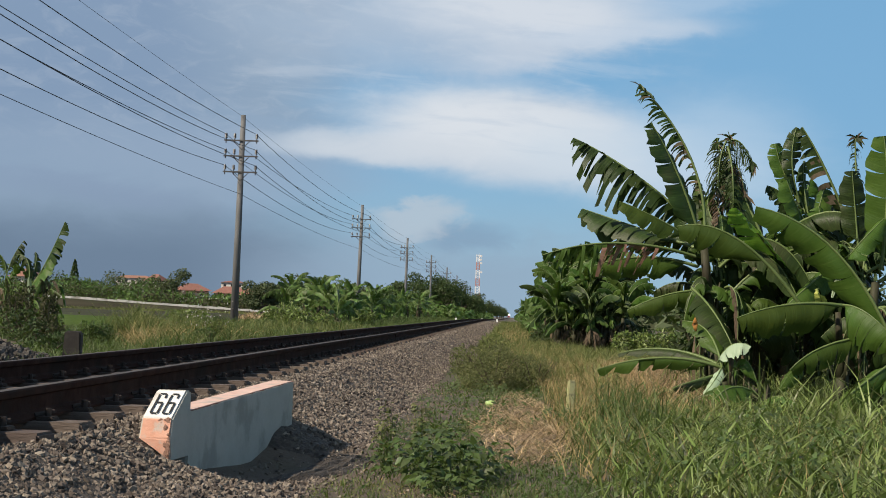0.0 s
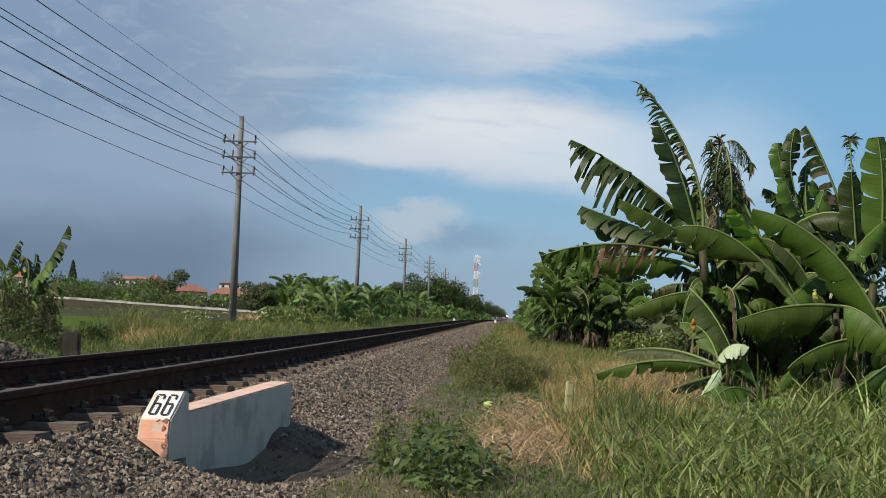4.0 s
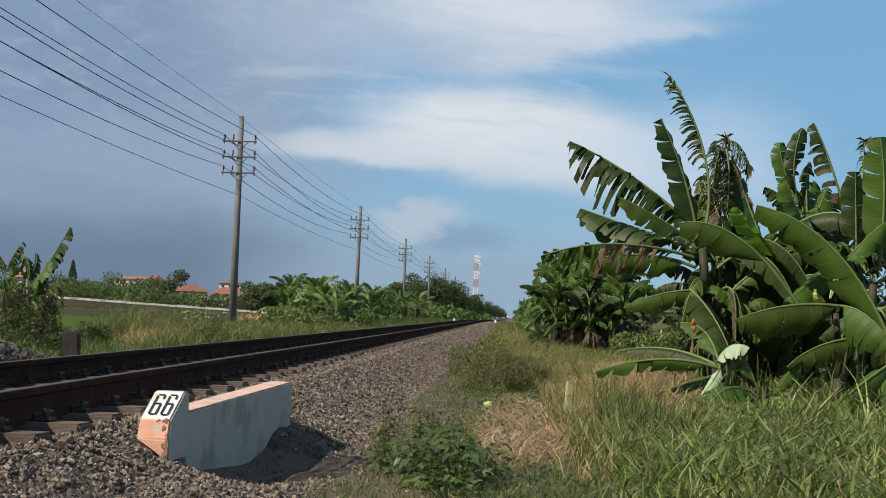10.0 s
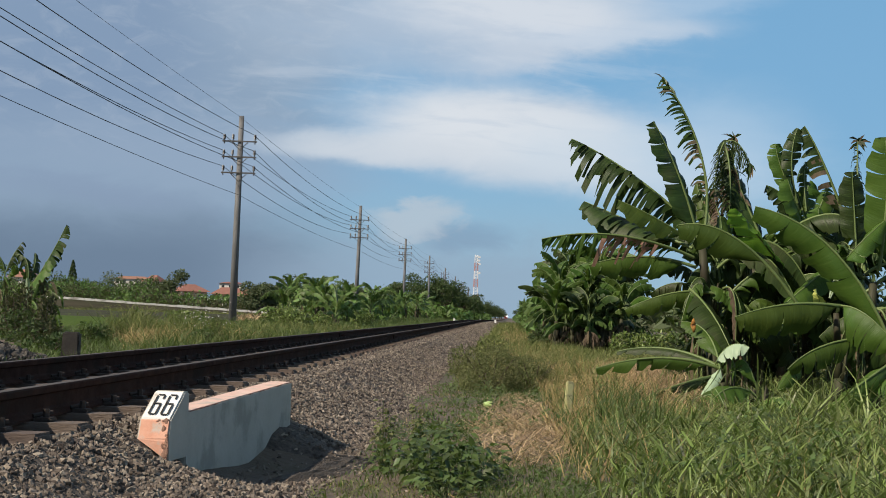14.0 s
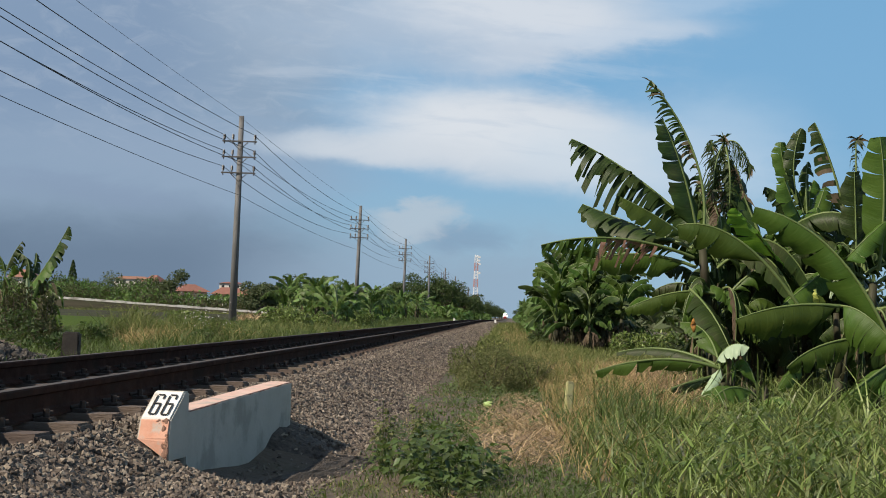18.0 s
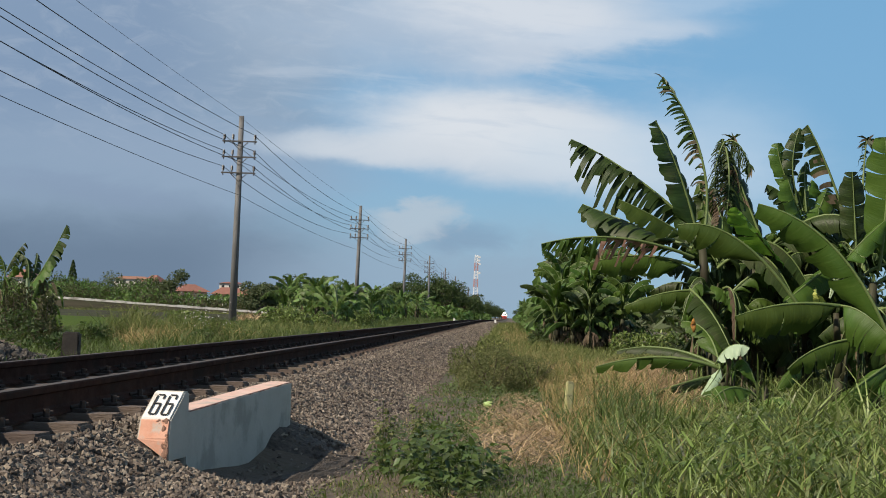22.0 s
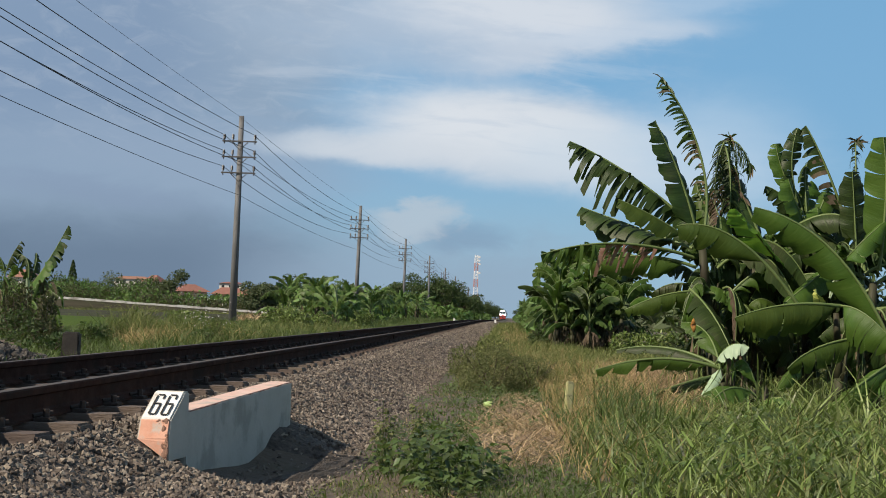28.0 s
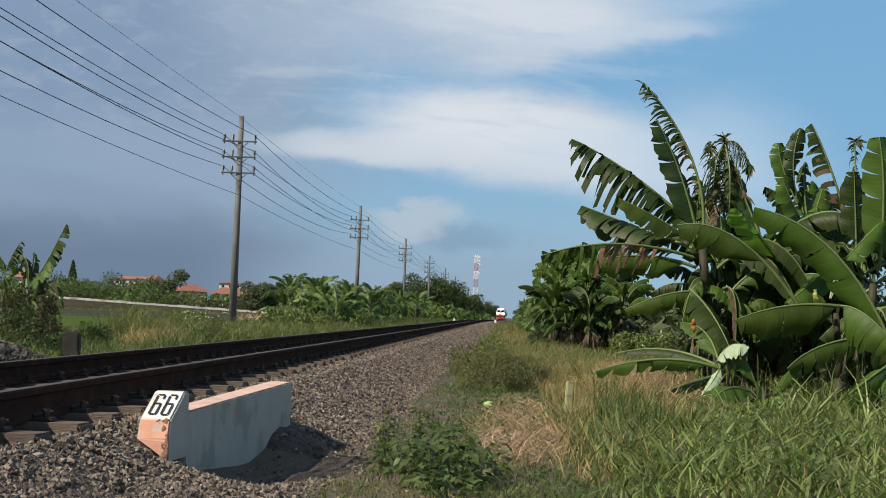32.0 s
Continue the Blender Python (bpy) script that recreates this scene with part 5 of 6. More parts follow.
grass_field("straw_blades", "dry pale blades among the long grass", "grass_dry", [(0.4, 4.4, 7.2, 12.0, 60, 0.34, 0.007, 1.2, 0.4, lush)], stiff=True)
grass_field("pale_blades", "pale sunlit blades lying over the foreground grass", "grass_sunlit", [(0.4, 4.4, 7.2, 11.0, 90, 0.36, 0.011, 1.2, 0.9, lush), (1.0, 5.0, 11.0, 14.5, 50, 0.36, 0.013, 1.0, 0.9, lush)], stiff=True)
grass_field("low_grass", "thin low green grass on bare earth", "weed", [(-1.0, 0.6, 6.8, 14, 1100, 0.10, 0.007, 0.8, 0.9, thin), (-1.0, 1.2, 14, 24, 260, 0.13, 0.009, 0.8, 0.9, thin)])
grass_field("olive_grass", "olive and yellowing grass along the path", "grass_olive", [
    (-0.7, 1.6, 18, 34, 300, 0.30, 0.010, 0.45, 0.7, lambda x, y: smooth(-0.9, 0.4, x) * (1 - 0.5 * dry_zone(x, y))), (-0.9, 2.0, 34, 60, 130, 0.36, 0.018, 0.45, 0.7, lambda x, y: 0.9),
    (-0.9, 3.0, 60, 140, 30, 0.5, 0.04, 0.4, 0.6, lambda x, y: 0.9), (1.4, 7.0, 23, 42, 110, 0.26, 0.016, 0.6, 0.7, west), (0.4, 1.5, 9.5, 20, 240, 0.26, 0.008, 0.5, 0.6, lambda x, y: 1 - heap_zone(x, y)), (1.0, 4.0, 7.5, 12, 90, 0.26, 0.008, 1.0, 0.9, lambda x, y: 0.8)])
grass_field("dry_grass", "sun-bleached tan grass in front of the bananas", "grass_dry", [(-0.4, 1.6, 22, 45, 130, 0.24, 0.012, 0.6, 0.6, west), (-0.4, 2.0, 45, 110, 40, 0.34, 0.03, 0.5, 0.6, west), (0.4, 1.8, 12, 22, 260, 0.30, 0.006, 0.4, 0.5, lambda x, y: 1 - heap_zone(x, y))])
grass_field("dry_straw", "reddish tan straw lying under the banana leaves", "straw", [(0.8, 3.2, 12.0, 27, 1100, 0.24, 0.009, 1.2, 0.7, dry_zone)])
grass_field("tall_reeds", "clump of tall thin reedy grass beside the straw", "grass_dark", [(0.85, 1.4, 11.0, 14.5, 190, 0.48, 0.010, 0.35, 0.4, lambda x, y: 1.0), (0.5, 0.9, 9.0, 12.5, 110, 0.40, 0.010, 0.4, 0.6, west)])


def straw_heap():
    rows = []
    for i in range(3800):
        a, r = rng.uniform(0, 6.28), rng.random() ** 0.6
        r *= 0.8 + 0.5 * noise.noise((math.cos(a) * 1.5, math.sin(a) * 1.5, 2.0))
        x, y = 0.17 + 0.60 * r * math.cos(a), 12.2 + 4.1 * r * math.sin(a)
        rows.append((x, y, ground_z(x, y) + 0.09 * max(0, 1 - r * r) * rng.random(), rng.uniform(0.10, 0.42), rng.uniform(0.004, 0.009), rng.uniform(0, 6.28), rng.uniform(1.15, 1.68), rng.uniform(0.0, 0.9)))
    v, f = blades(rows, 3, True)
    return fast_mesh("straw_heap", v, f, [M["straw"]], True)


grass_field("leaning_straw", "pale dry blades leaning among the grass beside the straw", "grass_dry", [(0.35, 0.95, 8.2, 13.5, 110, 0.36, 0.008, 0.8, 0.6, west)], stiff=True)
grass_field("path_grass", "short olive grass at the foot of the ballast", "grass_olive", [(-1.05, 0.3, 6.5, 8.0, 800, 0.07, 0.006, 0.9, 0.9, west)])
solid("straw_heap", straw_heap(), "flattened heap of dry reddish straw on the verge", "straw", kind="stuff")


def leaf_cloud(name, spots, mat, seed=0):
    """Many small pointed leaves. spots: rows of x, y, z, size."""
    s = np.array(spots)
    n = len(s)
    R = turns(n)
    shape = np.array([(0, -0.5, 0), (0.22, -0.1, 0.04), (0, 0.5, -0.06), (-0.22, -0.1, 0.04)])
    V = np.einsum("nij,vj->nvi", R, shape) * s[:, 3][:, None, None] + s[:, None, :3]
    F4 = np.arange(n * 4).reshape(-1, 4)
    return fast_mesh(name, V.reshape(-1, 3), F4, [mat] if not isinstance(mat, list) else mat, False)


def weed_plant(name, x, y, h, n, size, label, m="weed", spread=0.16):
    """A broad-leaved weed: thin stalks with a leaf at the end of each short stem."""
    z0 = ground_z(x, y)
    w = thing(name, pose(x, y, z0), label, "weed", "weeds of the verge")
    b, rows, F4, V = bmesh.new(), [], [], []
    rnd = random.Random(int(x * 999 + y * 77))
    for i in range(n):
        a, r, z = rnd.uniform(0, 6.28), spread * rnd.random() ** 0.5, h * rnd.uniform(0.12, 1.0)
        foot = Vector((math.cos(a) * r * 0.4, math.sin(a) * r * 0.4, 0))
        top = Vector((math.cos(a) * r, math.sin(a) * r, z))
        if i % 4 == 0:
            rod(b, foot, top, 0.003, 0.0015, 4, False)
        s = size * rnd.uniform(0.6, 1.2)
        d = Vector((math.cos(a + rnd.uniform(-1, 1)), math.sin(a + rnd.uniform(-1, 1)), rnd.uniform(-0.9, 0.6))).normalized()
        side = d.cross(Vector((rnd.uniform(-0.3, 0.3), rnd.uniform(-0.7, 0.1), 1))).normalized()
        up = side.cross(d)
        k = len(V)
        V += [top, top + d * s * 0.35 + side * s * 0.3 + up * s * 0.06, top + d * s * 0.35, top + d * s * 0.35 - side * s * 0.3 + up * s * 0.06, top + d * s * 0.72 + side * s * 0.17, top + d * s * 0.72 - side * s * 0.17, top + d * s - up * s * 0.12]
        F4 += [(k, k + 1, k + 2), (k, k + 2, k + 3), (k + 1, k + 4, k + 2), (k + 2, k + 4, k + 6), (k + 2, k + 6, k + 5), (k + 2, k + 5, k + 3)]
    tagged(part("stem", b, M["weed"], w), kind="stuff")
    tagged(part("foliage", mesh_of("foliage", V, F4, [M[m]], smooth=True), None, w), kind="stuff")
    return w


rows = []
for i in range(9000):
    x, y = rng.uniform(-1.0, 0.7), rng.uniform(7.0, 22) 
    if rng.random() > thin(x, y) or x < -0.85 + 0.2 * noise.noise((y, 0, 0)):
        continue
    rows.append((x, y, ground_z(x, y) + rng.uniform(0.0, 0.05), rng.uniform(0.02, 0.045)))
solid("ground_cover", leaf_cloud("ground_cover", rows, M["weed"]), "low carpet of small green weeds on the earth", "weeds", kind="stuff")
rows = [(x, y, ground_z(x, y) + 0.006, l, 0.004, a, 1.5, 0.0) for x, y, l, a in zip(rng.uniform(-0.95, 0.7, 1500), rng.uniform(6.8, 18, 1500), rng.uniform(0.05, 0.16, 1500), rng.uniform(0, 6.28, 1500))]
v, f = blades(rows, 2, True)
solid("dry_litter", fast_mesh("dry_litter", v, f, [M["grass_dry"]]), "dry stalks and litter strewn on the earth", "litter", kind="stuff")
rnd = random.Random(8)
for x, y, h, s in ((-0.40, 7.8, 0.27, 0.13), (-0.24, 7.9, 0.24, 0.12), (-0.52, 8.1, 0.30, 0.13), (-0.68, 8.5, 0.20, 0.10), (-0.34, 8.4, 0.30, 0.12), (-0.14, 8.3, 0.22, 0.11), (-0.30, 7.5, 0.14, 0.09)):
    weed_plant("broadleaf_weed", x, y, h, 95, s * 0.62, "broad-leaved green weed at the edge of the ballast")
for x, y, h in ((-0.80, 8.9, 0.44), (-0.60, 9.3, 0.42), (-0.78, 9.0, 0.36), (-0.58, 9.2, 0.30), (-0.86, 9.3, 0.26)):
    weed_plant("stalk_weed", x, y, h, 60, 0.045, "thin upright weed with small leaves beside the stones", "bush", 0.05)
for i in range(26):
    x, y = rnd.uniform(-0.9, 0.5), rnd.uniform(11, 20)
    weed_plant("small_weed", x, y, rnd.uniform(0.08, 0.2), 40, 0.05, "small green weed on the verge", "weed", 0.18)
for i in range(16):
    x, y = rnd.uniform(1.0, 3.4), rnd.uniform(8, 13)
    weed_plant("small_weed", x, y, rnd.uniform(0.15, 0.35), 40, 0.07, "small green weed in the long grass", "weed", 0.2)


def shrub(x, y, rx, ry, h, n, size, mat, label, name="shrub", category="shrub"):
    rows = []
    rnd = np.random.default_rng(int(abs(x * 100 + y * 10)))
    for i in range(n):
        a, u = rnd.uniform(0, 6.28), rnd.random() ** 0.45
        t = rnd.random()
        lump = 0.75 + 0.45 * noise.noise((math.cos(a) * 1.4 + x, math.sin(a) * 1.4 + y, t * 2))
        px, py = x + rx * u * lump * math.cos(a) * math.sqrt(1 - 0.7 * t * t), y + ry * u * lump * math.sin(a) * math.sqrt(1 - 0.7 * t * t)
        rows.append((px, py, ground_z(x, y) + h * t * lump, size * rnd.uniform(0.6, 1.4)))
    s = thing(name, pose(0, 0, 0), label, category)
    s.matrix_basis = pose(x, y, ground_z(x, y))
    o = leaf_cloud("foliage", np.array(rows) - np.array([x, y, ground_z(x, y), 0]), M[mat])
    part("foliage", o, None, s)
    b = bmesh.new()
    for i in range(9):
        a = i * 0.7
        rod(b, (0, 0, -0.03), (rx * 0.6 * math.cos(a), ry * 0.6 * math.sin(a), h * 0.7), 0.012, 0.004, 5, False)
    tagged(part("twig", b, M["bark"], s), kind="stuff")
    return s


shrub(-0.22, 18.4, 0.62, 1.5, 0.66, 12000, 0.028, "bush", "scrubby dark olive bush on the verge")
shrub(0.35, 18.6, 0.5, 1.2, 0.55, 6000, 0.026, "bush", "scrubby dark olive bush on the verge")
shrub(-0.75, 22.0, 0.3, 1.2, 0.5, 2400, 0.035, "bush", "scrubby bush at the edge of the ballast")
shrub(-0.35, 30.0, 0.5, 2.5, 0.7, 1800, 0.07, "grass_olive", "tangled olive weeds at the edge of the ballast")
for x, y, r, h in ((1.7, 43.5, 1.0, 0.7), (2.9, 43.5, 1.0, 0.8), (3.9, 43.0, 0.9, 1.0), (1.1, 45.0, 0.6, 0.8)):
    shrub(x, y, r, 1.0, h, 1500, 0.13, "foliage", "leafy undergrowth round the banana clump", "undergrowth", "undergrowth")
# these bushes take the brighter grass colour in place of sunlight on them
for x, y, r, h in ((3.4, 38.0, 0.8, 0.95), (4.0, 37.2, 0.7, 0.85), (4.6, 38.0, 0.9, 1.1), (6.0, 39.0, 1.1, 1.2), (7.6, 38.0, 1.2, 1.5), (9.5, 40.0, 1.6, 1.8)):
    shrub(x, y, r, 1.2, h * 0.8, 1500, 0.12, "grass", "low green bushes behind the bananas", "undergrowth", "undergrowth")
for x, y, r, h in ((3.0, 20.5, 0.9, 1.4), (4.2, 20.8, 1.1, 1.8), (5.4, 20.0, 1.2, 2.0), (3.5, 18.6, 0.7, 0.8), (4.9, 18.2, 0.8, 1.0)):
    shrub(x, y, r, 0.7, h, 1400, 0.16, "foliage", "dark undergrowth inside the banana clump", "undergrowth", "undergrowth")

def rotten_trunk(a, b_, half):
    """A flattened, fibrous old stem pressed into the ground."""
    a, b_ = Vector(a), Vector(b_)
    side = Vector((b_.y - a.y, a.x - b_.x)).normalized()
    nu, nv = 40, 34
    verts, faces = [], []
    for i in range(nu + 1):
        u = i / nu
        c = a.lerp(b_, u)
        w = half * (0.55 + 0.45 * math.sin(math.pi * min(1.0, u * 1.15 + 0.05))) * (1 + 0.18 * noise.noise((u * 5, 3, 0)))
        for j in range(nv + 1):
            q = 2 * j / nv - 1
            x, y = c.x + side.x * w * q, c.y + side.y * w * q
            fibre = 0.02 * noise.noise((q * 6 + 1.2 * u, u * 3, 0)) + 0.012 * noise.noise((q * 16, u * 7, 5)) + 0.008 * noise.noise((q * 34, u * 18, 9))
            lift = 0.035 * (1 - q * q) * min(1.0, 6 * u, 6 * (1 - u)) + fibre * (1 - abs(q) ** 3)
            verts.append((x, y, max(ground_z(x, y), ballast_z(x, y)) - 0.012 + max(0.0, lift)))
            if i and j:
                k = i * (nv + 1) + j
                faces.append((k - nv - 2, k - nv - 1, k, k - 1))
    return mesh_of("rotten_trunk", verts, faces, [M["rotten"]])


solid("rotten_trunk", rotten_trunk((-1.30, 7.7), (-0.92, 9.3), 0.24), "flattened rotten plant trunk, dark and fibrous, beside the marker", "trunk")

# small things on the verge
b = boxed((-0.04, -0.02, -0.1), (0.035, 0.02, 0.40), 0.01)
peg = part("survey_peg", b, M["peg"], None)
peg.matrix_basis = pose(0.585, 13.2, ground_z(0.585, 13.2), 0, 3, 20)
tagged(peg, "short yellow-green wooden peg in the grass", "peg")
b = bmesh.new()
bmesh.ops.create_icosphere(b, subdivisions=2, radius=0.045)
for v in b.verts:
    v.co = Vector((v.co.x * 1.2, v.co.y, v.co.z * 0.8)) * (1 + 0.3 * noise.noise(v.co * 40))
litter = part("litter", b, M["lime_plastic"], None)
litter.matrix_basis = pose(-0.20, 14.6, ground_z(-0.2, 14.6) + 0.05)
tagged(litter, "crumpled lime green plastic litter on the verge", "litter")
b = bmesh.new()
rod(b, (0, 0, 0.08), (0.02, -0.01, 0.0), 0.008, 0.036, 9)
rod(b, (0.02, -0.01, 0.0), (0.045, -0.02, -0.08), 0.036, 0.012, 9)
for v in b.verts:
    v.co.y *= 0.45
    v.co += Vector((noise.noise(v.co * 25), 0, noise.noise(v.co * 25 + Vector((4, 0, 0))))) * 0.012
bract = part("banana_flower", b, M["bract"], None, smooth=True)
bract.matrix_basis = pose(2.11, 15.85, 0.99, 15, 10, 0)
tagged(bract, "orange dying banana bract hanging in the clump", "banana flower")

# ---- beyond the track: grass, paddy, dyke ----
tuft = lambda x, y: (0.15 + 0.85 * smooth(-0.1, 0.35, noise.noise((x * 0.8, y * 0.35, 5.0)))) * smooth(-0.285, -0.262, x / y)
low_side = lambda x, y: 1 - smooth(-0.285, -0.262, x / y)
tan_tuft = patch(-7.55, 28.6, 0.55, 1.2, 0.4)
high_tuft = lambda x, y: max(patch(-8.0, 30.0, 0.45, 0.9, 0.4)(x, y), patch(-7.3, 30.5, 0.35, 0.8, 0.4)(x, y), 0.8 * patch(-8.9, 31.5, 0.6, 0.9, 0.4)(x, y))
grass_field("bank_grass", "tall mixed green and tan grass beyond the track", "grass_olive", [(-9.6, -6.2, 22, 40, 75, 0.66, 0.020, 0.45, 0.9, tuft), (-9, -6.2, 40, 60, 40, 0.5, 0.03, 0.35, 0.6, west)])
grass_field("bank_grass_green", "tall green grass beyond the track", "grass_dark", [(-8.6, -5.4, 15, 30, 120, 0.30, 0.018, 0.5, 0.9, low_side), (-13.5, -8.0, 27, 42, 70, 0.22, 0.02, 0.5, 0.9, low_side), (-9.6, -6.0, 22, 42, 150, 0.58, 0.022, 0.45, 0.9, tuft), (-12, -6.0, 42, 100, 34, 0.42, 0.035, 0.4, 0.7, west), (-10, -6, 100, 170, 12, 0.6, 0.07, 0.4, 0.6, west)])
grass_field("bank_grass_dry", "bleached seeding grass beyond the track", "grass_dry", [(-9.2, -6.6, 25, 36, 45, 0.7, 0.014, 0.5, 0.9, tuft), (-8.6, -6.4, 26.5, 31, 420, 0.62, 0.012, 0.9, 0.8, tan_tuft)])
grass_field("tall_tuft", "tall tuft of green grass beyond the track", "grass_olive", [(-9.8, -6.4, 26, 37, 260, 1.0, 0.016, 0.5, 0.8, high_tuft)])
for x, y, r, h, m in ((-9.4, 34, 0.5, 0.75, "weed"), (-7.3, 33, 0.45, 0.8, "grass_olive"), (-8.7, 28, 0.45, 0.5, "weed"), (-6.6, 29, 0.4, 0.6, "weed")):
    shrub(x, y, r, 0.6, h, 1500, 0.07, m, "weedy bush in the tall grass beyond the track")
for x, y, r, h in ((-9.0, 56, 1.3, 1.0), (-8.2, 58, 1.0, 0.8), (-10.2, 60, 1.3, 1.1), (-7.8, 72, 1.0, 1.0), (-12.5, 52, 1.2, 0.7)):
    shrub(x, y, r, 1.4, h, 1500, 0.14, "grass", "bright green bush on the bank beyond the track")


def flat_piece(name, pts, z, mat, label, category):
    me = mesh_of(name, [(x, y, z) for x, y in pts], [tuple(range(len(pts)))], [M[mat]])
    return solid(name, me, label, category, kind="structure")


flat_piece("field", [(-15, 46), (-14, 74), (-19, 128), (-32, 172), (-58, 168), (-62, 150), (-60, 120), (-44, 80), (-26, 52)], 0.16, "mud", "flat grey-brown ploughed field beyond the track", "field")
flat_piece("paddy", [(-11.6, 34), (-12.4, 48), (-16.0, 66), (-20, 76), (-27, 80), (-29, 74), (-20, 50), (-14.5, 36)], 0.22, "paddy", "bright green rice seedlings in a flat paddy", "paddy")
flat_piece("pond", [(-10.4, 31.5), (-11.0, 36), (-12.6, 39.5), (-15.0, 40.0), (-13, 34)], 0.235, "water", "strip of standing water beside the paddy", "water")



def dyke_wall():
    """Low whitewashed wall along the raised lane behind the fields."""
    w = thing("dyke_wall", pose(0, 0, 0), "long low whitewashed wall behind the fields", "wall", kind="structure")
    a, b_ = Vector((-60.0, 172, 1.78)), Vector((-31.5, 176, 0.58))
    n = 22
    for i in range(n):
        p, q = a.lerp(b_, i / n), a.lerp(b_, (i + 1) / n - 0.002)
        b = bmesh.new()
        for x, y, z in (p, q):
            j = random.uniform(-0.05, 0.05)
            for dy, zz in ((-0.12, z - 0.28), (0.12, z - 0.28), (0.12, z + j), (-0.12, z + j)):
                b.verts.new((x, y + dy, zz))
        b.verts.ensure_lookup_table()
        v = b.verts
        for f in ((0, 1, 2, 3), (7, 6, 5, 4), (0, 4, 5, 1), (1, 5, 6, 2), (2, 6, 7, 3), (3, 7, 4, 0)):
            b.faces.new([v[k] for k in f])
        bmesh.ops.recalc_face_normals(b, faces=b.faces)
        part("wall_panel", b, M["white_wall"], w)
    verts, faces = [], []
    for i in range(n + 1):
        x, y, z = a.lerp(b_, i / n)
        verts += [(x + 1.2, y - 3.2, -0.1), (x + 0.2, y - 0.4, z - 0.3), (x, y + 3, z - 0.3), (x, y + 8, -0.1)]
        if i:
            k = 4 * i
            faces += [(k - 4, k, k + 1, k - 3), (k - 3, k + 1, k + 2, k - 2), (k - 2, k + 2, k + 3, k - 1)]
    part("bank", mesh_of("bank", verts, faces, [M["mud"]], smooth=True), None, w, "earth bank under the wall")


dyke_wall()
grass_field("dyke_grass", "dry grass on the slope before the low wall", "grass_olive", [(-60, -26, 156, 174, 9, 0.7, 0.14, 0.5, 0.6, west)])
for x in (-57, -52, -47, -42, -37, -33):
    y = 170 + (x + 60) * 0.14
    shrub(x, y - 2.2, 3.4, 1.2, 0.95 - (x + 59) * 0.026, 1100, 0.20, "scrub", "rank weeds on the bank below the low wall", "bank_weeds", "weeds")

ridge = lambda x, y: smooth(0.1, 0.7, math.sin(y * 0.55 + x * 0.12) + 0.6 * noise.noise((x * 0.2, y * 0.3, 4.0)))
grass_field("furrow_weeds", "green weeds in rows along the ploughed furrows", "grass_olive", [(-46, -16, 76, 166, 1.6, 0.35, 0.12, 0.6, 0.7, lambda x, y: ridge(x, y) if -0.36 < x / y < -0.14 else 0)])

# stump, stones and creeper by the far rail
b = boxed((-0.12, -0.12, -0.1), (0.12, 0.12, 0.36), 0.02)
for v in b.verts:
    v.co += Vector((noise.noise(v.co * 6), noise.noise(v.co * 6 + Vector((3, 0, 0))), 0)) * 0.03
stump = part("concrete_stump", b, M["dark_concrete"], None)
stump.matrix_basis = pose(-6.27, 19.2, 0.24, 0, 2, 12)
tagged(stump, "dark broken concrete stump beside the track", "stump")
rows = []
for i in range(900):
    a, r = rng.uniform(0, 6.28), rng.random() ** 0.6
    rows.append((-6.75 + 0.62 * r * math.cos(a), 17.3 + 1.4 * r * math.sin(a), 0.22 + 0.24 * (1 - r) + rng.uniform(0, 0.05), rng.uniform(0.02, 0.055)))
v, f = scatter_stones(rows)
solid("stone_heap", fast_mesh("stone_heap", v, f, [M["dark_stone"]]), "heap of dark broken stones by the track", "stones", kind="stuff")
for x, y, rx, h in ((-10.2, 28.6, 0.6, 0.6), (-10.7, 29.0, 0.4, 1.25), (-9.85, 28.4, 0.25, 1.1), (-9.0, 26.0, 0.6, 0.5), (-11.6, 31.5, 0.9, 1.3)):
    shrub(x, y, rx, 0.6, h, 1100, 0.085, "scrub", "dark tangled scrub beyond the track", "scrub", "shrub")
for x, y, rx, h in ((-10.4, 28.2, 0.6, 0.7), (-9.3, 26.0, 0.5, 0.5), (-7.9, 23.0, 0.6, 0.45)):
    shrub(x, y, rx, 0.5, h, 700, 0.09, "foliage", "dark creeper-grown scrub beyond the track", "scrub", "shrub")

rows = [(-7.4 + rng.normal() * 0.35, 32 + rng.normal() * 0.6, 0.85 + rng.normal() * 0.18, 0.05) for i in range(110)]
solid("white_flowers", leaf_cloud("white_flowers", rows, M["petal"]), "small white flowers on weeds beyond the track", "flowers", kind="stuff")
grass_field("pale_heap", "pale dry stalks heaped at the edge of the field", "straw", [(-15.0, -12.6, 73, 77, 60, 0.7, 0.05, 1.0, 0.8, west)])

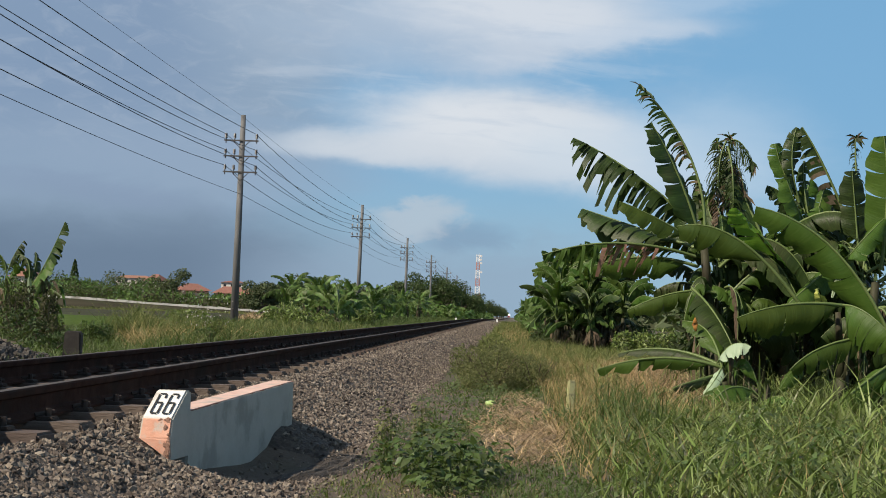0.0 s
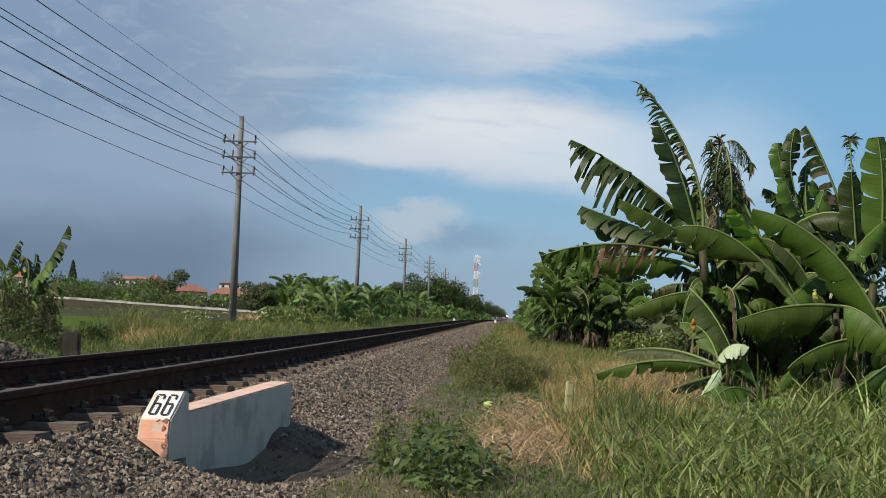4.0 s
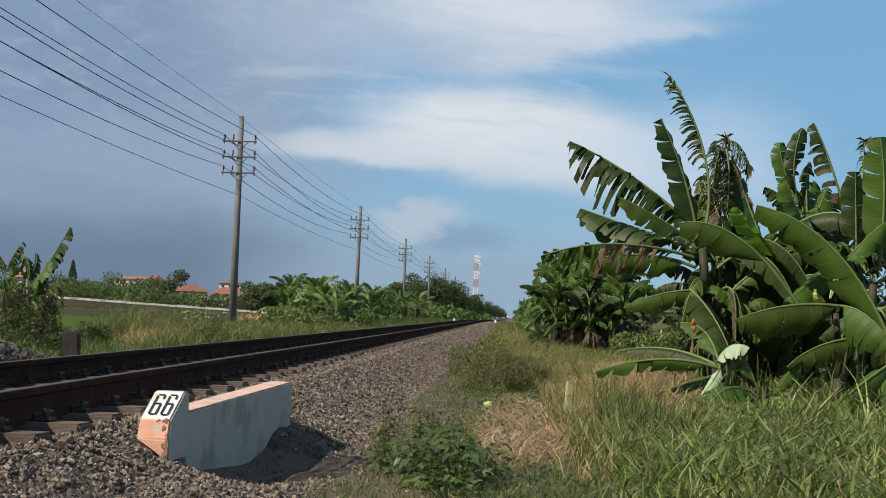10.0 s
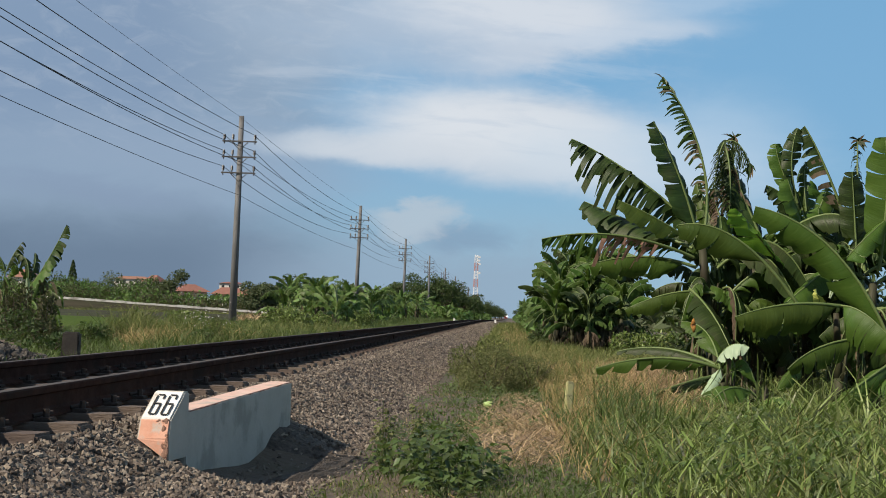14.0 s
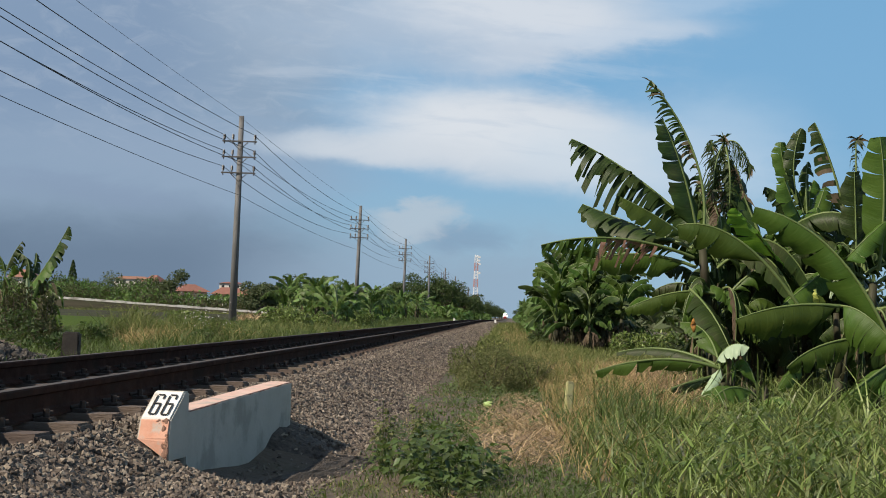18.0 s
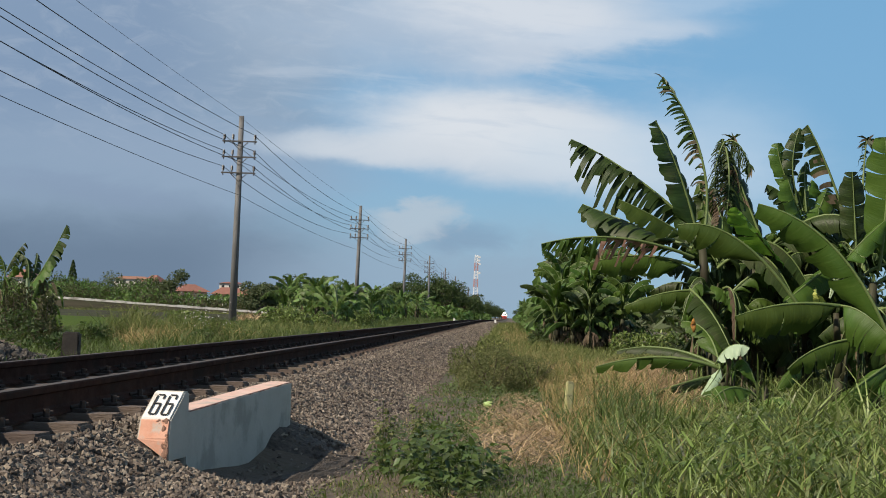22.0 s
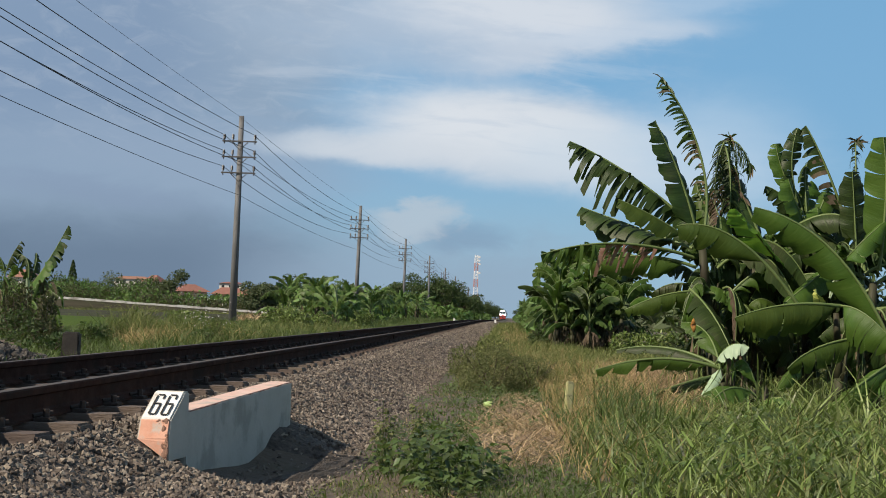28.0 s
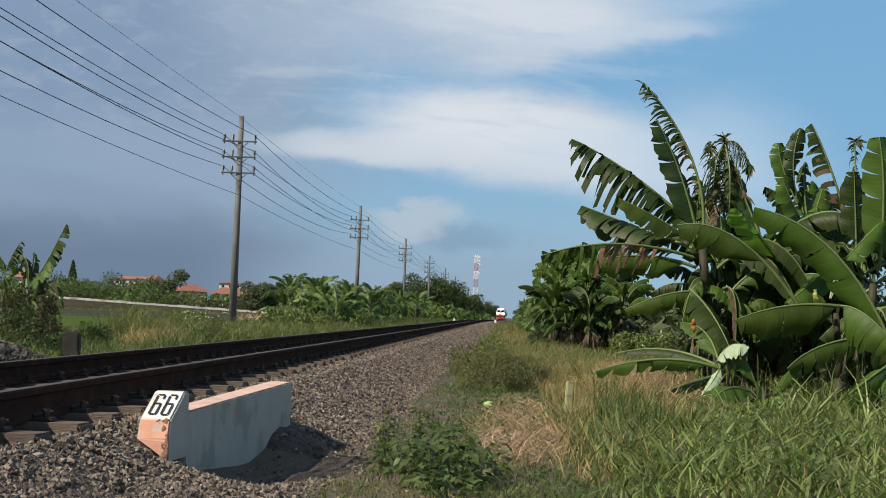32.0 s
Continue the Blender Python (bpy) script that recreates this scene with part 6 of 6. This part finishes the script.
# ---- trees, groves and buildings in the distance ----


def tree(x, y, h, r, n, size, label, mat="foliage", tall=1.0, name="tree"):
    t = thing(name, pose(x, y, ground_z(x, y)), label, "tree")
    rnd = random.Random(int(abs(x * 31 + y * 17)))
    b = bmesh.new()
    rod(b, (0, 0, -0.2), (0, 0, h * 0.45), r * 0.09, r * 0.06, 8)
    lumps = []
    for i in range(13):
        a, u = rnd.uniform(0, 6.28), rnd.random() ** 0.5
        c = Vector((r * 0.72 * u * math.cos(a), r * 0.72 * u * math.sin(a), h * rnd.uniform(0.32, 0.88)))
        lumps.append((c, r * rnd.uniform(0.28, 0.5)))
        rod(b, (0, 0, h * rnd.uniform(0.2, 0.42)), c, r * 0.035, r * 0.01, 5, False)
    part("trunk", b, M["bark"], t)
    rows = []
    for i in range(n):
        c, lr = rnd.choice(lumps)
        d = Vector((rnd.gauss(0, 1), rnd.gauss(0, 1), rnd.gauss(0, 1))).normalized() * lr * rnd.random() ** 0.35
        p = c + Vector((d.x, d.y, d.z * 0.8 * tall))
        rows.append((p.x, p.y, max(0.1, p.z), size * rnd.uniform(0.6, 1.4)))
    part("crown", leaf_cloud("crown", rows, M[mat]), None, t)
    return t


for x, y, h, r in ((-12.5, 205, 6.8, 4.0), (-15.5, 196, 5.2, 3.4), (-10.5, 222, 6.4, 4.2), (-13.0, 250, 6.8, 4.0), (-9.5, 262, 6.0, 3.6), (-12, 300, 7.0, 4.0), (-9.2, 330, 6.4, 4.0), (-11, 370, 6.5, 4.2), (-8.8, 420, 6.0, 4.0), (-10.5, 470, 6.5, 4.5), (-8.4, 560, 6.0, 4.5), (-9.4, 640, 6.5, 5.0), (-8, 760, 6.5, 5.0), (-7.6, 880, 6.5, 5.0), (-7.2, 1000, 7.0, 5.5), (-6.8, 1150, 7.5, 6.0), (9.5, 560, 5.0, 4.5), (8.5, 720, 6.0, 5.0), (7.0, 900, 6.5, 5.5)):
    tree(x, y, h, r, 4200, 0.40, "leafy dark green tree beside the distant line", "foliage")
for x, y, h, r in ((-27.5, 180, 5.4, 3.6), (-24, 178, 5.0, 3.4), (-31, 186, 4.8, 3.6), (-21, 186, 4.6, 3.0), (-27.8, 150, 3.8, 2.2), (-25.8, 152, 4.0, 2.4)):
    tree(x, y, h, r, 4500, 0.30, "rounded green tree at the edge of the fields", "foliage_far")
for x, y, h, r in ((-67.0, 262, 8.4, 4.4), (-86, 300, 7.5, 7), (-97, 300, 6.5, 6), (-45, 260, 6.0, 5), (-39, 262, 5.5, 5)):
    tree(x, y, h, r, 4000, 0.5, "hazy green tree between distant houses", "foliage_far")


def conifer(x, y, h, r):
    t = thing("conifer", pose(x, y, ground_z(x, y)), "dark narrow conifer on the horizon", "tree")
    b = bmesh.new()
    rod(b, (0, 0, -0.2), (0, 0, h * 0.95), 0.18, 0.05, 6)
    part("trunk", b, M["bark"], t)
    rows = []
    for i in range(1300):
        z = rng.random()
        a, q = rng.uniform(0, 6.28), r * (1 - z) ** 0.7 * rng.random() ** 0.4
        rows.append((q * math.cos(a), q * math.sin(a), h * (0.1 + 0.9 * z), 0.5 * rng.uniform(0.6, 1.3)))
    part("crown", leaf_cloud("crown", rows, M["foliage"]), None, t)


conifer(-81.2, 248, 9.0, 1.6)


def grove(name, x0, x1, y0, y1, n, h, label, size=1.5):
    """Far banana groves and hedges, too many to count."""
    rows = []
    for i in range(n):
        x, y = rng.uniform(x0, x1), rng.uniform(y0, y1)
        k = 0.6 + 0.5 * noise.noise((x * 0.12, y * 0.12, 1.0)) + 0.25 * noise.noise((x * 0.5, y * 0.5, 1.0))
        rows.append((x, y, ground_z(x, y) + h * k * rng.random() ** 0.6, size * rng.uniform(0.5, 1.2)))
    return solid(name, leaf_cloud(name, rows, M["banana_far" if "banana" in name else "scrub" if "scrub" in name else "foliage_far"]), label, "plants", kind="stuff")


grove("banana_grove", -88, -62, 186, 250, 20000, 6.6, "distant banana grove behind the low wall", 0.5)
grove("far_scrub", -86, -61, 184, 240, 18000, 6.0, "brownish scrub among the distant bananas", 0.42)
grove("banana_grove", -58, -40, 190, 250, 7000, 4.4, "distant banana grove behind the low wall", 0.7)
grove("far_scrub", -52, -26, 184, 240, 9000, 3.6, "brownish scrub behind the low wall", 0.7)
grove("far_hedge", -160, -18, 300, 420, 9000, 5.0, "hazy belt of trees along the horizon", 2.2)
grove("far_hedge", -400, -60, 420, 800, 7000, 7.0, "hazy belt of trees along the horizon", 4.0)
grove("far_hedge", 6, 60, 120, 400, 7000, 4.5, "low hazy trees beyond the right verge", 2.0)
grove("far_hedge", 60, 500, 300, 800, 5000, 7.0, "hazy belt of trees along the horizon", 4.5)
grove("verge_bananas", 0.9, 4.0, 55, 130, 3500, 2.3, "banana leaves crowding the verge down the line", 0.9)
grove("verge_bananas", 1.8, 6.0, 130, 800, 6000, 2.6, "bushes crowding the verge down the line", 1.1)
grove("verge_bananas", -11, -6.8, 180, 520, 7000, 2.6, "bushes crowding beyond the track", 1.1)
grove("verge_bananas", -13, -9.0, 80, 200, 3500, 2.0, "banana leaves crowding beyond the track", 0.9)


def house(x, y, z, w, d, h, roof, turn, label, wall="house_wall", two=False):
    o = thing("house", pose(x, y, z, 0, 0, turn), label, "house", "houses beyond the fields")
    part("wall", boxed((-w / 2, -d / 2, -2), (w / 2, d / 2, h)), M[wall], o)
    b = bmesh.new()
    e = 0.7
    vs = [b.verts.new(p) for p in ((-w / 2 - e, -d / 2 - e, h), (w / 2 + e, -d / 2 - e, h), (w / 2 + e, d / 2 + e, h), (-w / 2 - e, d / 2 + e, h), (-w / 2 + d * 0.3, 0, h + roof), (w / 2 - d * 0.3, 0, h + roof))]
    for f in ((0, 1, 5, 4), (2, 3, 4, 5), (1, 2, 5), (3, 0, 4), (3, 2, 1, 0)):
        b.faces.new([vs[k] for k in f])
    part("roof", b, M["roof_tile"], o, "red clay tiled hip roof")
    n = max(2, int(w / 2.6))
    for i in range(n):
        wx = -w / 2 + w * (i + 0.5) / n
        win = part("window", boxed((wx - 0.6, -d / 2 - 0.05, h - 2.0), (wx + 0.6, -d / 2 + 0.05, h - 0.8)), M["train_dark"], o)
        part("pane", boxed((wx - 0.5, -d / 2 - 0.07, h - 1.9), (wx + 0.5, -d / 2 - 0.052, h - 0.9)), M["dark_glass"], win)
    return o


house(-158, 562, 0, 14, 8, 11.4, 1.2, 0, "long pale storeyed building with a low red roof")
house(-147.5, 556, 0, 7, 7, 10.4, 2.8, -25, "white storeyed house with a red tiled roof")
house(-71.5, 300, 0, 6, 6, 4.2, 1.6, 30, "small house with a red tiled roof", "house_shade")
house(-63.0, 302, 0, 7, 6, 3.8, 1.6, 10, "small house with a red tiled roof", "house_shade")
house(-56.0, 296, 0, 7, 6, 3.5, 1.6, 0, "small house with a red tiled roof", "house_shade")
house(-109, 300, 0, 5, 6, 6.2, 1.8, 0, "pale house with a red tiled roof half hidden by trees")
house(-126, 610, 0, 10, 9, 11.6, 0.8, 0, "tall white building far beyond the fields")


def lattice_tower(x, y, h, w0, w1):
    t = thing("radio_tower", pose(x, y, ground_z(x, y), 0, 0, 10), "red and white lattice telecom tower", "tower")
    n = 8
    for i in range(n):
        za, zb = h * i / n, h * (i + 1) / n
        wa, wb = w0 + (w1 - w0) * i / n, w0 + (w1 - w0) * (i + 1) / n
        b = bmesh.new()
        ring = [(-1, -1), (1, -1), (1, 1), (-1, 1)]
        for j, (cx, cy) in enumerate(ring):
            dx, dy = ring[(j + 1) % 4]
            rod(b, (cx * wa, cy * wa, za), (cx * wb, cy * wb, zb), 0.09, 0.09, 5)
            for k in range(3):
                z1, z2 = za + (zb - za) * k / 3, za + (zb - za) * (k + 1) / 3
                w1_, w2_ = wa + (wb - wa) * k / 3, wa + (wb - wa) * (k + 1) / 3
                rod(b, (cx * w1_, cy * w1_, z1), (dx * w2_, dy * w2_, z2), 0.045, 0.045, 4)
                rod(b, (dx * w1_, dy * w1_, z1), (cx * w2_, cy * w2_, z2), 0.045, 0.045, 4)
        part("tower_section", b, M["tower_white" if i % 2 else "tower_red"], t)
    for z, dx in ((h - 1, 1.2), (h - 4.0, 1.3), (h - 8.0, 1.4), (h - 2.5, 1.1)):
        b = bmesh.new()
        rod(b, (dx, -0.9, z), (dx, -0.5, z), 0.5, 0.5, 14)
        rod(b, (dx, -0.5, z), (0, 0, z), 0.1, 0.1, 5)
        part("dish", b, M["tower_white"], t)


lattice_tower(-15.4, 600, 28.5, 1.15, 0.62)
for x, y in ((-6.1, 150.0), (-5.4, 250.0), (-1.56, 150.0)):
    b = boxed((-0.11, -0.1, -0.3), (0.11, 0.1, 0.45), 0.02)
    o = part("track_post", b, M["white_paint"], None)
    o.matrix_basis = pose(x, y, 0.2 + dip(y))
    tagged(o, "small white painted post beside the track", "post", "posts beside the track")

# ---- the train ----
V_TRAIN, Y_END = 33.0, 445.0


def bogie(o, y):
    b = bmesh.new()
    box(b, (-0.95, y - 1.5, 0.25), (0.95, y + 1.5, 0.85), 0.05)
    g = part("bogie", b, M["train_dark"], o)
    for dy in (-1.0, 0, 1.0):
        for s in (-1, 1):
            b = bmesh.new()
            rod(b, (s * 0.50, y + dy, 0.46), (s * 0.62, y + dy, 0.46), 0.46, 0.46, 16)
            part("wheel", b, M["iron"], g)


def locomotive():
    o = thing("locomotive", pose(TRACK, 400, RAIL_TOP), "white diesel locomotive with red front and lit headlights", "locomotive")
    part("underframe", boxed((-1.35, 0.0, 0.85), (1.35, 15.2, 1.25), 0.04), M["train_dark"], o)
    b = boxed((-1.36, 0.25, 1.25), (1.36, 15.0, 3.35), 0.16)
    part("body", b, M["train_white"], o)
    b = boxed((-1.15, 1.2, 3.33), (1.15, 14.2, 3.75), 0.18)
    part("roof", b, M["train_white"], o)
    part("front_panel", boxed((-1.38, 0.16, 0.9), (1.38, 0.30, 1.75), 0.03), M["train_red"], o, "red lower front")
    part("pilot", boxed((-1.2, -0.1, 0.22), (1.2, 0.2, 0.88), 0.03), M["train_red"], o, "red pilot plate")
    for x in (-0.62, 0.62):
        w = part("cab_window", boxed((x - 0.5, 0.20, 2.45), (x + 0.5, 0.27, 3.1), 0.02), M["dark_glass"], o)
    for x, z in ((-0.95, 1.95), (0.95, 1.95), (-0.2, 3.52), (0.2, 3.52)):
        b = bmesh.new()
        rod(b, (x, 0.1 if z < 3 else 1.12, z), (x, 0.4 if z < 3 else 1.3, z), 0.17, 0.17, 14)
        part("headlight", b, M["headlamp"], o, "lit headlight")
    b = bmesh.new()
    rod(b, (0, -0.45, 0.75), (0, 0.1, 0.75), 0.11, 0.11, 8)
    box(b, (-0.16, -0.6, 0.6), (0.16, -0.4, 0.9), 0.03)
    part("coupler", b, M["train_dark"], o)
    for y in (3.2, 12.0):
        bogie(o, y)
    return o


def coach():
    o = thing("coach", pose(TRACK, 420, RAIL_TOP), "grey passenger coach behind the locomotive", "coach", "coaches of the train")
    part("body", boxed((-1.48, 0.3, 0.95), (1.48, 20.2, 3.2), 0.12), M["coach_grey"], o)
    part("roof", boxed((-1.40, 0.35, 3.18), (1.40, 20.15, 3.62), 0.2), M["steel"], o)
    for i in range(9):
        for s in (-1, 1):
            y = 2.2 + i * 2.0
            part("window", boxed((s * 1.49 - 0.02, y - 0.6, 1.9), (s * 1.49 + 0.02, y + 0.6, 2.7), 0.0), M["dark_glass"], o)
    for y in (3.0, 17.4):
        bogie(o, y)
    return o


loco = locomotive()
first = coach()
TRAIN = [(loco, 0.0), (first, 15.9)] + [(copy_thing(first, pose(TRACK, 440, RAIL_TOP)), 15.9 + 20.9 * i) for i in range(1, 6)]

# swing of the four most visible leaves, every half second
SWING = {
    "tall": (-54, -47, -51, -59, -63, -63, -59, -55, -49, -43, -37, -34, -37, -35, -46, -34, -1, -1, 8, -11, 3, -11, -5, -9, 0, -14, -14, -18, -9, -17, -17, -18, -17, -17, -24, -18, -31, 0, -9, -20, 12, -6, 12, 17, -9, -21, -17, -11, -24, -52, -44, -52, -42, -33, -22, -17, -11, -12, -24, -37, -41, -46, -54, -35, -44),
    "broad": (5, -4, 11, 2, 5, -1, 7, 4, 3, 2, 0, -3, 2, 5, 2, -3, 5, 10, 0, 11, 0, -4, 11, 5, 0, 2, 8, 4, 5, 8, 6, 4, 3, 2, 11, 8, 5, 8, 0, 4, 5, 5, 5, 4, 4, 0, -1, 8, 5, -4, 7, 0, 1, 2, 2, 2, 0, 2, 2, -4, 5, 4, 4, 5, 5),
    "side": (-9, 5, -1, -1, -10, 3, -4, -1, -2, -3, -5, -6, 2, 2, -13, -6, -7, 2, -4, 3, -7, 2, 0, -1, 0, 7, 7, 2, 8, 10, 8, 7, 6, 5, 7, 7, 2, 8, 2, -1, 7, 3, 5, 5, 2, -3, 3, -3, 3, -9, -6, -6, -4, -3, -2, -1, -4, -6, -6, -7, -1, -1, -6, -1, -1),
    "back": (-8, -8, -6, -9, -12, -10, -9, -8, -8, -8, -8, -8, -11, -3, -8, -12, -22, -15, -11, -2, -8, -9, 0, -3, 0, 15, 23, 9, 23, 20, 17, 15, 13, 12, 12, 14, 12, 17, 4, 9, 17, 8, 15, 20, 14, 0, -2, -5, 3, -12, -12, -17, -13, -10, -8, -6, -6, -9, -2, -12, -6, -8, -12, -5, -8),
}
PER_STEP = {"tall": 0.2, "broad": 0.24, "side": 0.27, "back": 0.2}


def gust(t, name="tall"):
    t = max(0.0, min(31.99, t)) * 2
    i = int(t)
    w = SWING[name]
    return w[i] + (w[i + 1] - w[i]) * (t - i)


CALM = 13.0      # the moment at which the leaves hang as they are built


def swing(t, gain, lag, phase):
    return gust(t - lag) * 0.2 * gain + 5.5 * gain * math.sin(t * 2.3 + phase) + 2.5 * gain * math.sin(t * 4.1 + 2 * phase)


def motions():
    """The train runs in and the banana leaves swing in the wind."""
    times = [0.0, 0.3] + [2.0 * i for i in range(1, 16)] + [31.7, 32.0]
    for car, back in TRAIN:
        rows = []
        for t in times:
            y = Y_END + V_TRAIN * (32.0 - t) + back
            rows.append((t, pose(TRACK, y, RAIL_TOP + dip(y), math.degrees(math.atan2(dip(y + 10) - dip(y), 10)))))
        walk(car, rows)
    for k, plant in enumerate(clump):
        at = plant.matrix_basis.translation.copy()
        rows = [(i, pose(at.x, at.y, at.z, 0.5 * math.sin(i * 1.9 + k), (gust(i - 0.3) + 20) * 0.03 + 0.7 * math.sin(i * 2.6 + k * 1.3), 0)) for i in range(33)]
        walk(plant, rows)
    for ob, base, gain, lag, phase, track in SWAY:
        rows = []
        for i in range(65):
            t = i * 0.5
            if track:
                a, b = (gust(t, track) - gust(CALM, track)) * PER_STEP[track], 0.0
            else:
                a = swing(t, gain, lag, phase) - swing(CALM, gain, lag, phase)
                b = 4.0 * gain * (math.sin(t * 1.7 + phase * 3) - math.sin(CALM * 1.7 + phase * 3))
            rows.append((t, pose(base[0], base[1], base[2], b, a, 0.5 * b)))
        walk(ob, rows)


motions()
